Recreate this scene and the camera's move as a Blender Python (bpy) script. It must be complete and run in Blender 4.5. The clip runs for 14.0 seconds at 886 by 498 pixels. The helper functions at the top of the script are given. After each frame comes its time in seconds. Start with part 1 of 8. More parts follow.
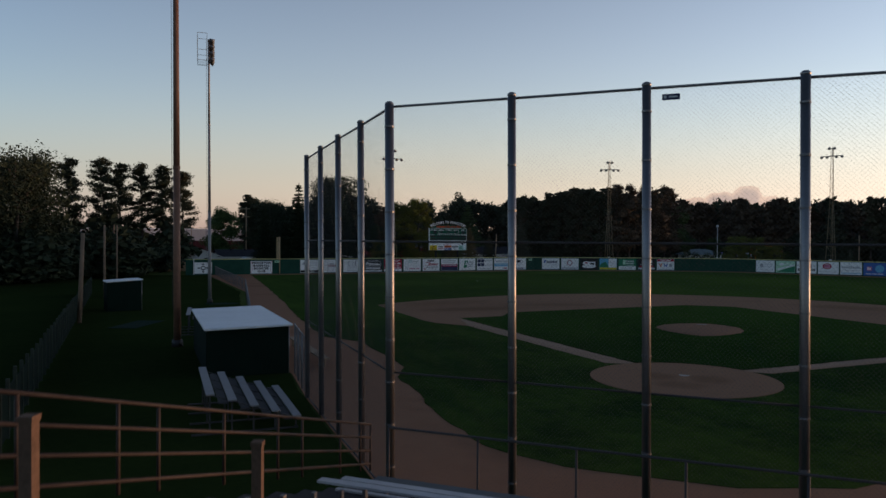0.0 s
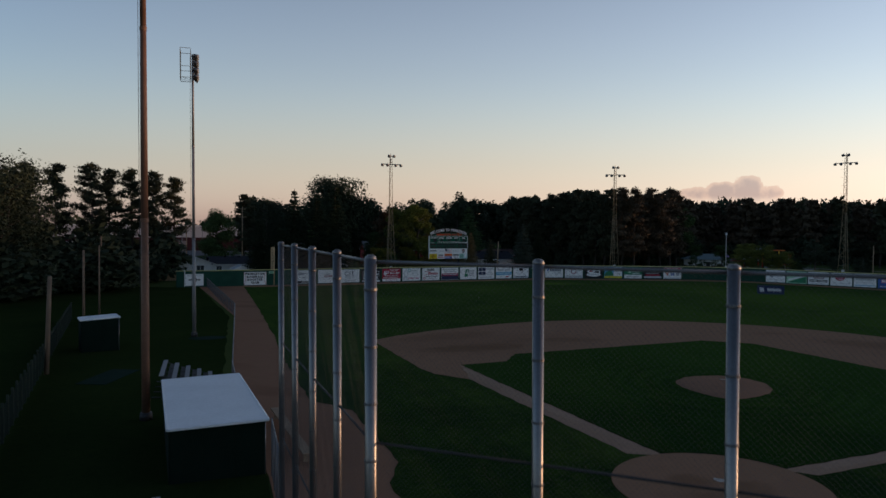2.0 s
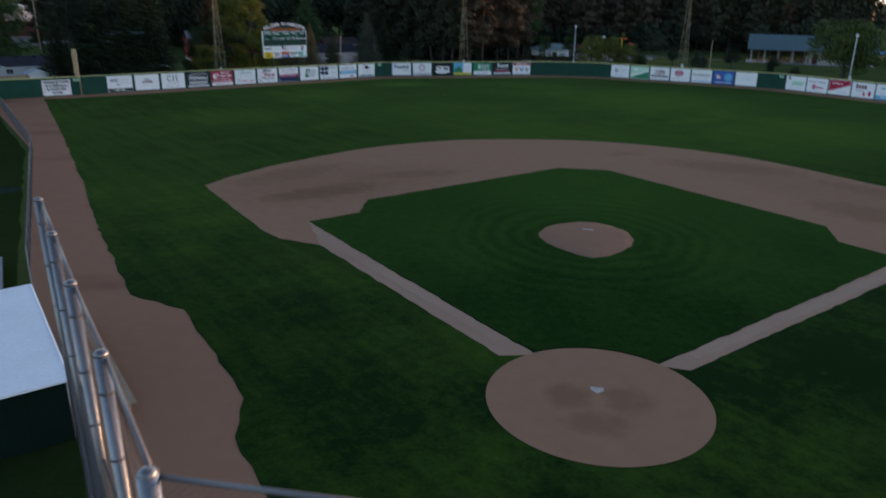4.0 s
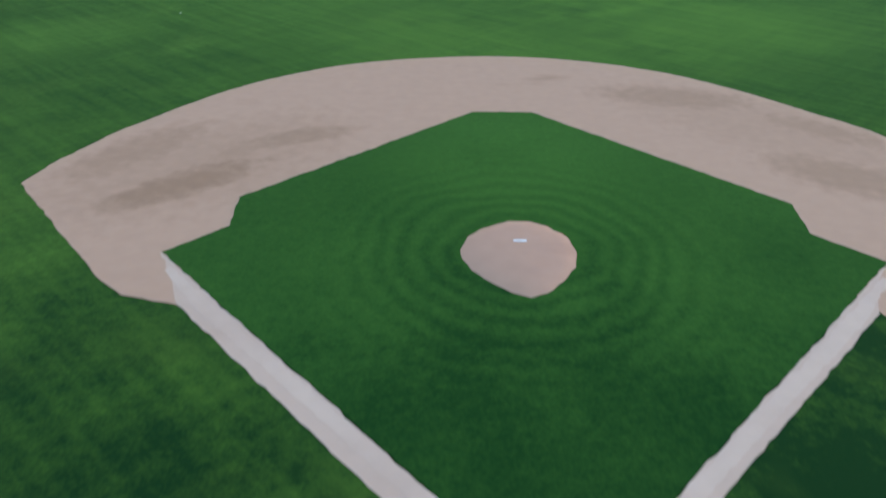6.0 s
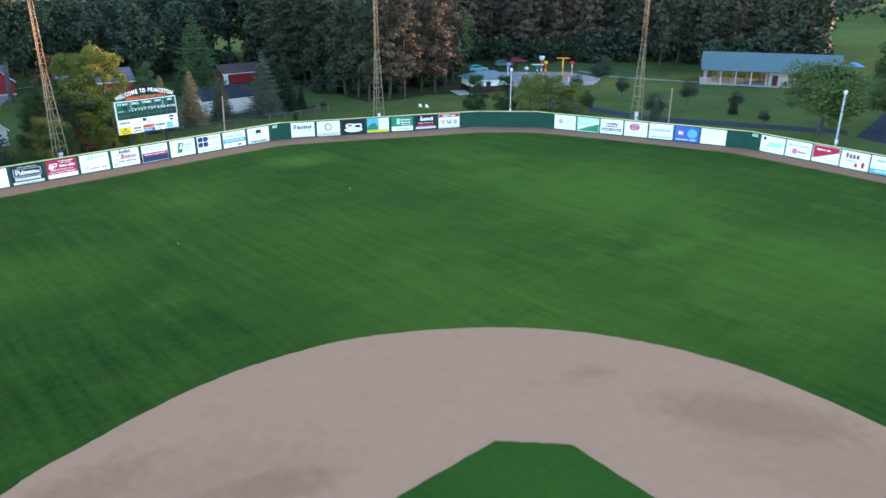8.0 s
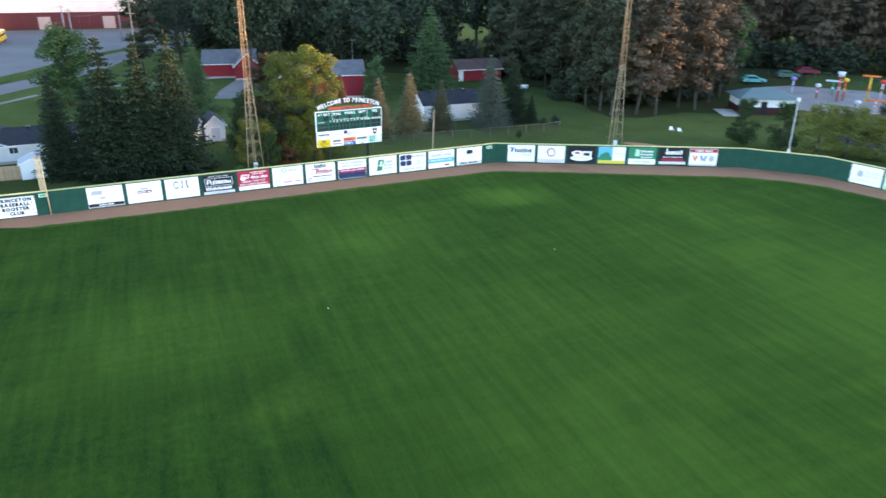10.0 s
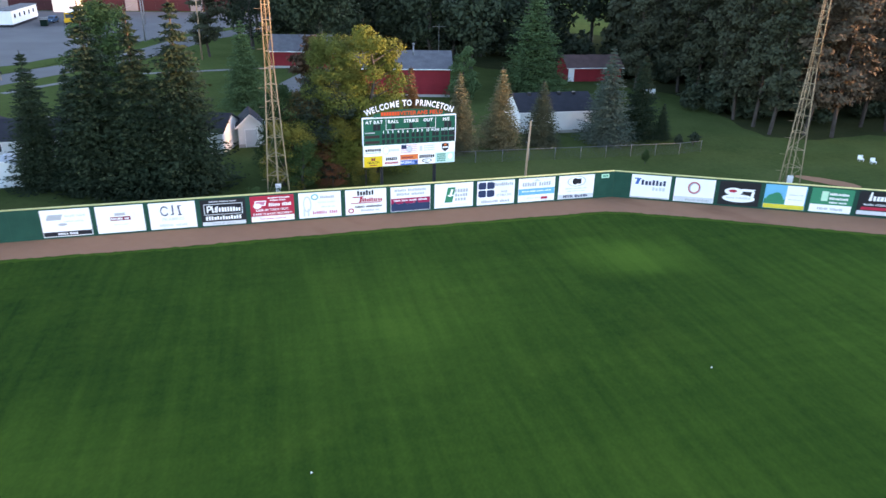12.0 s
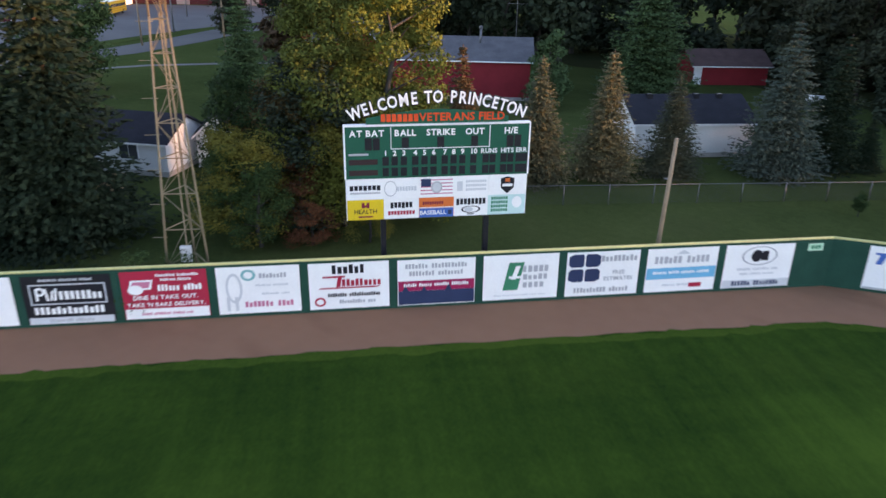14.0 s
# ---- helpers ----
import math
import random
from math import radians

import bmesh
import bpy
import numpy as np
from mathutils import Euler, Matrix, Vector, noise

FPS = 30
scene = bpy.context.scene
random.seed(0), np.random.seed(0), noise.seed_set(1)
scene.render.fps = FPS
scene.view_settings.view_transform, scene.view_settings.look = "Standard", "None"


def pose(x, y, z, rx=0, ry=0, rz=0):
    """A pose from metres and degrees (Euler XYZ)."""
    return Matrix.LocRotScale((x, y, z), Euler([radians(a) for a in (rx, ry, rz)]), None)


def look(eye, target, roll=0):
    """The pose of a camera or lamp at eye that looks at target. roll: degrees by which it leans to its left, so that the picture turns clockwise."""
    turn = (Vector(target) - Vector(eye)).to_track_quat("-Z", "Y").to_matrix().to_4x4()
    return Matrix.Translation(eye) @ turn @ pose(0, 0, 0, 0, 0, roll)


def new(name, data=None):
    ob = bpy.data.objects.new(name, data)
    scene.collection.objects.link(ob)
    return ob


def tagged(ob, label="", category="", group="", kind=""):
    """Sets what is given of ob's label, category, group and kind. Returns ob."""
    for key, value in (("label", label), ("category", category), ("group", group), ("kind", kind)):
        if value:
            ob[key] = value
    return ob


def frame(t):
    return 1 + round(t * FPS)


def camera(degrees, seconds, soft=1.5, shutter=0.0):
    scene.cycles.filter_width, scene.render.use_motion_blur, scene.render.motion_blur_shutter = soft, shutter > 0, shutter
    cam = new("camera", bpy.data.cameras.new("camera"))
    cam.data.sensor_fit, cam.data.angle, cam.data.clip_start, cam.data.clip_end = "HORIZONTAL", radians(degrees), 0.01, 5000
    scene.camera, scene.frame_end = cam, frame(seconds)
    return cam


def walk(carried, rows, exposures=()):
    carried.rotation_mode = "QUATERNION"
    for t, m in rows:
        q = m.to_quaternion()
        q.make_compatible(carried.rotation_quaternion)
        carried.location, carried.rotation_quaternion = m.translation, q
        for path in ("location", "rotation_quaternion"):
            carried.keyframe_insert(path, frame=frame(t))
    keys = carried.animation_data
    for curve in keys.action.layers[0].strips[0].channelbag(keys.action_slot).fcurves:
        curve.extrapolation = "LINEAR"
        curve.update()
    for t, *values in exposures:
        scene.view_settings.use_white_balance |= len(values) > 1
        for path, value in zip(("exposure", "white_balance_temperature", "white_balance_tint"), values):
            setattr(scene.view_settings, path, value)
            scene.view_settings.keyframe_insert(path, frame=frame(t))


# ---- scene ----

# camera: eye x, y, z, then yaw, pitch and lean in degrees
PATH = [
    (0, 1.838, -31.781, 5.690, 21.815, -0.706, -0.354),
    (0.5, 1.530, -31.030, 6.348, 21.828, -0.719, -0.362),
    (1, 1.144, -30.041, 7.126, 21.831, -0.710, -0.424),
    (1.5, 0.754, -29.090, 8.071, 21.786, -0.871, -0.542),
    (2, 0.272, -27.924, 9.146, 21.833, -1.599, -0.569),
    (2.5, -0.265, -26.643, 10.132, 19.807, -3.331, -0.695),
    (3, -0.777, -25.411, 10.985, 16.404, -7.513, -0.776),
    (3.5, -1.296, -23.934, 11.886, 12.348, -13.579, -0.809),
    (3.7, -1.449, -23.419, 12.153, 11.354, -15.422, -0.843),
    (4.2, -1.908, -21.606, 13.038, 7.917, -21.431, -0.791),
    (4.7, -2.312, -19.121, 14.043, 4.970, -27.221, -0.605),
    (5.2, -2.640, -16.126, 15.196, 2.742, -31.390, -0.381),
    (5.6, -2.836, -13.474, 16.244, 1.632, -32.616, -0.240),
    (6, -2.962, -10.683, 17.419, 1.247, -31.187, -0.184),
    (6.5, -3.071, -7.143, 18.973, 1.268, -27.444, -0.190),
    (7, -3.017, -3.542, 20.581, 1.474, -23.904, -0.070),
    (7.5, -2.714, 0.147, 22.060, 2.389, -21.625, 0.000),
    (8, -2.128, 4.053, 23.270, 4.667, -21.287, -0.016),
    (8.5, -1.586, 8.239, 24.198, 8.224, -22.024, -0.096),
    (9, -1.412, 12.765, 24.828, 12.980, -22.972, -0.219),
    (9.5, -1.931, 17.694, 25.144, 18.850, -23.262, -0.363),
    (10, -3.071, 22.851, 25.294, 24.715, -22.976, -0.531),
    (10.5, -4.865, 28.032, 25.427, 28.442, -22.853, -0.786),
    (11, -6.945, 33.439, 24.157, 30.501, -23.026, -0.928),
    (11.5, -9.836, 39.195, 22.519, 32.872, -23.121, -1.101),
    (12, -13.025, 45.269, 21.102, 32.947, -23.305, -1.165),
    (12.5, -16.378, 51.366, 19.537, 33.901, -23.165, -1.188),
    (13, -20.115, 57.672, 17.295, 34.975, -22.881, -1.073),
    (13.5, -23.972, 63.766, 15.834, 37.901, -22.803, -1.049),
    (14, -27.935, 69.712, 14.409, 39.656, -22.509, -0.994),
]
cam = camera(62.95, 14.0, soft=1.5, shutter=0.4)
walk(cam, [(t, pose(x, y, z, 90 + p, 0, w) @ pose(0, 0, 0, 0, 0, -r)) for t, x, y, z, w, p, r in PATH],
     exposures=[(0, 1.46, 6900, 17), (2.5, 1.38, 6850, 17), (3.0, 1.50, 6900, 18), (3.5, 2.15, 7000, 19), (3.7, 2.45, 7000, 19), (5.2, 4.45, 7050, 15), (6.0, 5.02, 6850, 12), (6.5, 4.90, 6700, 12), (7.0, 4.88, 6700, 12), (9.5, 5.0, 7050, 14), (11.0, 4.83, 7400, 19), (12.0, 4.75, 7350, 21), (13.5, 4.30, 7700, 25), (14.0, 4.05, 7650, 26)])

# world: clear evening sky, the sun just above the horizon
SUN_AZ, SUN_EL = 60.0, 1.7
world = bpy.data.worlds.new("evening_sky")
scene.world = world
world.use_nodes = True
wn = world.node_tree
sky = wn.nodes.new("ShaderNodeTexSky")
sky.sky_type, sky.sun_disc = "NISHITA", False
sky.sun_elevation, sky.sun_rotation = radians(SUN_EL), radians(SUN_AZ)
sky.air_density, sky.dust_density, sky.ozone_density = 1.0, 0.3, 1.55
pale = wn.nodes.new("ShaderNodeHueSaturation")
pale.inputs["Saturation"].default_value = 0.82
wn.links.new(sky.outputs[0], pale.inputs["Color"])
# rosy towards the horizon
rise = wn.nodes.new("ShaderNodeSeparateXYZ")
wn.links.new(wn.nodes.new("ShaderNodeTexCoord").outputs["Generated"], rise.inputs[0])
ramp = wn.nodes.new("ShaderNodeValToRGB")
wn.links.new(rise.outputs[2], ramp.inputs[0])
ramp.color_ramp.interpolation = "EASE"
ramp.color_ramp.elements[0].position, ramp.color_ramp.elements[0].color = 0.0, (0.73, 0.755, 0.93, 1)
mid_sky = ramp.color_ramp.elements.new(0.17)
mid_sky.color = (0.81, 0.90, 1.08, 1)
ramp.color_ramp.elements[2].position, ramp.color_ramp.elements[2].color = 0.42, (0.68, 0.75, 0.89, 1)
dome = ramp.color_ramp.elements.new(0.85)
dome.color = (0.33, 0.37, 0.45, 1)
rosy = wn.nodes.new("ShaderNodeMix")
rosy.data_type, rosy.blend_type = "RGBA", "MULTIPLY"
rosy.inputs["Factor"].default_value = 1.0
wn.links.new(pale.outputs[0], rosy.inputs["A"])
wn.links.new(ramp.outputs[0], rosy.inputs["B"])
# thin haze takes the colour out of the lowest sky
grey = wn.nodes.new("ShaderNodeRGBToBW")
wn.links.new(rosy.outputs["Result"], grey.inputs[0])
warm = wn.nodes.new("ShaderNodeMix")
warm.data_type, warm.blend_type = "RGBA", "MULTIPLY"
warm.inputs["Factor"].default_value, warm.inputs["B"].default_value = 1.0, (0.96, 0.975, 1.03, 1)
wn.links.new(grey.outputs[0], warm.inputs["A"])
low = wn.nodes.new("ShaderNodeMapRange")
low.interpolation_type = "SMOOTHSTEP"
low.inputs["From Min"].default_value, low.inputs["From Max"].default_value, low.inputs["To Min"].default_value, low.inputs["To Max"].default_value = 0.0, 0.20, 0.6, 0.0
wn.links.new(rise.outputs[2], low.inputs["Value"])
haze = wn.nodes.new("ShaderNodeMix")
haze.data_type = "RGBA"
wn.links.new(low.outputs[0], haze.inputs["Factor"])
wn.links.new(rosy.outputs["Result"], haze.inputs["A"])
wn.links.new(warm.outputs["Result"], haze.inputs["B"])
# the dusk side of the sky is the brightest
GLOW_AZ = 5.0
side_dot = wn.nodes.new("ShaderNodeVectorMath")
side_dot.operation = "DOT_PRODUCT"
side_dot.inputs[1].default_value = (math.sin(radians(GLOW_AZ)), math.cos(radians(GLOW_AZ)), 0)
wn.links.new(rise.inputs[0].links[0].from_socket, side_dot.inputs[0])
dusk = wn.nodes.new("ShaderNodeMapRange")
dusk.interpolation_type = "SMOOTHSTEP"
dusk.inputs["From Min"].default_value, dusk.inputs["From Max"].default_value, dusk.inputs["To Min"].default_value, dusk.inputs["To Max"].default_value = 0.15, 1.0, 0.0, 1.0
wn.links.new(side_dot.outputs["Value"], dusk.inputs["Value"])
sides = wn.nodes.new("ShaderNodeMix")
sides.data_type = "RGBA"
sides.inputs["A"].default_value, sides.inputs["B"].default_value = (0.73, 0.88, 1.02, 1), (1.38, 1.30, 1.28, 1)
wn.links.new(dusk.outputs[0], sides.inputs["Factor"])
lit = wn.nodes.new("ShaderNodeMix")
lit.data_type, lit.blend_type = "RGBA", "MULTIPLY"
lit.inputs["Factor"].default_value = 1.0
wn.links.new(haze.outputs["Result"], lit.inputs["A"])
wn.links.new(sides.outputs["Result"], lit.inputs["B"])


# a small pinkish evening cloud in two heaps, flat below, low over the wood
def sky_sum(kind, a, b, c=None):
    n = wn.nodes.new("ShaderNodeMath")
    n.operation = kind
    for i, v in enumerate((a, b, c)):
        if isinstance(v, (int, float)):
            n.inputs[i].default_value = v
        elif v is not None:
            wn.links.new(v, n.inputs[i])
    return n.outputs[0]


def sky_range(v, a, b, c, d):
    n = wn.nodes.new("ShaderNodeMapRange")
    n.interpolation_type = "SMOOTHSTEP"
    for key, x in zip(("From Min", "From Max", "To Min", "To Max"), (a, b, c, d)):
        n.inputs[key].default_value = x
    wn.links.new(v, n.inputs["Value"])
    return n.outputs[0]


bearing = sky_sum("MULTIPLY", sky_sum("ARCTAN2", rise.outputs[0], rise.outputs[1]), 57.3)
height = sky_sum("MULTIPLY", rise.outputs[2], 57.3)
where = wn.nodes.new("ShaderNodeCombineXYZ")
wn.links.new(bearing, where.inputs[0])
wn.links.new(height, where.inputs[1])
lumps = wn.nodes.new("ShaderNodeTexNoise")
lumps.inputs["Scale"].default_value, lumps.inputs["Detail"].default_value = 1.15, 4.0
wn.links.new(where.outputs[0], lumps.inputs["Vector"])
heap = None
for u, a, b, k in ((0.9, 1.35, 1.45, 1.3), (-0.8, 1.4, 1.0, 1.2), (2.2, 1.1, 0.7, 0.9), (-2.5, 1.3, 0.6, 0.8)):
    du, dv = sky_sum("DIVIDE", sky_sum("SUBTRACT", bearing, u), a), sky_sum("DIVIDE", sky_sum("SUBTRACT", height, 2.75), b)
    e = sky_sum("MULTIPLY", sky_sum("SUBTRACT", 1.0, sky_sum("ADD", sky_sum("MULTIPLY", du, du), sky_sum("MULTIPLY", dv, dv))), k)
    heap = e if heap is None else sky_sum("MAXIMUM", heap, e)
heap = sky_sum("MULTIPLY_ADD", sky_sum("SUBTRACT", lumps.outputs[0], 0.5), 1.7, heap)
thick = sky_sum("MULTIPLY", sky_range(heap, 0.0, 0.2, 0.0, 1.0), sky_range(height, 2.1, 2.7, 0.35, 1.0))
tone = wn.nodes.new("ShaderNodeMix")
tone.data_type = "RGBA"
tone.inputs["A"].default_value, tone.inputs["B"].default_value = (0.84, 0.74, 0.74, 1), (0.60, 0.56, 0.62, 1)
wn.links.new(sky_range(heap, 0.2, 1.0, 0.0, 1.0), tone.inputs["Factor"])
veil = wn.nodes.new("ShaderNodeMix")
veil.data_type, veil.blend_type = "RGBA", "MULTIPLY"
wn.links.new(thick, veil.inputs["Factor"])
wn.links.new(lit.outputs["Result"], veil.inputs["A"])
wn.links.new(tone.outputs["Result"], veil.inputs["B"])
wn.links.new(veil.outputs["Result"], wn.nodes["Background"].inputs[0])
wn.nodes["Background"].inputs[1].default_value = 0.17
sun_data = bpy.data.lights.new("sun", "SUN")
sun_data.energy, sun_data.angle, sun_data.color = 1.0, radians(3), (1.0, 0.56, 0.29)
sun = new("sun", sun_data)
sd = Vector((math.sin(radians(SUN_AZ)) * math.cos(radians(SUN_EL)), math.cos(radians(SUN_AZ)) * math.cos(radians(SUN_EL)), math.sin(radians(SUN_EL))))
sun.matrix_world = look(sd * 300, (0, 0, 0))

# ---- materials ----
MATS = {}


def rgb(c):
    return (*c, 1.0) if len(c) == 3 else c


def material(name, col, rough=0.7, metal=0.0, vary=0.25, scale=2.0, fine=30.0, bump=0.15, dark=None, world_space=False, per_object=0.0, spec=0.2, island=0.0):
    """A surface with variation at two scales, some relief, and a shift from object to object."""
    if name in MATS:
        return MATS[name]
    m = bpy.data.materials.new(name)
    m.use_nodes = True
    nt = m.node_tree
    b = nt.nodes["Principled BSDF"]
    b.inputs["Roughness"].default_value, b.inputs["Metallic"].default_value = rough, metal
    b.inputs["Specular IOR Level"].default_value = spec
    if world_space:
        co = nt.nodes.new("ShaderNodeNewGeometry").outputs["Position"]
    else:
        co = nt.nodes.new("ShaderNodeTexCoord").outputs["Object"]
    n1, n2 = nt.nodes.new("ShaderNodeTexNoise"), nt.nodes.new("ShaderNodeTexNoise")
    for n, s in ((n1, scale), (n2, fine)):
        n.inputs["Scale"].default_value, n.inputs["Detail"].default_value = s, 4.0
        nt.links.new(co, n.inputs["Vector"])
    add = nt.nodes.new("ShaderNodeMath")
    add.operation = "ADD"
    nt.links.new(n1.outputs[0], add.inputs[0])
    nt.links.new(n2.outputs[0], add.inputs[1])
    last = add.outputs[0]
    if per_object or island:
        src = nt.nodes.new("ShaderNodeObjectInfo").outputs["Random"] if per_object else nt.nodes.new("ShaderNodeNewGeometry").outputs["Random Per Island"]
        k = nt.nodes.new("ShaderNodeMath")
        k.operation = "MULTIPLY_ADD"
        nt.links.new(src, k.inputs[0])
        k.inputs[1].default_value, k.inputs[2].default_value = per_object or island, -0.5 * (per_object or island)
        s2 = nt.nodes.new("ShaderNodeMath")
        nt.links.new(last, s2.inputs[0])
        nt.links.new(k.outputs[0], s2.inputs[1])
        last = s2.outputs[0]
    r = nt.nodes.new("ShaderNodeMapRange")
    r.inputs["From Min"].default_value, r.inputs["From Max"].default_value = 0.55, 1.45
    nt.links.new(last, r.inputs["Value"])
    mx = nt.nodes.new("ShaderNodeMix")
    mx.data_type = "RGBA"
    d = dark or tuple(v * (1 - vary * 1.3) for v in col)
    l = col if dark else tuple(min(1.0, v * (1 + vary * 0.8)) for v in col)
    mx.inputs["A"].default_value, mx.inputs["B"].default_value = rgb(d), rgb(l)
    nt.links.new(r.outputs[0], mx.inputs["Factor"])
    nt.links.new(mx.outputs["Result"], b.inputs["Base Color"])
    if bump:
        bp = nt.nodes.new("ShaderNodeBump")
        bp.inputs["Strength"].default_value, bp.inputs["Distance"].default_value = bump, 0.02
        nt.links.new(n2.outputs[0], bp.inputs["Height"])
        nt.links.new(bp.outputs[0], b.inputs["Normal"])
    MATS[name] = m
    return m


def turf(name, base, light, rings=0.0, stripes=0.0, tint=(0.10, 0.11, 0.03), sheen=0.025, bright=()):
    """Mown grass: blades, tired patches, mower passes (round the mound, or in crossing bands)."""
    m = bpy.data.materials.new(name)
    m.use_nodes = True
    nt = m.node_tree
    L, N = nt.links, nt.nodes
    b = N["Principled BSDF"]
    b.inputs["Roughness"].default_value, b.inputs["Specular IOR Level"].default_value = 1.0, 0.0
    b.inputs["Sheen Weight"].default_value, b.inputs["Sheen Roughness"].default_value, b.inputs["Sheen Tint"].default_value = sheen, 0.45, (0.55, 0.9, 0.35, 1)
    pos = N.new("ShaderNodeNewGeometry").outputs["Position"]

    def nz(s, detail=5.0):
        n = N.new("ShaderNodeTexNoise")
        n.inputs["Scale"].default_value, n.inputs["Detail"].default_value = s, detail
        L.new(pos, n.inputs["Vector"])
        return n.outputs[0]

    def op(kind, a, c, d=None):
        n = N.new("ShaderNodeMath")
        n.operation = kind
        for i, v in enumerate((a, c, d)):
            if v is None:
                continue
            if isinstance(v, float):
                n.inputs[i].default_value = v
            else:
                L.new(v, n.inputs[i])
        return n.outputs[0]

    big, mid, fine, blade = nz(0.035), nz(0.2), nz(2.0), nz(40.0)
    f = op("MULTIPLY_ADD", big, 1.1, op("MULTIPLY_ADD", mid, 0.8, -0.1))
    f = op("ADD", f, op("MULTIPLY", fine, 0.6))
    f = op("ADD", f, op("MULTIPLY", blade, 0.25))
    f = op("ADD", f, op("MULTIPLY", op("ADD", nz(7.0, 3.0), -0.5), 0.7))
    sep = N.new("ShaderNodeSeparateXYZ")
    L.new(pos, sep.inputs[0])
    if rings:
        dx, dy = op("ADD", sep.outputs[0], 0.0), op("ADD", sep.outputs[1], -18.0)
        rr = op("SQRT", op("ADD", op("MULTIPLY", dx, dx), op("MULTIPLY", dy, dy)), 0.0)
        w = op("SINE", op("ADD", op("MULTIPLY", rr, 5.2), op("MULTIPLY", mid, 14.0)), 0.0)
        fade = N.new("ShaderNodeMapRange")
        fade.inputs["From Min"].default_value, fade.inputs["From Max"].default_value = 11.0, 6.0
        L.new(rr, fade.inputs["Value"])
        f = op("ADD", f, op("MULTIPLY", op("MULTIPLY", w, rings), fade.outputs[0]))
    if stripes:
        for turn, sc, k in ((47, (1.4, 0.09, 1.0), 1.2), (-42, (1.4, 0.12, 1.0), 0.55), (46, (3.4, 0.25, 1.0), 0.45), (45, (0.5, 0.06, 1.0), 0.5), (-42, (0.6, 0.07, 1.0), 0.4)):
            mp = N.new("ShaderNodeMapping")
            mp.vector_type = "TEXTURE"
            mp.inputs["Rotation"].default_value, mp.inputs["Scale"].default_value = (0, 0, radians(turn)), tuple(1 / q for q in sc)
            L.new(pos, mp.inputs["Vector"])
            n = N.new("ShaderNodeTexNoise")
            n.inputs["Scale"].default_value, n.inputs["Detail"].default_value = 1.0, 2.0
            L.new(mp.outputs[0], n.inputs["Vector"])
            f = op("ADD", f, op("MULTIPLY", op("ADD", n.outputs[0], -0.5), stripes * k))
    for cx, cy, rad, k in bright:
        # lighter growth; other spots, negative ones too, put light and shade in the colour
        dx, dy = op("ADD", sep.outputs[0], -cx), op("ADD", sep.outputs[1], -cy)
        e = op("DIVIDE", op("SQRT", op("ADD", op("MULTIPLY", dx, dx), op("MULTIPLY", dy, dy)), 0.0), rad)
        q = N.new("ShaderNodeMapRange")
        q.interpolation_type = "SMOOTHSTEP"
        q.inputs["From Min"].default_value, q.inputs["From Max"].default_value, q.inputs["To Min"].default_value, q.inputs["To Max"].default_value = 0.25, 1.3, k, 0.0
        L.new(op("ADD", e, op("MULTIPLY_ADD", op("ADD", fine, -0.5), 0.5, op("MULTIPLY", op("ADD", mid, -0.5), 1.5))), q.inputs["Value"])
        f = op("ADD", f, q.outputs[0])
    r = N.new("ShaderNodeMapRange")
    r.inputs["From Min"].default_value, r.inputs["From Max"].default_value, r.inputs["To Min"].default_value, r.inputs["To Max"].default_value = 0.71, 2.6, -0.25, 1.737
    L.new(f, r.inputs["Value"])
    mx = N.new("ShaderNodeMix")
    mx.data_type = "RGBA"
    mx.clamp_factor = False
    mx.inputs["A"].default_value, mx.inputs["B"].default_value = rgb(base), rgb(light)
    L.new(r.outputs[0], mx.inputs["Factor"])
    pm = N.new("ShaderNodeMapRange")
    pm.inputs["From Min"].default_value, pm.inputs["From Max"].default_value, pm.inputs["To Max"].default_value = 0.55, 0.80, 0.22
    L.new(nz(0.16), pm.inputs["Value"])
    mx2 = N.new("ShaderNodeMix")
    mx2.data_type = "RGBA"
    L.new(pm.outputs[0], mx2.inputs["Factor"])
    L.new(mx.outputs["Result"], mx2.inputs["A"])
    mx2.inputs["B"].default_value = rgb(tint)
    L.new(mx2.outputs["Result"], b.inputs["Base Color"])
    bp = N.new("ShaderNodeBump")
    bp.inputs["Strength"].default_value, bp.inputs["Distance"].default_value = 0.5, 0.04
    L.new(blade, bp.inputs["Height"])
    L.new(bp.outputs[0], b.inputs["Normal"])
    MATS[name] = m
    return m


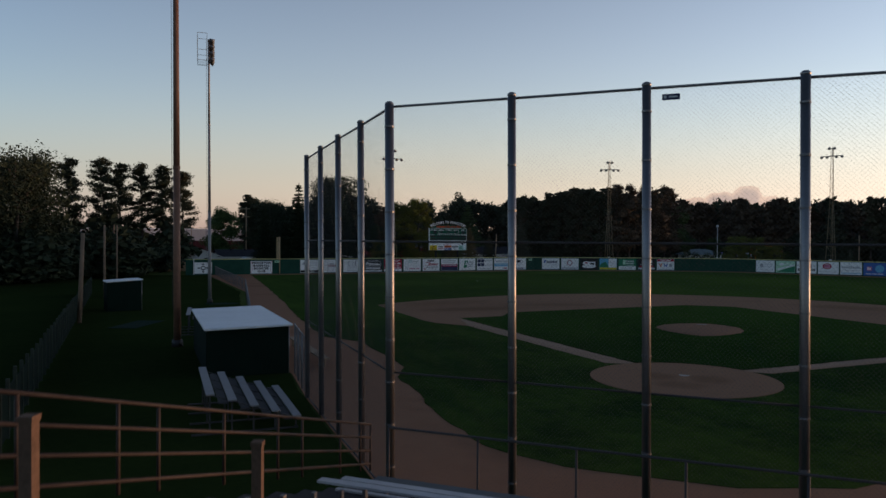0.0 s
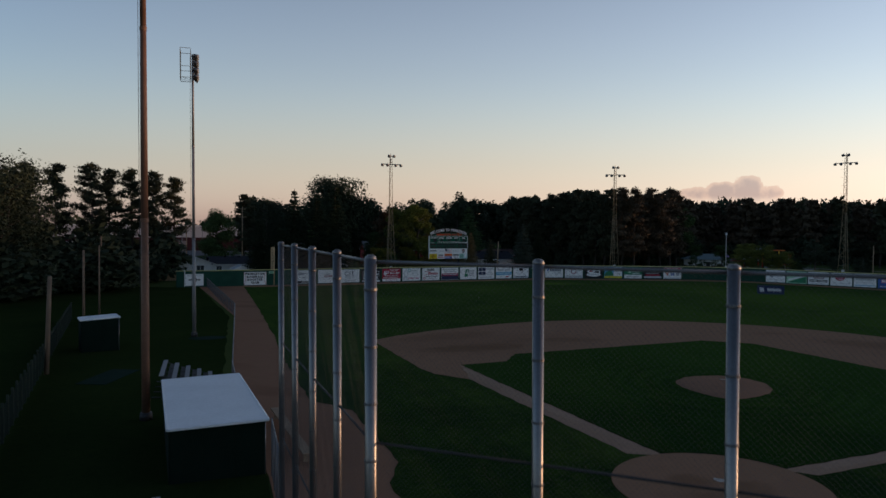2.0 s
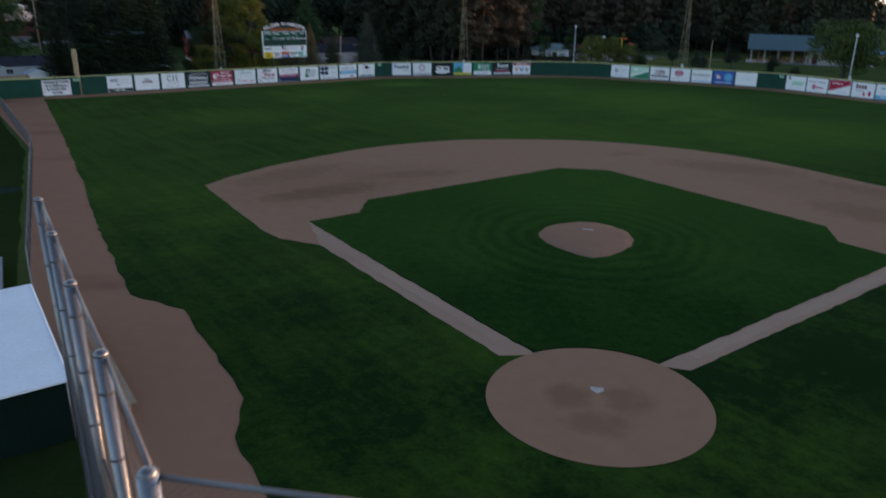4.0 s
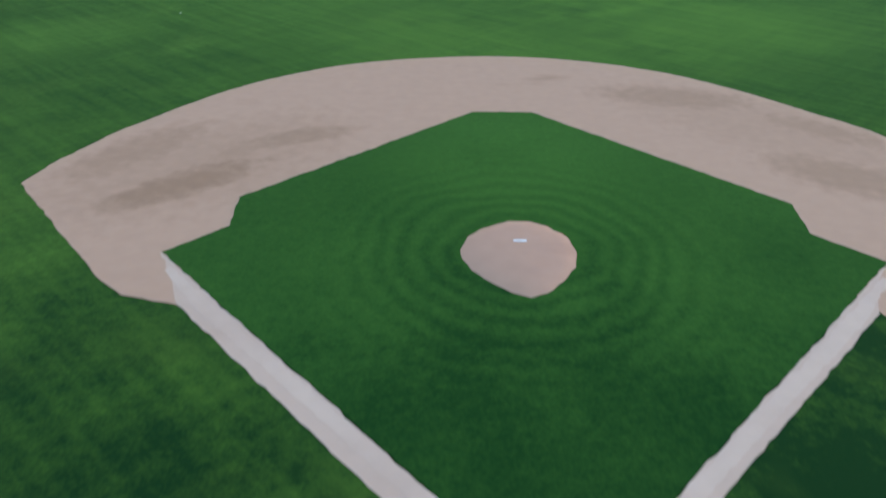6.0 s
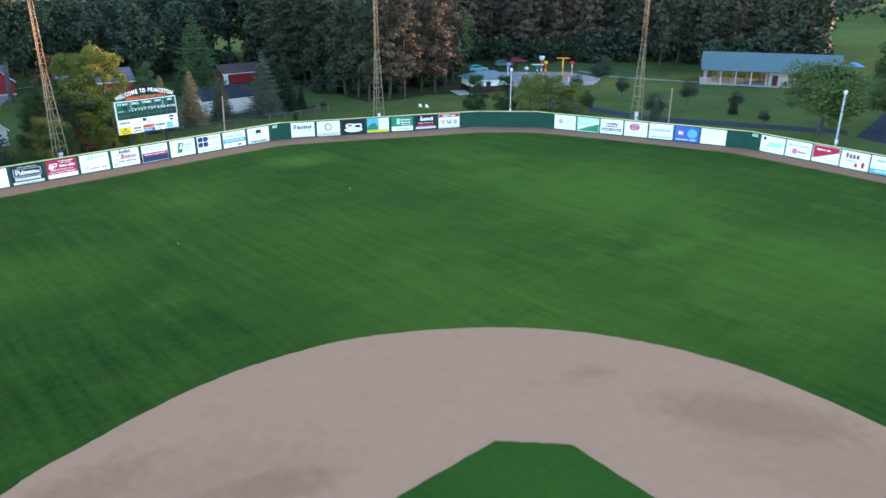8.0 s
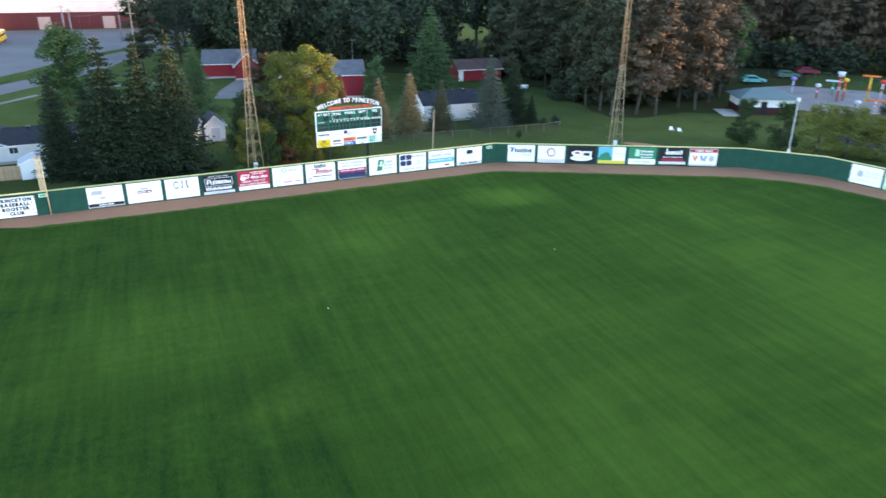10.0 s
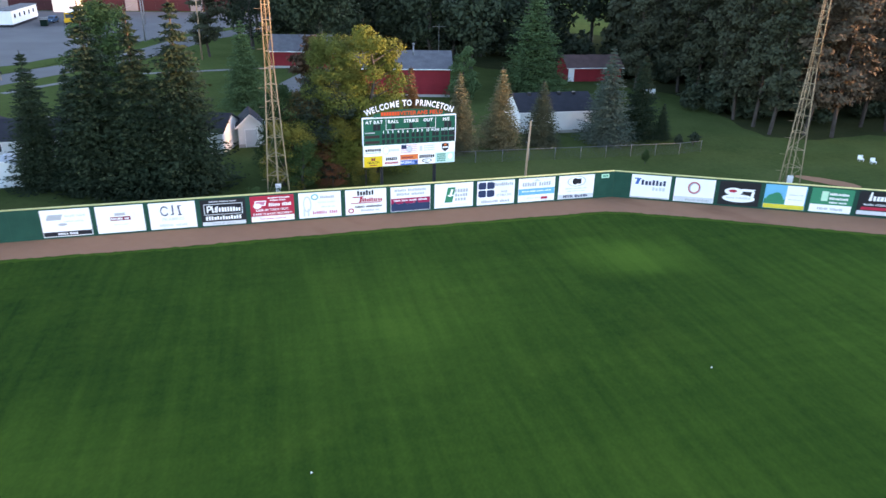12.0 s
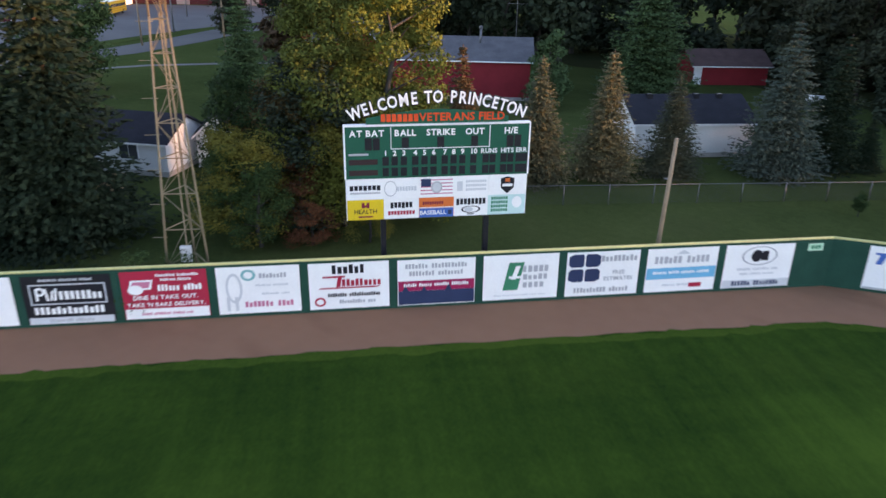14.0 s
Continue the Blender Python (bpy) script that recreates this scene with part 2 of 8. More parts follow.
def earth(name, base, damp, damp_at=0.56, spots=(), grit=0.16):
    """Raked infield earth with damp patches, drag marks and grit."""
    m = bpy.data.materials.new(name)
    m.use_nodes = True
    nt = m.node_tree
    L, N = nt.links, nt.nodes
    b = N["Principled BSDF"]
    b.inputs["Roughness"].default_value, b.inputs["Specular IOR Level"].default_value = 1.0, 0.02
    pos = N.new("ShaderNodeNewGeometry").outputs["Position"]
    mp = N.new("ShaderNodeMapping")
    mp.inputs["Scale"].default_value = (0.09, 0.22, 0.1)
    mp.inputs["Rotation"].default_value = (0, 0, 0.5)
    L.new(pos, mp.inputs["Vector"])
    n1, n2, n3 = (N.new("ShaderNodeTexNoise") for _ in range(3))
    n1.inputs["Scale"].default_value, n1.inputs["Detail"].default_value = 1.0, 3.0
    L.new(mp.outputs[0], n1.inputs["Vector"])
    n2.inputs["Scale"].default_value, n2.inputs["Detail"].default_value = 1.2, 6.0
    n3.inputs["Scale"].default_value, n3.inputs["Detail"].default_value = 60.0, 3.0
    L.new(pos, n2.inputs["Vector"])
    L.new(pos, n3.inputs["Vector"])
    r = N.new("ShaderNodeMapRange")
    r.inputs["From Min"].default_value, r.inputs["From Max"].default_value = damp_at, damp_at + 0.16
    r.inputs["To Max"].default_value = 0.75
    L.new(n1.outputs[0], r.inputs["Value"])
    amount = r.outputs[0]
    sep = N.new("ShaderNodeSeparateXYZ")
    L.new(pos, sep.inputs[0])

    def calc(kind, a, c):
        n = N.new("ShaderNodeMath")
        n.operation = kind
        for i, v in enumerate((a, c)):
            if isinstance(v, (int, float)):
                n.inputs[i].default_value = v
            else:
                L.new(v, n.inputs[i])
        return n.outputs[0]

    for cx, cy, turn, ra, rb, depth in spots:
        dx, dy = calc("SUBTRACT", sep.outputs[0], cx), calc("SUBTRACT", sep.outputs[1], cy)
        c, s = math.cos(radians(turn)), math.sin(radians(turn))
        u = calc("DIVIDE", calc("ADD", calc("MULTIPLY", dx, c), calc("MULTIPLY", dy, s)), ra)
        v = calc("DIVIDE", calc("SUBTRACT", calc("MULTIPLY", dy, c), calc("MULTIPLY", dx, s)), rb)
        e = calc("ADD", calc("MULTIPLY", u, u), calc("MULTIPLY", v, v))
        e = calc("ADD", e, calc("MULTIPLY", calc("SUBTRACT", n2.outputs[0], 0.5), 2.2))
        q = N.new("ShaderNodeMapRange")
        q.interpolation_type = "SMOOTHSTEP"
        q.inputs["From Min"].default_value, q.inputs["From Max"].default_value, q.inputs["To Min"].default_value, q.inputs["To Max"].default_value = 0.0, 2.3, depth, 0.0
        L.new(e, q.inputs["Value"])
        amount = calc("MAXIMUM", amount, q.outputs[0])
    mx = N.new("ShaderNodeMix")
    mx.data_type = "RGBA"
    mx.inputs["A"].default_value, mx.inputs["B"].default_value = rgb(base), rgb(damp)
    L.new(amount, mx.inputs["Factor"])
    g = N.new("ShaderNodeMix")
    g.data_type, g.blend_type = "RGBA", "OVERLAY"
    g.inputs["Factor"].default_value = grit
    L.new(mx.outputs["Result"], g.inputs["A"])
    a = N.new("ShaderNodeMath")
    a.operation = "MULTIPLY_ADD"
    a.inputs[1].default_value, a.inputs[2].default_value = 0.5, 0.0
    L.new(n3.outputs[0], a.inputs[0])
    a2 = N.new("ShaderNodeMath")
    L.new(a.outputs[0], a2.inputs[0])
    h = N.new("ShaderNodeMath")
    h.operation = "MULTIPLY"
    h.inputs[1].default_value = 0.5
    L.new(n2.outputs[0], h.inputs[0])
    L.new(h.outputs[0], a2.inputs[1])
    L.new(a2.outputs[0], g.inputs["B"])
    L.new(g.outputs["Result"], b.inputs["Base Color"])
    bp = N.new("ShaderNodeBump")
    bp.inputs["Strength"].default_value, bp.inputs["Distance"].default_value = 0.4, 0.02
    L.new(n3.outputs[0], bp.inputs["Height"])
    L.new(bp.outputs[0], b.inputs["Normal"])
    MATS[name] = m
    return m


def glass(name, col=(0.05, 0.06, 0.07)):
    return material(name, col, 0.08, 0.0, 0.1, 1.0, 5.0, 0.0, spec=0.5)


# bright: pale patches, shade painted into the foul corners, grazing sheen painted farther out
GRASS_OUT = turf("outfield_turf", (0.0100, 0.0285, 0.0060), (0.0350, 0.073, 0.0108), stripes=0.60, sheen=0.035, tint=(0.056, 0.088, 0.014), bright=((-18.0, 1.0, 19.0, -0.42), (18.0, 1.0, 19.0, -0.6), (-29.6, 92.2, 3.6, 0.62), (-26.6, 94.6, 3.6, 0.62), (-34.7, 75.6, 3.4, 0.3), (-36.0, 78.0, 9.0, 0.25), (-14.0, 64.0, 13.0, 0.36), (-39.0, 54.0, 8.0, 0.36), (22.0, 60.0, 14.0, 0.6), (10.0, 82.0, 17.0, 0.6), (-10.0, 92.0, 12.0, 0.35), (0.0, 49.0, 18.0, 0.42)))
# light put into the colour: lighter behind the mound, darker towards home plate
GRASS_IN = turf("infield_turf", (0.0092, 0.032, 0.0064), (0.026, 0.068, 0.0115), rings=0.15, tint=(0.020, 0.050, 0.009), bright=((0.0, 30.0, 9.0, 0.35), (0.0, 3.0, 12.0, -0.32)))
GRASS_EDGE = turf("edge_turf", (0.026, 0.056, 0.0095), (0.064, 0.104, 0.0160), tint=(0.070, 0.095, 0.016))
LAWN = turf("rough_lawn", (0.034, 0.051, 0.016), (0.080, 0.098, 0.033), tint=(0.100, 0.092, 0.044))
SPOTS = [(-17.8, 24.6, 42, 4.2, 1.5, 0.85), (-22.0, 28.9, 58, 4.6, 1.9, 0.5), (-12.9, 31.3, 24, 3.2, 1.2, 0.6), (-16.2, 29.0, 60, 2.2, 1.2, 0.45), (-17.5, 27.5, 45, 8.0, 4.5, 0.28), (12.4, 39.3, -12, 4.8, 2.0, 0.55), (20.2, 33.4, -40, 3.8, 1.4, 0.5), (18.6, 26.6, -35, 3.8, 2.0, 0.55), (17.0, 34.0, -40, 9.0, 4.0, 0.22), (-1.0, -0.3, 0, 0.7, 0.8, 0.6), (1.0, -0.3, 0, 0.7, 0.8, 0.6), (0.0, -1.9, 0, 1.0, 0.6, 0.5)]
WOOD_FLOOR = turf("needle_litter", (0.026, 0.033, 0.015), (0.056, 0.060, 0.026), tint=(0.066, 0.052, 0.030), sheen=0.0)
# darker copy of the lawn, with the shade of the trees put into its colour
SIDE_LAWN = turf("shaded_side_lawn", (0.013, 0.026, 0.008), (0.030, 0.046, 0.013), tint=(0.034, 0.040, 0.015), sheen=0.0)
DIRT = earth("infield_earth", (0.285, 0.158, 0.099), (0.182, 0.097, 0.055), 0.66, SPOTS)
CHALK = earth("worn_chalk", (0.350, 0.232, 0.165), (0.310, 0.198, 0.140), 0.5)
PALE_DIRT = earth("dry_infield_earth", (0.325, 0.208, 0.146), (0.278, 0.170, 0.116), 0.6)
TRACK = earth("warning_track_earth", (0.285, 0.148, 0.092), (0.200, 0.098, 0.060))
MOUND = earth("mound_clay", (0.278, 0.150, 0.098), (0.185, 0.105, 0.075), 0.6)
ASPHALT = material("asphalt", (0.115, 0.113, 0.118), 0.9, 0, 0.22, 0.12, 12.0, 0.2, world_space=True, spec=0.08)
PATHWAY = material("park_path_asphalt", (0.036, 0.042, 0.054), 1.0, 0, 0.25, 0.3, 20.0, 0.2, world_space=True, spec=0.0)
FOOTWAY = material("worn_footway", (0.17, 0.165, 0.16), 0.9, 0, 0.25, 0.4, 20.0, 0.1, world_space=True, spec=0.05)
CONCRETE = material("concrete", (0.42, 0.40, 0.37), 0.85, 0, 0.2, 0.5, 25.0, 0.2, world_space=True, spec=0.08)
WALL_GREEN = material("green_wall_boards", (0.018, 0.069, 0.049), 0.85, 0, 0.22, 0.9, 18.0, 0.1, spec=0.06)
CAP_YELLOW = material("yellow_cap_tube", (0.66, 0.60, 0.26), 0.55, 0, 0.15, 2.0, 20.0, 0.05)
STEEL = material("galvanised_steel", (0.17, 0.172, 0.18), 0.42, 0.55, 0.2, 1.5, 30.0, 0.08)
POST_STEEL = material("bright_galvanised_post", (0.225, 0.225, 0.23), 0.38, 0.85, 0.2, 1.5, 30.0, 0.05)
DARK_STEEL = material("dull_dark_steel", (0.06, 0.06, 0.062), 0.6, 0.4, 0.2, 1.5, 30.0, 0.08)
WIRE = material("chain_link_wire", (0.085, 0.087, 0.092), 0.7, 0.3, 0.15, 2.0, 30.0, 0.0)
RUSTY = material("weathered_tower_steel", (0.30, 0.245, 0.155), 0.8, 0.1, 0.4, 1.2, 12.0, 0.1, dark=(0.17, 0.125, 0.08))
POLE_BROWN = material("brown_painted_pole", (0.20, 0.105, 0.07), 0.55, 0.1, 0.3, 0.8, 14.0, 0.05)
POLE_GREY = material("grey_pole", (0.25, 0.24, 0.24), 0.55, 0.3, 0.25, 0.8, 14.0, 0.05)
WOOD_POLE = material("weathered_pole_wood", (0.42, 0.30, 0.20), 0.85, 0, 0.35, 2.0, 30.0, 0.3, dark=(0.22, 0.15, 0.10))
POLE_DARK = material("grey_brown_pole_wood", (0.24, 0.17, 0.12), 0.85, 0, 0.35, 2.0, 30.0, 0.3, dark=(0.13, 0.09, 0.065))
WOOD_FENCE = material("cedar_fence_wood", (0.40, 0.27, 0.16), 0.85, 0, 0.3, 1.5, 22.0, 0.2, per_object=0.5)
ALU = material("aluminium_plank", (0.25, 0.25, 0.26), 0.7, 0.2, 0.12, 2.0, 40.0, 0.05, per_object=0.2)
ROOF_WHITE = material("white_membrane_roof", (0.74, 0.76, 0.78), 0.6, 0, 0.10, 0.5, 9.0, 0.05)
DUG_GREEN = material("dark_green_siding", (0.004, 0.014, 0.010), 0.9, 0, 0.25, 1.0, 20.0, 0.1, spec=0.1)
WHITE = material("white_vinyl", (0.85, 0.85, 0.84), 0.45, 0, 0.06, 1.0, 12.0, 0.02)
SIDING = material("white_house_siding", (0.74, 0.74, 0.73), 0.6, 0, 0.1, 0.6, 10.0, 0.1)
RED_SIDING = material("barn_red_siding", (0.27, 0.022, 0.03), 0.65, 0, 0.2, 0.8, 12.0, 0.1)
MAROON = material("maroon_metal_cladding", (0.060, 0.016, 0.019), 0.5, 0.1, 0.2, 0.1, 3.0, 0.05)
SHINGLE = material("dark_asphalt_shingle", (0.027, 0.029, 0.037), 0.9, 0, 0.3, 1.0, 14.0, 0.3, spec=0.1)
SHINGLE_GREY = material("grey_asphalt_shingle", (0.120, 0.122, 0.134), 0.9, 0, 0.3, 1.0, 14.0, 0.3, spec=0.1)
SHINGLE_BROWN = material("brown_asphalt_shingle", (0.11, 0.07, 0.065), 0.9, 0, 0.3, 1.0, 14.0, 0.3, spec=0.1)
TEAL_ROOF = material("teal_metal_roof", (0.085, 0.140, 0.150), 0.6, 0.0, 0.12, 0.4, 6.0, 0.03)
RUBBER = material("scuffed_white_rubber", (0.42, 0.38, 0.34), 0.8, 0, 0.3, 6.0, 40.0, 0.1)
BLACK = material("black_vinyl", (0.018, 0.018, 0.022), 0.45, 0, 0.2, 1.0, 12.0, 0.02)
GLASS = glass("window_glass")
BARK = material("pine_bark", (0.065, 0.050, 0.042), 0.95, 0, 0.35, 2.0, 14.0, 0.4, per_object=0.3)
BARK_PALE = material("pale_pine_bark", (0.062, 0.050, 0.043), 0.95, 0, 0.35, 2.0, 14.0, 0.4, per_object=0.4)
BARK_GREY = material("grey_bark", (0.070, 0.062, 0.055), 0.95, 0, 0.35, 2.0, 14.0, 0.4, per_object=0.3)


def leafage(name, light, dark, per_object=0.5):
    return material(name, light, 0.8, 0, 0.3, 0.3, 1.1, 0.0, dark=dark, per_object=per_object, spec=0.08)


PINE = leafage("pine_needles", (0.060, 0.064, 0.038), (0.029, 0.037, 0.022))
PINE_RUST = leafage("rusty_pine_needles", (0.090, 0.052, 0.030), (0.036, 0.030, 0.018), 0.2)
# warmer copy of the pine needles, low sun put into the colour
PINE_SUNLIT = leafage("pine_needles_sunlit", (0.110, 0.080, 0.052), (0.058, 0.048, 0.033))
SPRUCE = leafage("spruce_needles", (0.034, 0.047, 0.024), (0.012, 0.024, 0.013), 0.3)
# tan stands for evening sun on the crowns, painted into the needles
SPRUCE_TAN = leafage("spruce_needles_gilded", (0.170, 0.142, 0.070), (0.052, 0.068, 0.044), 0.3)
SPRUCE_RUST = leafage("rusty_conifer_needles", (0.130, 0.075, 0.036), (0.050, 0.048, 0.026), 0.2)
SPRUCE_BLUE = leafage("blue_spruce_needles", (0.100, 0.112, 0.078), (0.036, 0.058, 0.048), 0.2)
SPRUCE_MIX = leafage("spruce_needles_mixed", (0.092, 0.088, 0.050), (0.030, 0.046, 0.030), 0.2)
LEAF_SOFT = leafage("soft_light_needles", (0.080, 0.130, 0.050), (0.034, 0.062, 0.027), 0.2)
LEAF_LIME = leafage("lime_leaves", (0.140, 0.150, 0.034), (0.056, 0.076, 0.022), 0.3)
LEAF_LOT = leafage("yellow_green_leaves", (0.100, 0.135, 0.036), (0.040, 0.066, 0.022), 0.2)
LEAF_OVAL = leafage("fresh_broad_leaves", (0.076, 0.120, 0.040), (0.032, 0.060, 0.023), 0.2)
LEAF_GREY = leafage("grey_green_leaves", (0.044, 0.060, 0.034), (0.020, 0.031, 0.018), 0.4)
LEAF_OLIVE = leafage("olive_leaves", (0.230, 0.175, 0.030), (0.075, 0.088, 0.020), 0.3)
LEAF = leafage("broad_leaves", (0.044, 0.078, 0.024), (0.019, 0.037, 0.014))
LEAF_DARK = leafage("dark_broad_leaves", (0.042, 0.056, 0.034), (0.019, 0.029, 0.018))
LEAF_YELLOW = leafage("yellowing_leaves", (0.140, 0.150, 0.026), (0.075, 0.090, 0.020), 0.2)
LEAF_FADE = leafage("fading_leaves", (0.115, 0.125, 0.027), (0.046, 0.066, 0.018), 0.2)
LEAF_RUST = leafage("rusty_leaves", (0.175, 0.095, 0.034), (0.058, 0.054, 0.020), 0.2)
LEAF_RED = leafage("reddish_leaves", (0.200, 0.070, 0.030), (0.065, 0.040, 0.022), 0.3)


def paint(name, col, rough=0.5):
    return material(name, col, max(rough, 0.65), 0, 0.08, 1.2, 15.0, 0.02, spec=0.1)


# ---- mesh building ----
class Geo:
    """Vertices and faces of one mesh."""

    def __init__(self):
        self.v, self.f = [], []

    def add(self, vs, fs):
        o = len(self.v)
        self.v += [tuple(p) for p in vs]
        self.f += [tuple(i + o for i in q) for q in fs]
        return self

    def box(self, x0, y0, z0, x1, y1, z1, m=None):
        vs = [Vector(p) for p in ((x0, y0, z0), (x1, y0, z0), (x1, y1, z0), (x0, y1, z0), (x0, y0, z1), (x1, y0, z1), (x1, y1, z1), (x0, y1, z1))]
        if m is not None:
            vs = [m @ p for p in vs]
        return self.add(vs, [(3, 2, 1, 0), (4, 5, 6, 7), (0, 1, 5, 4), (1, 2, 6, 5), (2, 3, 7, 6), (3, 0, 4, 7)])

    def rod(self, a, b, r0, r1=None, n=8, caps=True):
        a, b = Vector(a), Vector(b)
        r1 = r0 if r1 is None else r1
        d = (b - a).normalized()
        s = d.orthogonal().normalized()
        t = d.cross(s)
        vs = []
        for p, r in ((a, r0), (b, r1)):
            for i in range(n):
                w = 2 * math.pi * i / n
                vs.append(p + (s * math.cos(w) + t * math.sin(w)) * r)
        fs = [(i, (i + 1) % n, n + (i + 1) % n, n + i) for i in range(n)]
        if caps:
            fs += [tuple(range(n - 1, -1, -1)), tuple(range(n, 2 * n))]
        return self.add(vs, fs)

    def prism(self, pts, y0, y1):
        """An outline in x and z, drawn out along y."""
        n = len(pts)
        vs = [(x, y0, z) for x, z in pts] + [(x, y1, z) for x, z in pts]
        fs = [tuple(range(n)), tuple(range(2 * n - 1, n - 1, -1))] + [((i + 1) % n, i, n + i, n + (i + 1) % n) for i in range(n)]
        return self.add(vs, fs)

    def ball(self, c, rx, ry, rz, n=10, k=6):
        vs = [(c[0], c[1], c[2] - rz)]
        for j in range(1, k):
            w = math.pi * j / k
            for i in range(n):
                u = 2 * math.pi * i / n
                vs.append((c[0] + rx * math.sin(w) * math.cos(u), c[1] + ry * math.sin(w) * math.sin(u), c[2] - rz * math.cos(w)))
        vs.append((c[0], c[1], c[2] + rz))
        fs = [(0, 1 + (i + 1) % n, 1 + i) for i in range(n)]
        for j in range(k - 2):
            for i in range(n):
                a, b = 1 + j * n + i, 1 + j * n + (i + 1) % n
                fs.append((a, b, b + n, a + n))
        e = len(vs) - 1
        fs += [(e, 1 + (k - 2) * n + i, 1 + (k - 2) * n + (i + 1) % n) for i in range(n)]
        return self.add(vs, fs)

    def mesh(self, name, mat, smooth=False):
        me = bpy.data.meshes.new(name)
        me.from_pydata([tuple(p) for p in self.v], [], self.f)
        me.materials.append(mat)
        if smooth:
            me.polygons.foreach_set("use_smooth", [True] * len(me.polygons))
        me.update()
        return me


def thing(name, m, label, category, group="", kind=""):
    """An Empty at the base of a thing, which carries its parts."""
    ob = new(name)
    ob.matrix_world = m
    return tagged(ob, label, category, group, kind)


def part(name, g, mat, parent, label="", smooth=False, m=None):
    ob = new(name, g.mesh(name, mat, smooth) if isinstance(g, Geo) else g)
    ob.parent = parent
    if m is not None:
        ob.matrix_basis = m
    return tagged(ob, label) if label else ob


def single(name, g, mat, label, category, m=None, group="", kind="", smooth=False):
    ob = new(name, g.mesh(name, mat, smooth))
    if m is not None:
        ob.matrix_world = m
    return tagged(ob, label, category, group, kind)


def lettering(text, size, mat, name="lettering", thick=0.006, bold=0.0, align="CENTER"):
    """Flat letters as a mesh that stands upright in the x-z plane and faces -y."""
    cu = bpy.data.curves.new(name, "FONT")
    cu.body, cu.size, cu.align_x, cu.align_y, cu.extrude, cu.offset, cu.resolution_u = text, size, align, "CENTER", thick, bold, 2
    ob = new("letters_source", cu)
    bpy.context.view_layer.update()
    me = bpy.data.meshes.new_from_object(ob.evaluated_get(bpy.context.evaluated_depsgraph_get()))
    bpy.data.objects.remove(ob)
    me.transform(pose(0, 0, 0, 90, 0, 0))
    me.materials.clear()
    me.materials.append(mat)
    return me


def words(text, size, mat, parent, m, thick=0.001, bold=0.0, label="", gap=0.085):
    """A line of writing, each letter a part of its own, centred on m."""
    glyphs, x = [], 0.0
    for c in text:
        if c == " ":
            x += 0.34 * size
            continue
        me = lettering(c, size, mat, "letter", thick, bold)
        w = max(v.co.x for v in me.vertices) - min(v.co.x for v in me.vertices)
        mid = (max(v.co.x for v in me.vertices) + min(v.co.x for v in me.vertices)) / 2
        glyphs.append((me, x + w / 2 - mid))
        x += w + gap * size
    x -= gap * size
    for me, at in glyphs:
        part("letter", me, None, parent, label, m=m @ Matrix.Translation((at - x / 2, 0, 0)))


def along(a, b, z=0.0):
    """A pose at a whose x axis runs level towards b; y then points away from who reads it from left to right."""
    return pose(a[0], a[1], z, 0, 0, math.degrees(math.atan2(b[1] - a[1], b[0] - a[0])))


def ragged(pts, step=0.6, amount=0.07, seed=0):
    """A closed outline cut into short steps with a slightly uneven edge."""
    rnd, out = random.Random(seed), []
    for i, p in enumerate(pts):
        q = pts[(i + 1) % len(pts)]
        d = math.dist(p, q)
        n = max(1, int(d / step))
        for k in range(n):
            s = k / n
            j = amount if k else 0.0
            out.append((p[0] + (q[0] - p[0]) * s + rnd.uniform(-j, j), p[1] + (q[1] - p[1]) * s + rnd.uniform(-j, j)))
    return out


def arc(cx, cy, r, a0, a1, n):
    return [(cx + r * math.cos(radians(a0 + (a1 - a0) * i / n)), cy + r * math.sin(radians(a0 + (a1 - a0) * i / n))) for i in range(n + 1)]


def ground_sheet(name, pts, z, mat, label, category, step=0.6, amount=0.07, thick=0.06):
    """A patch of ground with a low edge all round."""
    o = ragged(pts, step, amount, len(pts)) if step else pts
    bm = bmesh.new()
    face = bm.faces.new([bm.verts.new((x, y, z)) for x, y in o])
    bm.normal_update()
    if face.normal.z < 0:
        face.normal_flip()
    edges = list(face.edges)
    ext = bmesh.ops.extrude_edge_only(bm, edges=edges)
    for v in ext["geom"]:
        if isinstance(v, bmesh.types.BMVert):
            v.co.z -= thick
    bmesh.ops.triangulate(bm, faces=[face])
    me = bpy.data.meshes.new(name)
    bm.to_mesh(me)
    bm.free()
    me.materials.append(mat)
    return tagged(new(name, me), label, category, "", "structure")


# ---- the ground and the field ----
g = Geo()
g.add([(-3000, -3000, -0.02), (3000, -3000, -0.02), (3000, 3000, -0.02), (-3000, 3000, -0.02)], [(0, 1, 2, 3)])
single("ground", g, LAWN, "rough mown green lawn around the ball field", "ground", kind="structure")
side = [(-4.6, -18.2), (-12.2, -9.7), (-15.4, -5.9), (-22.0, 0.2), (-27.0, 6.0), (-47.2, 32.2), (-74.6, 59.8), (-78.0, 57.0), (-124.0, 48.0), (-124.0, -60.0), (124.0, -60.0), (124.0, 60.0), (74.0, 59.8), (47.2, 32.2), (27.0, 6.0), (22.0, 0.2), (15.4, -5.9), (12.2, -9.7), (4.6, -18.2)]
ground_sheet("side_lawn", side, -0.004, SIDE_LAWN, "dark green lawn round the earth track, tree shade in its colour", "grass", 1.5, 0.1, 0.012)
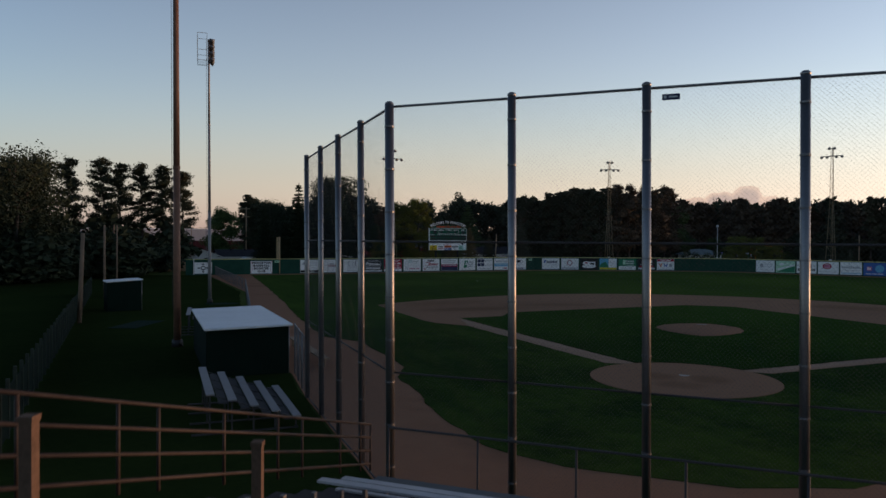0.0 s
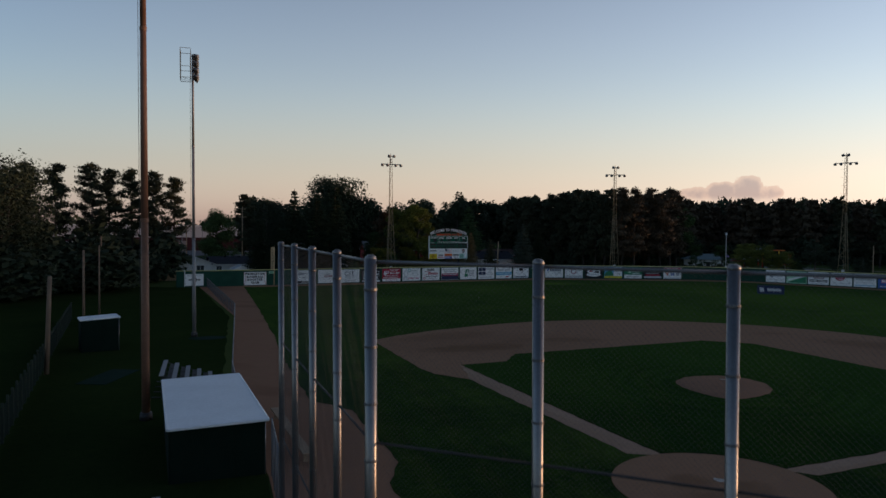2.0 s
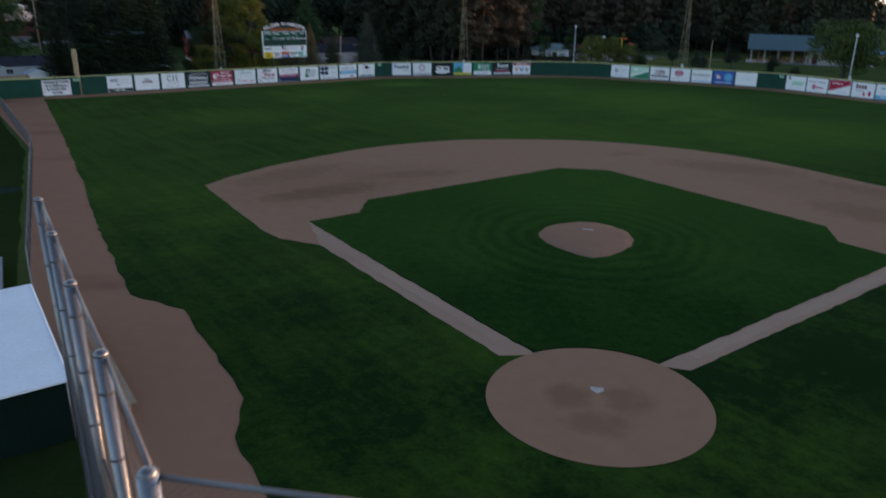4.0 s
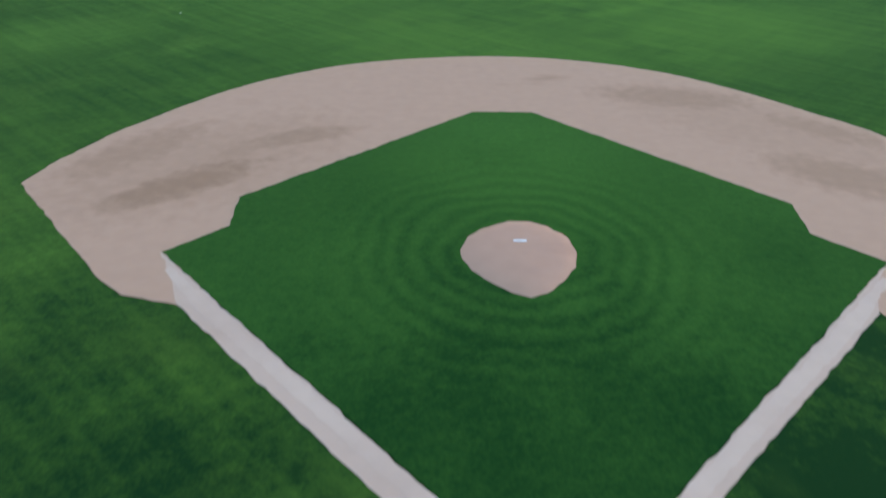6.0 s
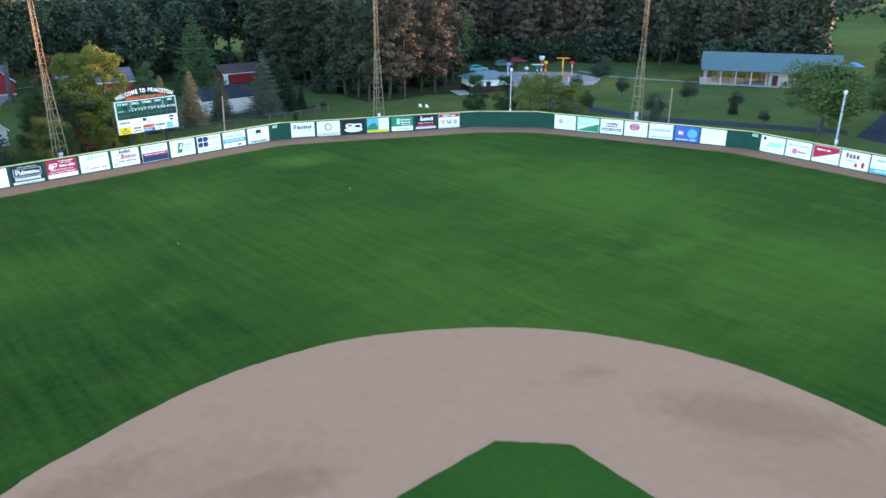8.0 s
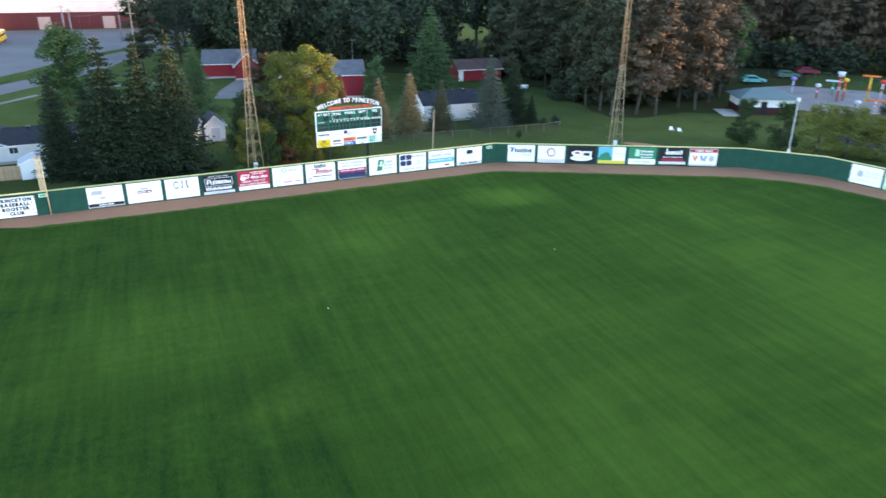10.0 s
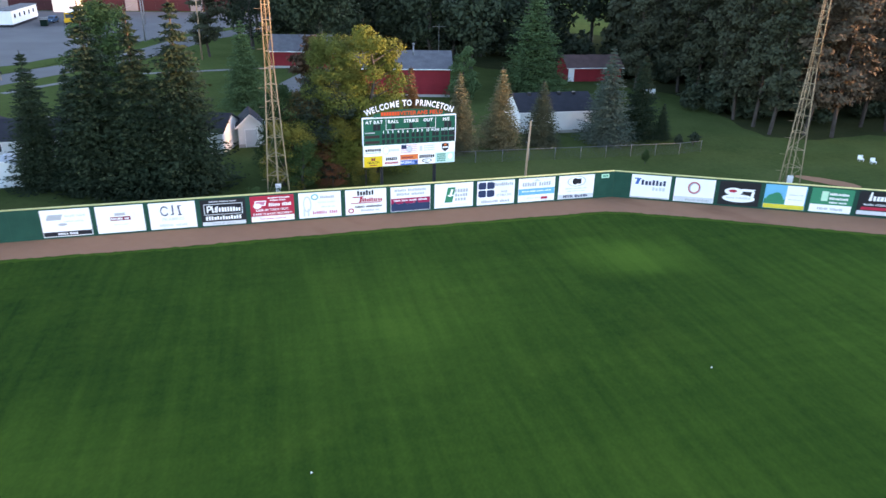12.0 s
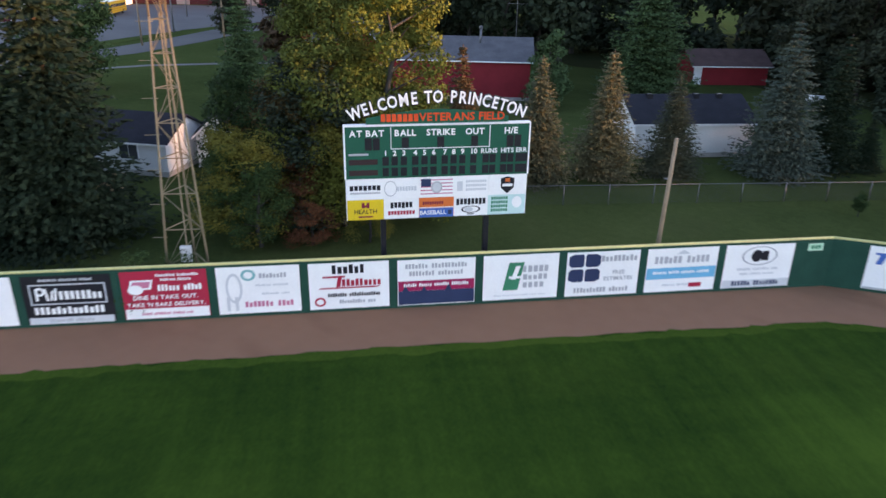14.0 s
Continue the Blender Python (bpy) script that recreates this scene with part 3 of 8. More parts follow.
wood = [(-62.0, 163.0), (-50.5, 156.5), (-44.0, 156.0), (-39.5, 151.0), (-35.0, 146.0), (-31.5, 141.8), (-27.0, 137.2), (-21.5, 139.6), (-17.0, 146.2), (-12.0, 147.8), (-7.0, 157.0), (-2.5, 166.0), (1.0, 180.0), (2.0, 216.0), (-64.0, 216.0)]
ground_sheet("wood_floor", wood, -0.006, WOOD_FLOOR, "dark needle litter and low weeds under the pines", "forest floor", 2.0, 0.35, 0.010)
grove = [(-62.5, 163.5), (-64.5, 218.0), (-150.0, 218.0), (-142.0, 182.0), (-112.0, 168.0), (-92.0, 163.0), (-78.0, 158.0), (-68.0, 160.0)]
ground_sheet("grove_floor", grove, -0.006, WOOD_FLOOR, "dark leaf litter and weeds under the broad-leaved trees", "forest floor", 2.0, 0.35, 0.010)
C1, C2, C3, C4 = (-33.9, 105.1), (-5.9, 116.5), (3.2, 116.9), (31.8, 104.6)
FOUL_L, FOUL_R, END_L, END_R = (-66.75, 68.03), (65.5, 67.5), (-76.6, 57.2), (72.0, 60.0)
FENCE_L = [(-5.14, -17.5), (-12.31, -9.55), (-15.38, -5.82), (-21.67, 0.58), (-26.6, 6.4), (-46.8, 32.6), (-74.5, 60.2)]
mir = lambda pts: [(-x, y) for x, y in reversed(pts)]
track = [(-74.3, 59.6)] + [FOUL_L, C1, C2, C3, C4, FOUL_R, (73, 60)] + mir(FENCE_L)[1:] + FENCE_L[:-1]
ground_sheet("warning_track", track, 0.005, TRACK, "reddish brown earth warning track round the field", "warning track", 1.0, 0.0)
inner_l = [(-68.6, 62.8), (-51.0, 42.0), (-35.3, 23.0), (-28.6, 14.5), (-20.4, 4.9), (-17.3, 3.9), (-14.6, 0.84), (-11.7, -2.5), (-11.0, -4.7), (-9.3, -6.75), (-6.7, -10.4), (-4.5, -12.8), (-2.0, -13.8)]
field = list(reversed(inner_l)) + [(-65.6, 64.4), (-61.0, 69.2), (-54.25, 76.75), (-46.25, 86.1), (-41.85, 91.15), (-37.1, 96.4), (-33.2, 100.8), (-31.3, 102.1), (-26.2, 104.2), (-16.8, 107.8), (-5.5, 112.2), (0, 112.9), (3.6, 112.6), (13.7, 108.8), (29.0, 102.0), (38.6, 92.4), (48, 82), (64, 64)] + mir(list(reversed(inner_l)))[0:0] + [(-x, y) for x, y in inner_l]
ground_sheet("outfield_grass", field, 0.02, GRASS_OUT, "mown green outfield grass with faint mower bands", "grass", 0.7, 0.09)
fringe = field[len(inner_l):-len(inner_l)]
fringe_in = [(x * 0.992, 60 + (y - 60) * 0.991 - 0.12) for x, y in reversed(fringe)]
ground_sheet("grass_fringe", fringe + fringe_in, 0.027, GRASS_EDGE, "lighter long grass along the edge of the earth track", "grass", 0.5, 0.16, 0.03)
skin = [(-14.4, 13.3), (-17.0, 13.95), (-18.3, 15.0), (-19.3, 16.1), (-22.7, 19.8), (-25.5, 22.9), (-26.7, 24.3)]
EDGE = [(163, 25.6), (157, 25.2), (150, 25.05), (138, 25.2), (128, 25.25), (118, 25.35), (108, 25.15), (100, 25.05), (90, 25.1), (77, 25.1), (57, 24.9), (47, 24.6), (37, 24.45), (31, 24.6), (20, 25.5), (17, 25.6)]
edge_r = lambda w: float(np.interp(-w, [-a for a, r in EDGE], [r for a, r in EDGE]))
curve = [(-26.2, 27.1)] + [(-0.2 + edge_r(w) * math.cos(radians(w)), 23.9 + edge_r(w) * math.sin(radians(w))) for w in (163 - 3.65 * k for k in range(41))] + [(25.9, 27.1)]
skin_pts = [(-13.9, 14.7)] + skin + curve + [(-x, y) for x, y in reversed(skin)] + [(13.9, 14.7), (0, 30)]
ground_sheet("infield_skin", skin_pts, 0.03, DIRT, "pale raked infield earth with damp patches", "infield", 0.45, 0.06)
for s in (-1, 1):
    n = 0.17 if s > 0 else 0.0
    strip = [(s * 2.2, 2.5), (s * 16.6, 17.45), (s * 15.6 - n, 15.8 + n), (s * 14.4 - n, 13.3 + n), (s * 3.6 - n, 2.2 + n)]
    ground_sheet("base_path", strip, 0.034, PALE_DIRT, "pale earth base path along the foul line", "base path", 0.45, 0.05)
for s in (-1, 1):
    ground_sheet("chalk_line", [(s * 15.7, 16.2), (s * 3.45, 3.72), (s * 3.85, 3.34), (s * 13.6, 13.1), (s * 15.85, 15.9)], 0.039, CHALK, "worn white chalk line along the base path", "chalk line", 0.3, 0.06, 0.012)
ground_sheet("home_plate_circle", arc(0, -0.35, 3.78, 0, 354, 60), 0.042, DIRT, "pale earth circle round home plate", "home circle", 0.4, 0.05)
cut = [(3.35, 3.75), (16.5, 17.4), (14.06, 19.95), (14.4, 23.0), (1.98, 36.0), (-1.98, 36.0), (-14.4, 23.0), (-14.06, 19.95), (-16.5, 17.4), (-3.35, 3.75)] + arc(0, -0.35, 3.9, 124, 56, 10)
ground_sheet("infield_grass", cut, 0.045, GRASS_IN, "dense green infield grass with mower rings", "grass", 0.45, 0.05)


def mound():
    """A low clay dome with a flat top, wider behind than in front."""
    rim = [(-2.8, 18.0), (-2.45, 19.2), (-1.83, 19.95), (-0.4, 20.8), (0.6, 20.8), (1.5, 20.3), (2.36, 19.2), (2.6, 17.8), (2.4, 16.6), (1.76, 15.5), (0.9, 14.5), (0.2, 14.15), (-0.6, 14.5), (-1.5, 15.3), (-2.3, 16.2), (-2.7, 17.1)]
    o = ragged(rim, 0.35, 0.05, 5)
    n = len(o)
    vs, fs = [], []
    for s, z in ((1.0, 0.03), (0.98, 0.07), (0.75, 0.16), (0.5, 0.23), (0.25, 0.255)):
        vs += [(x * s, 18.1 + (y - 18.1) * s, z) for x, y in o]
    for k in range(4):
        fs += [(k * n + i, k * n + (i + 1) % n, (k + 1) * n + (i + 1) % n, (k + 1) * n + i) for i in range(n)]
    fs.append(tuple(4 * n + i for i in range(n)))
    return Geo().add(vs, fs)


single("pitchers_mound", mound(), MOUND, "low reddish clay pitcher's mound ringed by grass", "mound", smooth=True)
single("pitching_rubber", Geo().box(-0.31, 18.44, 0.22, 0.31, 18.6, 0.275), RUBBER, "white rubber slab on the clay mound", "pitching rubber")
hp = Geo().add([(-0.22, 0.43, 0.05), (0.22, 0.43, 0.05), (0.22, 0.21, 0.05), (0, 0, 0.05), (-0.22, 0.21, 0.05)], [(4, 3, 2, 1, 0)])
hp.add([(-0.22, 0.43, 0.03), (0.22, 0.43, 0.03), (0.22, 0.21, 0.03), (0, 0, 0.03), (-0.22, 0.21, 0.03)], [(0, 1, 2, 3, 4)])
single("home_plate", hp, RUBBER, "white five-sided rubber home plate on pale earth", "home plate")

# ---- the outfield wall ----
WALL_H = 2.40


def wall_run(name, a, b, label):
    d = math.dist(a, b)
    w = thing(name, along(a, b), label, "outfield wall", kind="structure")
    n = max(1, round(d / 1.22))
    for i in range(n):
        x0, x1 = d * i / n, d * (i + 1) / n
        part("board", Geo().box(x0 + 0.004, 0.0, 0.0, x1 - 0.004, 0.06, WALL_H), WALL_GREEN, w)
    part("cap", Geo().rod((0, 0.03, WALL_H + 0.04), (d, 0.03, WALL_H + 0.04), 0.065, n=8), CAP_YELLOW, w, "pale yellow plastic cap tube", True)
    for i in range(int(d / 2.44) + 1):
        part("post", Geo().box(i * 2.44 + 0.05, 0.06, 0, i * 2.44 + 0.15, 0.16, WALL_H), WOOD_POLE, w)
    return w


wall_run("wall_left_corner", END_L, FOUL_L, "dark green board fence beside the foul pole")
wall_run("wall_left_field", FOUL_L, C1, "dark green outfield wall with yellow cap tube")
wall_run("wall_left_centre", C1, C2, "dark green outfield wall with yellow cap tube")
wall_run("wall_centre", C2, C3, "plain dark green centre field wall")
wall_run("wall_right_centre", C3, C4, "dark green outfield wall with yellow cap tube")
wall_run("wall_right_field", C4, FOUL_R, "dark green outfield wall with yellow cap tube")

# ---- banners on the wall ----
W_, G_, K_, R_, B_ = WHITE, paint("grey_print", (0.42, 0.43, 0.45)), paint("black_print", (0.02, 0.02, 0.025)), paint("red_print", (0.45, 0.03, 0.06)), paint("sky_blue_print", (0.12, 0.42, 0.62))
NAVY, GRN, TEAL, YEL = paint("navy_print", (0.03, 0.045, 0.10)), paint("green_print", (0.03, 0.22, 0.12)), paint("teal_print", (0.20, 0.45, 0.45)), paint("yellow_print", (0.65, 0.55, 0.06))
MAR, ORG, PNK, LGRN, BLU = paint("maroon_print", (0.22, 0.03, 0.05)), paint("orange_print", (0.72, 0.17, 0.05)), paint("pink_print", (0.6, 0.2, 0.3)), paint("pale_green_print", (0.45, 0.72, 0.52)), paint("blue_print", (0.05, 0.14, 0.42))
LGREY, CRIM = paint("light_grey_print", (0.58, 0.60, 0.62)), paint("crimson_print", (0.36, 0.025, 0.085))
BW, BH = 3.36, 2.13


def disc(cx, cz, rx, rz, y, n=28, hole=0.0):
    o = [(cx + rx * math.cos(2 * math.pi * i / n), y, cz + rz * math.sin(2 * math.pi * i / n)) for i in range(n)]
    if not hole:
        return Geo().add(o, [tuple(range(n))])
    q = [(cx + rx * hole * math.cos(2 * math.pi * i / n), y, cz + rz * hole * math.sin(2 * math.pi * i / n)) for i in range(n)]
    return Geo().add(o + q, [(i, (i + 1) % n, n + (i + 1) % n, n + i) for i in range(n)])


def banner(m, w, h, back, bits, label, rnd=None, group="sponsor banners on the outfield wall"):
    """A vinyl sheet with eyelets; its print is laid on it in thin sheets."""
    b = thing("sponsor_banner", m, label, "banner", group)
    n = 10
    vs, fs = [], []
    ph = (rnd or random).uniform(0, 6)
    for i in range(n + 1):
        x = w * i / n
        for z in (0.0, h * 0.5, h):
            vs.append((x, -0.015 - 0.006 * math.sin(i * 1.7 + ph + z), z))
    for i in range(n):
        for k in range(2):
            a = i * 3 + k
            fs.append((a, a + 3, a + 4, a + 1))
    part("sheet", Geo().add(vs, fs), back, b, "", True)
    for k, (kind, *v) in enumerate(bits):
        y = -0.026 - 0.003 * k
        if kind == "bar":
            x, z, bw, bh, mat = v
            part("printed_bar", Geo().box((x - bw / 2) * w, y, (z - bh / 2) * h, (x + bw / 2) * w, y + 0.002, (z + bh / 2) * h), mat, b)
        elif kind == "slant":
            x, z, bw, bh, sl, mat = v
            part("printed_emblem", Geo().add([((x - bw / 2) * w, y, (z - bh / 2) * h), ((x + bw / 2) * w, y, (z - bh / 2) * h), ((x + bw / 2 + sl) * w, y, (z + bh / 2) * h), ((x - bw / 2 + sl) * w, y, (z + bh / 2) * h)], [(0, 1, 2, 3)]), mat, b)
        elif kind == "disc":
            x, z, rx, rz, mat = v
            part("printed_emblem", disc(x * w, z * h, rx * w, rz * h, y), mat, b)
        elif kind == "ring":
            x, z, rx, rz, hole, mat = v
            part("printed_ring", disc(x * w, z * h, rx * w, rz * h, y, hole=hole), mat, b)
        elif kind == "tri":
            pts, mat = v
            part("printed_emblem", Geo().add([(x * w, y, z * h) for x, z in pts], [tuple(range(len(pts)))]), mat, b)
        elif kind == "text":
            t, x, z, s, mat = v
            words(t, s * h, mat, b, pose(x * w, y, z * h), 0.001, 0.006)
        elif kind == "row":
            x, z, bw, bh, k2, mat = v
            q = rnd or random
            k2 = k2 if k2 < 6 else max(k2, round(bw * w / (0.66 * bh * h)))
            g, cell, left = Geo(), bw / k2, q.randint(6, 10)
            for c in range(k2):
                left -= 1
                if left < 0 and 2 < c < k2 - 3:
                    left = q.randint(6, 10)
                    continue
                xa = x - bw / 2 + c * cell
                zt = z + bh / 2 - (0.22 * bh if c and q.random() < 0.5 else 0)
                g.box(xa * w, y, (z - bh / 2) * h, (xa + cell * q.uniform(0.62, 0.78)) * w, y + 0.002, zt * h)
            tagged(part("printed_row", g, mat, b), kind="stuff")
    return b


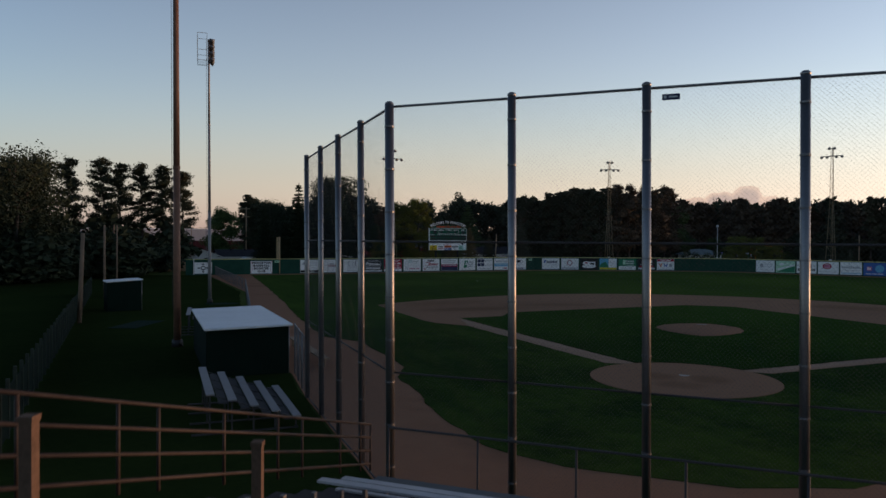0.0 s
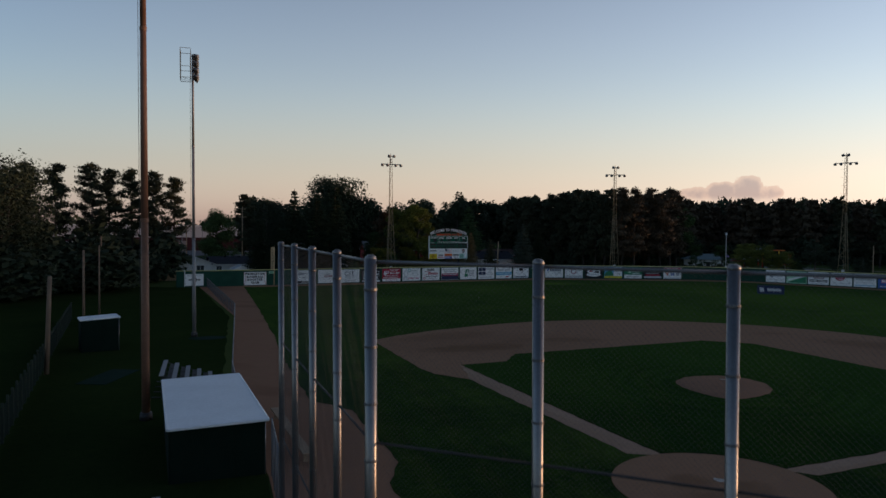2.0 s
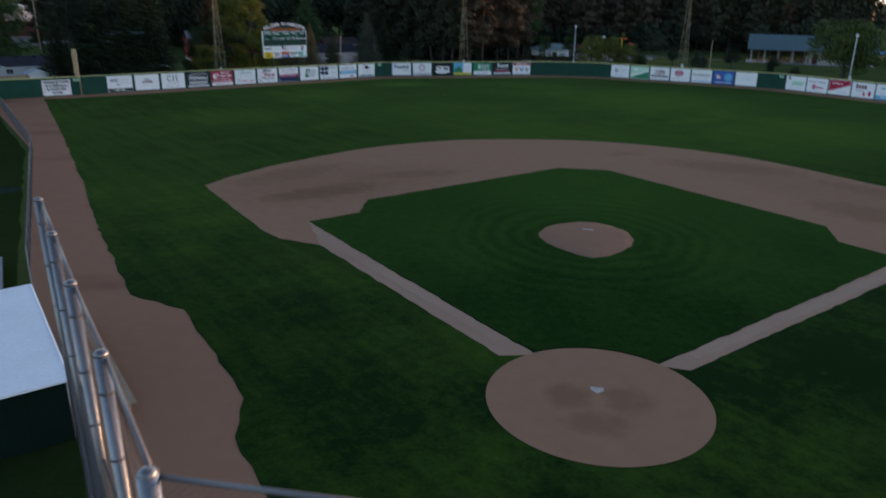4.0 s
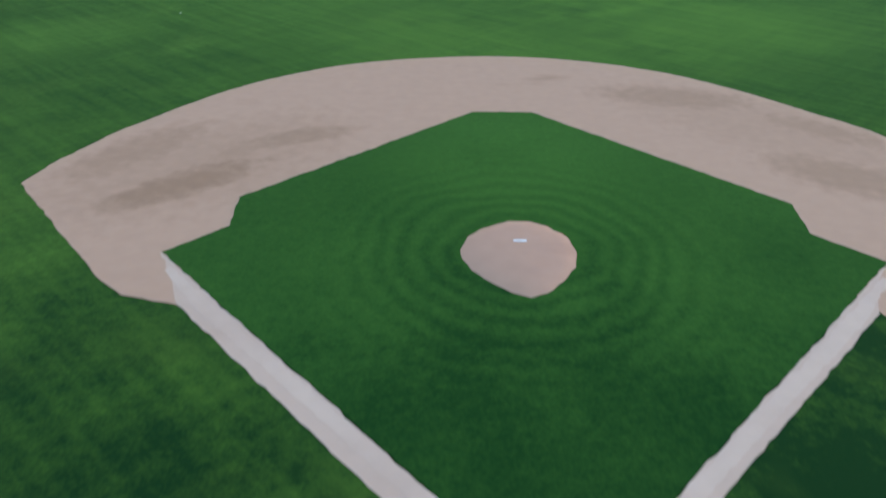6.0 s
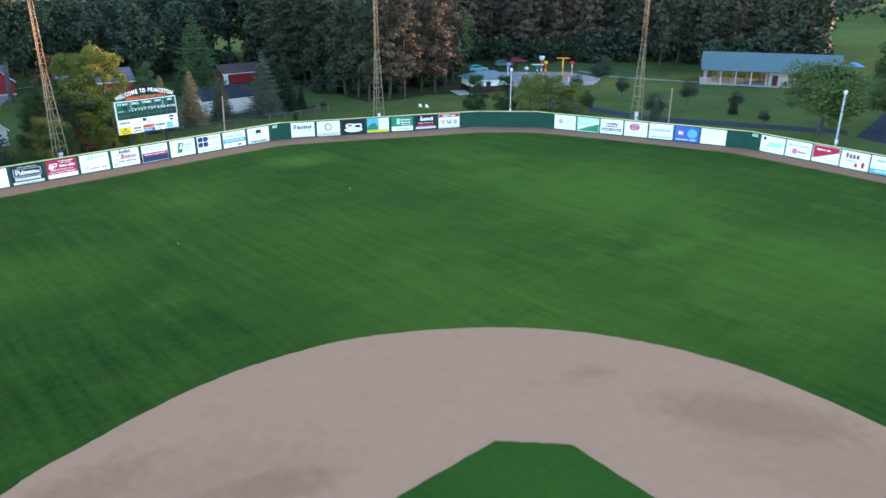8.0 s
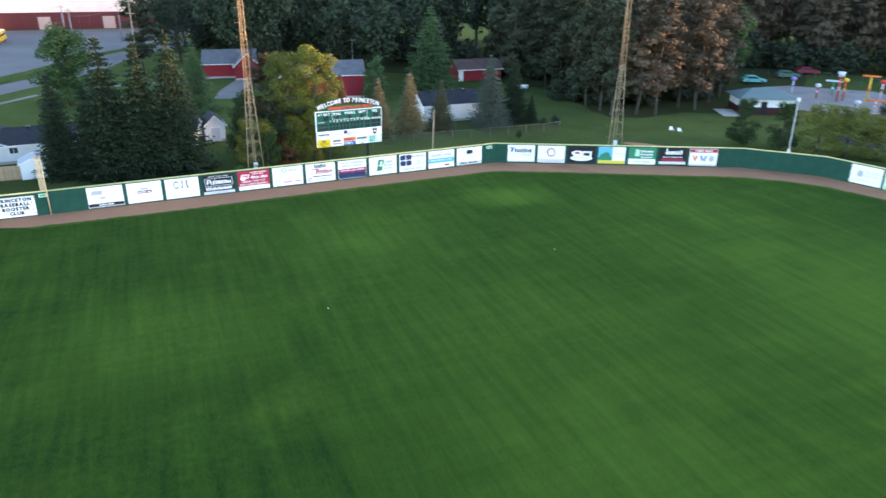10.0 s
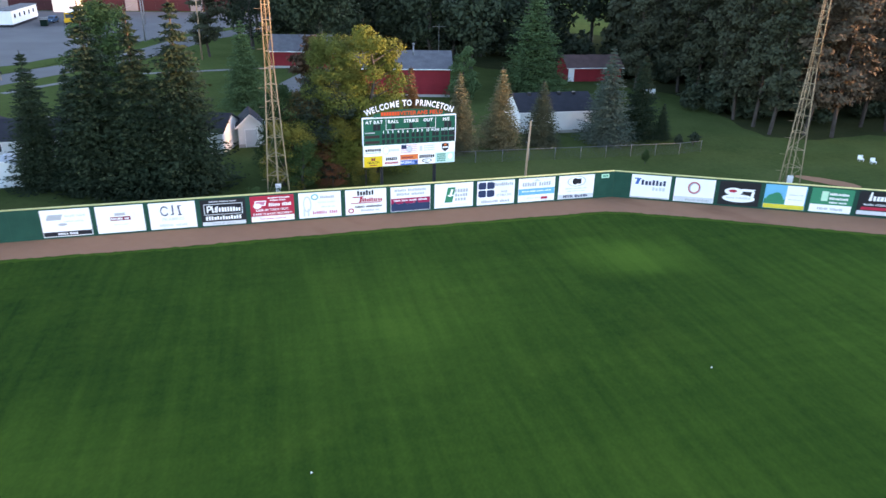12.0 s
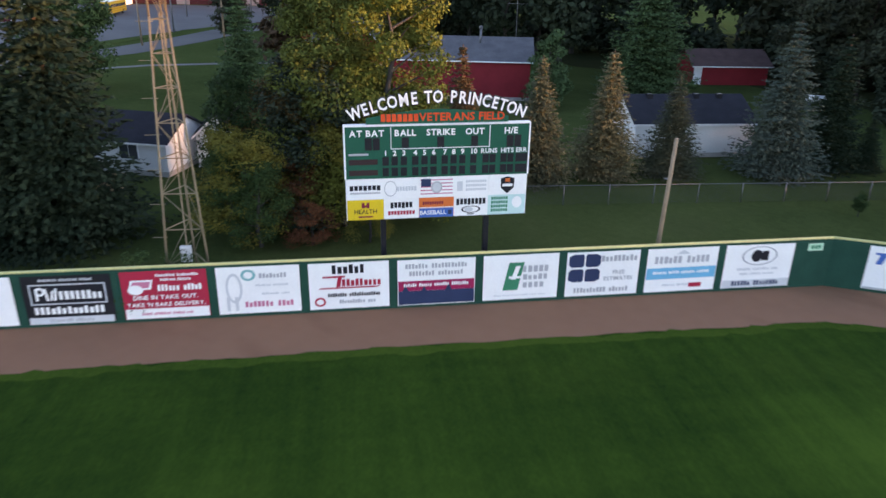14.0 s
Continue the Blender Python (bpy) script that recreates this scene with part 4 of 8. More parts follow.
SPEC = [
    (W_, [("slant", .25, .72, .3, .2, .05, G_), ("row", .7, .75, .42, .07, 9, LGREY), ("row", .66, .55, .4, .05, 8, LGREY), ("bar", .5, .11, .98, .16, K_), ("row", .5, .11, .4, .08, 9, W_), ("disc", .42, .45, .09, .05, G_)], "white vinyl banner with a grey sketch and black foot"),
    (W_, [("bar", .5, .52, .42, .14, MAR), ("slant", .5, .68, .22, .1, 0, G_), ("row", .5, .52, .38, .08, 8, W_), ("row", .5, .3, .3, .04, 7, LGREY)], "white vinyl banner with a maroon emblem"),
    (W_, [("ring", .33, .68, .09, .19, .74, NAVY), ("bar", .40, .68, .05, .16, W_), ("bar", .51, .72, .03, .34, NAVY), ("bar", .49, .53, .06, .04, NAVY), ("slant", .66, .68, .035, .36, -.03, NAVY), ("bar", .66, .85, .08, .035, NAVY), ("bar", .66, .51, .08, .035, NAVY), ("text", "FRAMING", .5, .36, .17, LGREY), ("row", .5, .14, .6, .1, 10, LGREY)], "white vinyl banner with three dark blue shapes"),
    (BLACK, [("bar", .5, .62, .86, .42, LGREY), ("bar", .5, .62, .825, .37, K_), ("bar", .15, .62, .03, .25, W_), ("ring", .19, .68, .05, .09, .5, W_), ("slant", .27, .62, .03, .25, -.02, W_), ("slant", .31, .60, .025, .2, .02, W_), ("slant", .35, .62, .03, .25, .02, W_), ("row", .65, .60, .5, .17, 8, W_), ("row", .5, .29, .8, .15, 12, W_), ("bar", .5, .08, .96, .14, LGREY), ("row", .5, .08, .5, .07, 14, G_), ("row", .5, .92, .6, .05, 24, LGREY)], "black vinyl banner with a framed white emblem"),
    (R_, [("bar", .5, .11, .98, .21, W_), ("slant", .21, .72, .26, .2, .03, W_), ("slant", .21, .72, .21, .13, .03, PNK), ("disc", .16, .62, .09, .1, W_), ("row", .66, .91, .5, .055, 20, W_), ("row", .64, .82, .36, .055, 15, W_), ("row", .68, .65, .52, .13, 12, W_), ("text", "DINE IN TAKE OUT.", .5, .45, .125, W_), ("text", "TAKE 'N BAKE DELIVERY.", .5, .30, .115, W_), ("row", .5, .11, .6, .05, 30, PNK)], "red vinyl banner with white lettering and foot"),
    (W_, [("disc", .2, .55, .1, .32, LGREY), ("disc", .2, .55, .07, .26, W_), ("ring", .38, .82, .09, .12, .6, TEAL), ("row", .68, .8, .34, .1, 8, G_), ("row", .66, .6, .4, .05, 9, LGREY), ("row", .62, .2, .6, .12, 11, PNK), ("bar", .12, .22, .04, .3, LGREY), ("bar", .22, .22, .04, .3, LGREY), ("row", .7, .42, .34, .05, 16, LGREY)], "white vinyl banner with a pale figure and pink print"),
    (W_, [("row", .5, .86, .42, .19, 6, K_), ("slant", .36, .6, .05, .24, .03, R_), ("slant", .31, .70, .28, .04, .0, R_), ("row", .66, .57, .5, .15, 9, R_), ("slant", .48, .46, .74, .03, .04, R_), ("row", .56, .31, .66, .08, 22, K_), ("row", .6, .16, .46, .08, 12, G_), ("disc", .13, .17, .07, .1, R_), ("disc", .13, .17, .045, .06, W_)], "white vinyl banner with black and red print"),
    (W_, [("row", .5, .86, .8, .1, 14, G_), ("row", .5, .7, .7, .1, 12, G_), ("bar", .5, .43, .98, .22, CRIM), ("row", .5, .45, .84, .07, 30, W_), ("row", .5, .06, .8, .045, 34, LGREY), ("bar", .5, .17, .98, .3, NAVY), ("tri", [(.05, .3), (.1, .44), (.15, .3), (.3, .3), (.34, .42), (.38, .3), (.6, .3), (.66, .45), (.7, .3)], NAVY)], "white, red and dark banner with a treeline print"),
    (W_, [("slant", .36, .52, .2, .62, .08, GRN), ("slant", .4, .6, .06, .3, .06, W_), ("bar", .42, .5, .16, .05, W_), ("row", .7, .68, .36, .14, 5, G_), ("row", .7, .5, .34, .12, 5, G_), ("row", .68, .32, .3, .12, 4, G_), ("row", .5, .1, .7, .03, 12, LGREY)], "white vinyl banner with a green slanted emblem"),
    (W_, [("tri", [(.03, .90), (.09, .95), (.22, .95), (.235, .90), (.235, .70), (.21, .66), (.07, .66), (.03, .72)], NAVY), ("tri", [(.255, .90), (.27, .95), (.40, .95), (.46, .90), (.46, .72), (.42, .66), (.28, .66), (.255, .70)], NAVY), ("tri", [(.03, .56), (.07, .62), (.21, .62), (.235, .58), (.235, .38), (.22, .33), (.09, .33), (.03, .38)], NAVY), ("tri", [(.255, .58), (.28, .62), (.42, .62), (.46, .56), (.46, .38), (.40, .33), (.27, .33), (.255, .38)], NAVY), ("row", .72, .84, .5, .13, 8, G_), ("text", "FREE", .72, .52, .12, G_), ("text", "ESTIMATES", .72, .38, .12, G_), ("row", .5, .14, .76, .11, 11, G_)], "white vinyl banner with four dark petals"),
    (W_, [("row", .5, .74, .78, .16, 11, G_), ("tri", [(.4, .86), (.5, .96), (.6, .86)], LGREY), ("bar", .5, .43, .98, .26, B_), ("row", .5, .45, .8, .06, 16, W_), ("row", .5, .16, .5, .05, 9, LGREY), ("bar", .72, .14, .18, .1, R_)], "white vinyl banner with a light blue band"),
    (W_, [("ring", .5, .74, .26, .22, .9, G_), ("disc", .46, .74, .08, .14, K_), ("bar", .58, .74, .1, .22, K_), ("row", .5, .44, .6, .06, 12, LGREY), ("row", .5, .33, .5, .05, 12, LGREY), ("bar", .5, .1, .98, .18, LGREY), ("row", .5, .11, .7, .11, 10, NAVY)], "white vinyl banner with an oval black emblem"),
    (W_, [("slant", .14, .72, .08, .26, .05, BLU), ("bar", .16, .83, .16, .05, BLU), ("row", .58, .68, .64, .22, 6, NAVY), ("row", .72, .42, .34, .14, 4, LGREY), ("bar", .5, .03, .98, .04, G_)], "white vinyl banner with dark blue print"),
    (W_, [("ring", .5, .6, .15, .26, .72, G_), ("ring", .48, .62, .15, .25, .82, R_), ("bar", .5, .12, .98, .2, LGREY), ("row", .6, .1, .6, .08, 9, G_)], "white vinyl banner with a round grey and red ring"),
    (BLACK, [("disc", .5, .3, .4, .17, W_), ("disc", .36, .58, .22, .16, W_), ("slant", .66, .66, .34, .1, .06, W_), ("slant", .82, .5, .07, .24, .02, W_), ("row", .5, .32, .6, .08, 9, LGREY), ("disc", .34, .6, .1, .06, R_)], "black vinyl banner with a white digger outline"),
    (B_, [("bar", .75, .56, .46, .86, W_), ("disc", .26, .42, .2, .2, GRN), ("bar", .26, .3, .5, .2, GRN), ("disc", .3, .52, .12, .16, GRN), ("bar", .5, .1, .98, .18, YEL), ("row", .76, .62, .34, .06, 7, LGREY), ("row", .76, .42, .34, .05, 7, LGREY)], "picture banner with blue sky and green hill"),
    (GRN, [("bar", .5, .17, .98, .32, W_), ("bar", .32, .68, .16, .4, LGRN), ("row", .66, .78, .46, .1, 9, W_), ("row", .66, .6, .44, .1, 8, W_), ("row", .66, .44, .42, .08, 8, W_), ("row", .5, .16, .6, .1, 10, G_)], "green vinyl banner with white foot"),
    (BLACK, [("row", .55, .74, .6, .24, 7, W_), ("slant", .25, .8, .04, .34, .04, W_), ("row", .5, .46, .7, .08, 12, LGREY), ("bar", .5, .3, .8, .12, R_), ("bar", .5, .12, .96, .16, LGREY)], "black vinyl banner with white script"),
    (W_, [("bar", .5, .88, .98, .2, R_), ("row", .5, .88, .6, .1, 9, W_), ("tri", [(.1, .6), (.17, .6), (.2, .4), (.24, .6), (.31, .6), (.22, .22)], ORG), ("tri", [(.38, .6), (.44, .6), (.47, .36), (.5, .52), (.53, .36), (.57, .6), (.63, .6), (.56, .22), (.5, .4), (.45, .22)], BLU), ("disc", .8, .42, .1, .18, G_), ("bar", .5, .06, .96, .1, LGREY)], "white vinyl banner with a red head and large shapes"),
    (W_, [("disc", .3, .55, .1, .18, G_), ("row", .66, .68, .4, .1, 7, LGREY), ("row", .66, .48, .4, .08, 7, LGREY), ("row", .5, .2, .7, .08, 11, LGREY)], "white vinyl banner with a grey seal"),
    (LGRN, [("tri", [(0.02, .05), (.98, .05), (.98, .6), (.5, .35)], GRN), ("tri", [(0.02, .3), (.98, .75), (.98, .62), (.1, .2)], W_), ("disc", .3, .72, .12, .12, W_), ("row", .66, .76, .4, .1, 7, W_)], "pale green vinyl banner with white sweeps"),
    (W_, [("bar", .5, .62, .5, .28, MAR), ("row", .5, .62, .46, .18, 6, W_), ("bar", .5, .3, .86, .18, K_), ("row", .5, .3, .8, .1, 9, W_), ("row", .5, .1, .6, .06, 9, G_)], "white vinyl banner with dark red and black print"),
    (W_, [("ring", .44, .64, .22, .24, .7, R_), ("disc", .44, .64, .15, .14, PNK), ("row", .5, .2, .8, .08, 12, LGREY)], "white vinyl banner with a red ringed emblem"),
    (W_, [("row", .5, .6, .84, .2, 9, G_), ("row", .5, .34, .6, .07, 9, LGREY), ("bar", .5, .12, .9, .06, B_)], "white vinyl banner with a wide grey word"),
    (BLU, [("disc", .72, .55, .2, .3, B_), ("bar", .26, .55, .22, .3, PNK), ("row", .26, .56, .18, .2, 2, W_), ("row", .5, .14, .8, .08, 10, W_)], "blue vinyl banner with a light blue disc"),
    (W_, [("row", .5, .5, .5, .05, 8, LGREY)], "plain white vinyl banner"),
    (W_, [("bar", .16, .84, .1, .2, K_), ("slant", .55, .5, .6, .3, .1, LGRN), ("row", .55, .2, .6, .08, 9, LGREY)], "white vinyl banner with a pale green sweep"),
    (W_, [("row", .5, .74, .84, .12, 10, G_), ("disc", .36, .38, .1, .18, PNK), ("row", .66, .36, .34, .12, 5, R_), ("row", .5, .12, .6, .06, 9, LGREY)], "white vinyl banner with grey and red print"),
    (W_, [("tri", [(.02, .98), (.98, .98), (.98, .72), (.02, .2)], R_), ("row", .4, .76, .5, .1, 8, W_), ("row", .66, .2, .5, .1, 8, LGREY)], "white vinyl banner with a red corner"),
    (W_, [("row", .42, .74, .5, .3, 4, MAR), ("row", .36, .46, .36, .1, 6, G_), ("disc", .56, .24, .06, .12, R_), ("disc", .8, .3, .06, .18, R_), ("row", .4, .14, .3, .05, 6, LGREY)], "white vinyl banner with brown print"),
    (W_, [("row", .5, .74, .6, .14, 8, TEAL), ("bar", .5, .14, .98, .26, B_), ("row", .5, .42, .7, .06, 10, LGREY), ("row", .5, .15, .6, .08, 9, W_)], "white vinyl banner with a blue foot"),
    (W_, [("bar", .5, .86, .98, .2, YEL), ("row", .5, .86, .6, .1, 8, ORG), ("tri", [(.02, .02), (.98, .02), (.98, .3), (.7, .2), (.5, .32), (.3, .2), (.02, .3)], NAVY), ("row", .5, .55, .7, .14, 9, B_)], "white vinyl banner with an orange head"),
    (TEAL, [("row", .5, .66, .7, .2, 7, W_), ("row", .5, .36, .6, .1, 8, W_), ("bar", .5, .1, .98, .14, GRN)], "teal vinyl banner with white print"),
]
brnd = random.Random(4)


def run_of(first, last, a, b, start, pitch):
    d = math.dist(a, b)
    m0 = along(a, b, 0.15)
    for i in range(first, last + 1):
        x = start + (i - first) * pitch
        if x + BW > d:
            break
        back, bits, label = SPEC[i - 1]
        banner(m0 @ pose(x, -0.01, brnd.uniform(-0.02, 0.02), 0, brnd.uniform(-0.25, 0.25), 0), BW, BH, back, bits, label, brnd)


run_of(1, 12, FOUL_L, C1, 3.35, 3.72)
run_of(13, 19, C1, C2, 1.55, 3.72)
run_of(20, 26, C3, C4, 3.0, 3.60)
run_of(27, 33, C4, FOUL_R, 1.5, 3.55)
mb = along(END_L, FOUL_L, 0.12)
dl = math.dist(END_L, FOUL_L)
bb = thing("club_banner", mb @ pose(dl - 4.75, -0.01, 0), "white banner with red stitching and black capitals", "banner")
part("sheet", Geo().box(0, -0.02, 0, 3.45, -0.015, 2.0), WHITE, bb)
for k, (t, z) in enumerate((("PRINCETON", 1.7), ("BASEBALL", 1.25), ("BOOSTER", 0.8), ("CLUB", 0.35))):
    words(t, 0.44, K_, bb, pose(1.72, -0.03, z), 0.001, 0.03)
for s in (0, 1):
    g = Geo()
    for k in range(15):
        a = radians(-38 + 76 * k / 14)
        x = (0.62 - 0.42 * (1 - math.cos(a)) * 3.0) if s == 0 else 3.45 - (0.62 - 0.42 * (1 - math.cos(a)) * 3.0)
        x -= 0.32 if s == 0 else -0.32
        z = 1.0 + 1.5 * math.sin(a)
        g.box(x - 0.09, -0.026, z - 0.02, x + 0.09, -0.023, z + 0.02, Matrix.Rotation(0.0, 4, "Y"))
    part("stitching", g, R_, bb, "red stitched curve")
lb = banner(mb @ pose(1.3, -0.01, 0.1), 2.6, 1.75, WHITE, [("disc", .5, .5, .14, .2, K_), ("disc", .5, .5, .09, .12, WHITE), ("bar", .26, .5, .16, .1, K_), ("bar", .74, .5, .16, .1, K_), ("tri", [(.42, .78), (.58, .78), (.5, .95)], K_), ("tri", [(.42, .22), (.58, .22), (.5, .05)], K_), ("row", .5, .86, .8, .06, 10, G_)], "white banner with a black four-armed emblem", brnd, "club banners")
single("banner_post", Geo().box(-0.05, -0.16, 0, 0.05, -0.06, 2.5, mb @ pose(1.2, 0, 0)), WHITE, "white square post beside the club banner", "post")
for a, b, x in ((FOUL_L, C1, 48.3), (END_L, FOUL_L, dl - 0.9), (C4, FOUL_R, 0.2)):
    mk = thing("distance_marker", along(a, b, 1.85) @ pose(x, -0.01, 0), "small pale green distance plate on the wall", "distance sign", "distance plates")
    part("plate", Geo().box(0, -0.02, 0, 0.75, -0.005, 0.36), LGRN, mk)
    part("figures", Geo().box(0.14, -0.026, 0.1, 0.3, -0.021, 0.27).box(0.34, -0.026, 0.1, 0.46, -0.021, 0.27).box(0.5, -0.026, 0.1, 0.62, -0.021, 0.27), GRN, mk)
fp = thing("foul_pole", along(FOUL_L, C1), "yellow orange foul pole with a mesh wing", "foul pole")
part("pole", Geo().rod((-0.1, -0.12, 0), (-0.1, -0.12, 6.0), 0.06), paint("foul_pole_orange", (0.64, 0.46, 0.27)), fp, "", True)
g = Geo().box(-0.62, -0.13, 2.4, -0.58, -0.11, 6.0).box(-0.6, -0.13, 5.96, -0.1, -0.11, 6.0)
for k in range(59):
    g.box(-0.6, -0.125, 2.42 + k * 0.06, -0.1, -0.115, 2.455 + k * 0.06)
part("wing", g, paint("foul_pole_orange", (0.64, 0.46, 0.27)), fp)


# ---- scoreboard ----
def scoreboard():
    a, b = (-49.14, 88.98), (-44.18, 94.85)
    s = thing("scoreboard", along(a, b), "dark green scoreboard with white figures and sponsor panels", "scoreboard")
    w, z1, z0, zm = 7.68, 7.81, 3.85, 5.64
    SG = paint("scoreboard_green", (0.012, 0.10, 0.062))
    part("cabinet", Geo().box(0, 0, zm, w, 0.3, z1), SG, s)
    part("frame", Geo().box(-0.03, -0.03, zm, 0.03, 0.31, z1).box(w - 0.03, -0.03, zm, w + 0.03, 0.31, z1).box(-0.03, -0.03, z1, w + 0.03, 0.31, z1 + 0.05), WHITE, s)
    part("ad_cabinet", Geo().box(0, 0.02, z0, w, 0.28, zm), WHITE, s)
    for x in (1.55, 6.05):
        part("post", Geo().box(x - 0.11, 0.32, 0, x + 0.11, 0.55, z1), BLACK, s)
    # arched letters with a black edge on a thin backing
    word, n = "WELCOME TO PRINCETON", 20
    R, cx = 9.6, w / 2
    NARROW = Matrix.Diagonal((0.84, 1, 1.08, 1))
    x = 0.0
    wide = {"W": 0.74, "M": 0.72, "O": 0.64, "N": 0.62, "C": 0.58, "R": 0.56, "P": 0.54, "I": 0.26, " ": 0.34}
    adv = [wide.get(c, 0.50) for c in word]
    tot = sum(adv)
    for c, dx in zip(word, adv):
        u = (x + dx / 2 - tot / 2) * (w - 0.25) / tot
        x += dx
        if c == " ":
            continue
        ang = u / R
        px, pz = cx + R * math.sin(ang), z1 + 1.12 - R + R * math.cos(ang)
        part("arch_letter_edge", lettering(c, 0.63, BLACK, thick=0.03, bold=0.045), BLACK, s, m=pose(px, 0.10, pz, 0, math.degrees(ang), 0) @ NARROW)
        part("arch_letter", lettering(c, 0.63, WHITE, thick=0.015, bold=0.012), WHITE, s, "white block letter", m=pose(px, 0.04, pz, 0, math.degrees(ang), 0) @ NARROW)
    RT = paint("red_orange_letters", (0.70, 0.09, 0.03))
    part("arch_backing", Geo().prism([(0.9, z1 + 0.05)] + [(0.9 + (w - 1.8) * i / 12, z1 + 0.3 + 0.32 * math.sin(math.pi * i / 12)) for i in range(13)] + [(w - 0.9, z1 + 0.05)], 0.16, 0.2), SG, s)
    for k in range(7):
        part("name_bar", Geo().box(1.50 + k * 0.222, 0.12, z1 + 0.15, 1.67 + k * 0.222, 0.15, z1 + 0.45), RT, s, "red orange bar")
    words("VETERANS FIELD", 0.45, RT, s, pose(4.82, 0.12, z1 + 0.3), 0.01, 0.01, "red orange capital", 0.07)
    for t, x in (("AT BAT", 0.9), ("BALL", 2.46), ("STRIKE", 3.92), ("OUT", 5.34), ("H/E", 6.87)):
        words(t, 0.36, WHITE, s, pose(x, -0.03, z1 - 0.29), 0.004, 0.01, gap=0.07)
    for x in [0.96, 1.28, 2.46, 3.92, 5.34, 6.85, 7.18]:
        part("digit_window", Geo().box(x - 0.14, -0.02, z1 - 0.97, x + 0.14, 0.01, z1 - 0.47), BLACK, s)
    part("count_frame", Geo().box(1.86, -0.022, z1 - 0.93, 1.89, 0, z1 - 0.04).box(5.96, -0.022, z1 - 0.93, 5.99, 0, z1 - 0.04).box(1.86, -0.022, z1 - 0.95, 5.99, 0, z1 - 0.92), WHITE, s, "thin white line frame")
    cols = [1.65, 2.02, 2.40, 2.87, 3.25, 3.63, 4.1, 4.47, 4.84, 5.31]
    for i, x in enumerate(cols):
        part("heading", lettering(str(i + 1), 0.3, WHITE, thick=0.004, bold=0.008), WHITE, s, m=pose(x, -0.03, z1 - 1.12))
    for t, x in (("RUNS", 5.97), ("HITS", 6.75), ("ERR", 7.36)):
        words(t, 0.27, WHITE, s, pose(x, -0.03, z1 - 1.12), 0.004, 0.006, gap=0.07)
    for x in cols + [5.83, 6.13, 6.6, 6.9, 7.25, 7.5]:
        for z in (1.44, 1.9):
            part("digit_window", Geo().box(x - 0.13, -0.02, z1 - z - 0.18, x + 0.13, 0.01, z1 - z + 0.18), BLACK, s)
    for z in (1.47, 1.92):
        part("team_bar", Geo().box(0.15, -0.02, z1 - z - 0.1, 1.32, 0.01, z1 - z + 0.12), paint("dull_brown_panel", (0.05, 0.03, 0.03)), s)
    part("maker_bar", Geo().box(0.15, -0.02, z1 - 1.18, 0.95, 0.0, z1 - 1.1), G_, s)
    ex = [0.02, 1.55, 3.02, 4.53, 6.0, w - 0.02]
    backs = [[WHITE, WHITE, WHITE, WHITE, WHITE], [paint("gold_panel", (0.72, 0.50, 0.03)), WHITE, ORG, WHITE, paint("mint_panel", (0.50, 0.70, 0.68))]]
    for r, (zt, zb) in enumerate(((zm - 0.01, 4.75), (4.73, z0 + 0.01))):
        for c in range(5):
            p = part("ad_panel", Geo().box(ex[c] + 0.012, -0.012, zb, ex[c + 1] - 0.012, 0.02, zt), backs[r][c], s)
            cx, cz = (ex[c] + ex[c + 1]) / 2, (zt + zb) / 2
            y = -0.018

            def bar(x, z, bw, bh, mat, dy=0.0):
                part("print", Geo().box(cx + x - bw / 2, y - dy, cz + z - bh / 2, cx + x + bw / 2, y - dy + 0.003, cz + z + bh / 2), mat, p)

            def bars(x, z, bw, bh, n, mat, dy=0.0):
                for i in range(n):
                    bar(x - bw / 2 + (i + 0.5) * bw / n, z + (0.04 * bh if i % 3 else 0), bw / n * 0.78, bh * (0.92 if i % 3 else 1.0), mat, dy)

            if (r, c) == (0, 0):
                bars(0, 0.06, 1.3, 0.22, 7, K_)
                bars(0, -0.16, 1.25, 0.08, 14, G_)
            elif (r, c) == (0, 1):
                part("print", disc(cx - 0.45, cz, 0.26, 0.34, y, hole=0.9), G_, p)
                bars(0.22, -0.02, 0.85, 0.2, 7, LGREY)
            elif (r, c) == (0, 2):
                for k in range(5):
                    bar(0, 0.32 - k * 0.15, 1.36, 0.05, PNK)
                bar(-0.45, 0.2, 0.42, 0.34, NAVY, 0.004)
                part("print", disc(cx, cz, 0.24, 0.26, y - 0.008), G_, p)
                part("print", disc(cx, cz, 0.18, 0.2, y - 0.012), LGREY, p)
            elif (r, c) == (0, 3):
                bar(-0.5, 0, 0.24, 0.42, LGREY)
                for k in range(3):
                    bars(0.2, 0.2 - k * 0.18, 0.9, 0.11, 9, LGREY)
            elif (r, c) == (0, 4):
                part("print", Geo().add([(cx - 0.3, y, cz + 0.28), (cx - 0.28, y, cz - 0.14), (cx, y, cz - 0.4), (cx + 0.28, y, cz - 0.14), (cx + 0.3, y, cz + 0.28), (cx, y, cz + 0.36)], [(0, 1, 2, 3, 4, 5)]), K_, p)
                bar(0, 0.2, 0.2, 0.16, ORG, 0.004)
                bar(0, -0.02, 0.44, 0.12, W_, 0.004)
            elif (r, c) == (1, 0):
                for k in (-1, 1):
                    bar(0.1 * k, 0.2, 0.12, 0.24, MAR)
                bar(0, 0.16, 0.1, 0.1, MAR)
                part("print", lettering("HEALTH", 0.26, K_, thick=0.001, bold=0.004), K_, p, m=pose(cx, y, cz - 0.08))
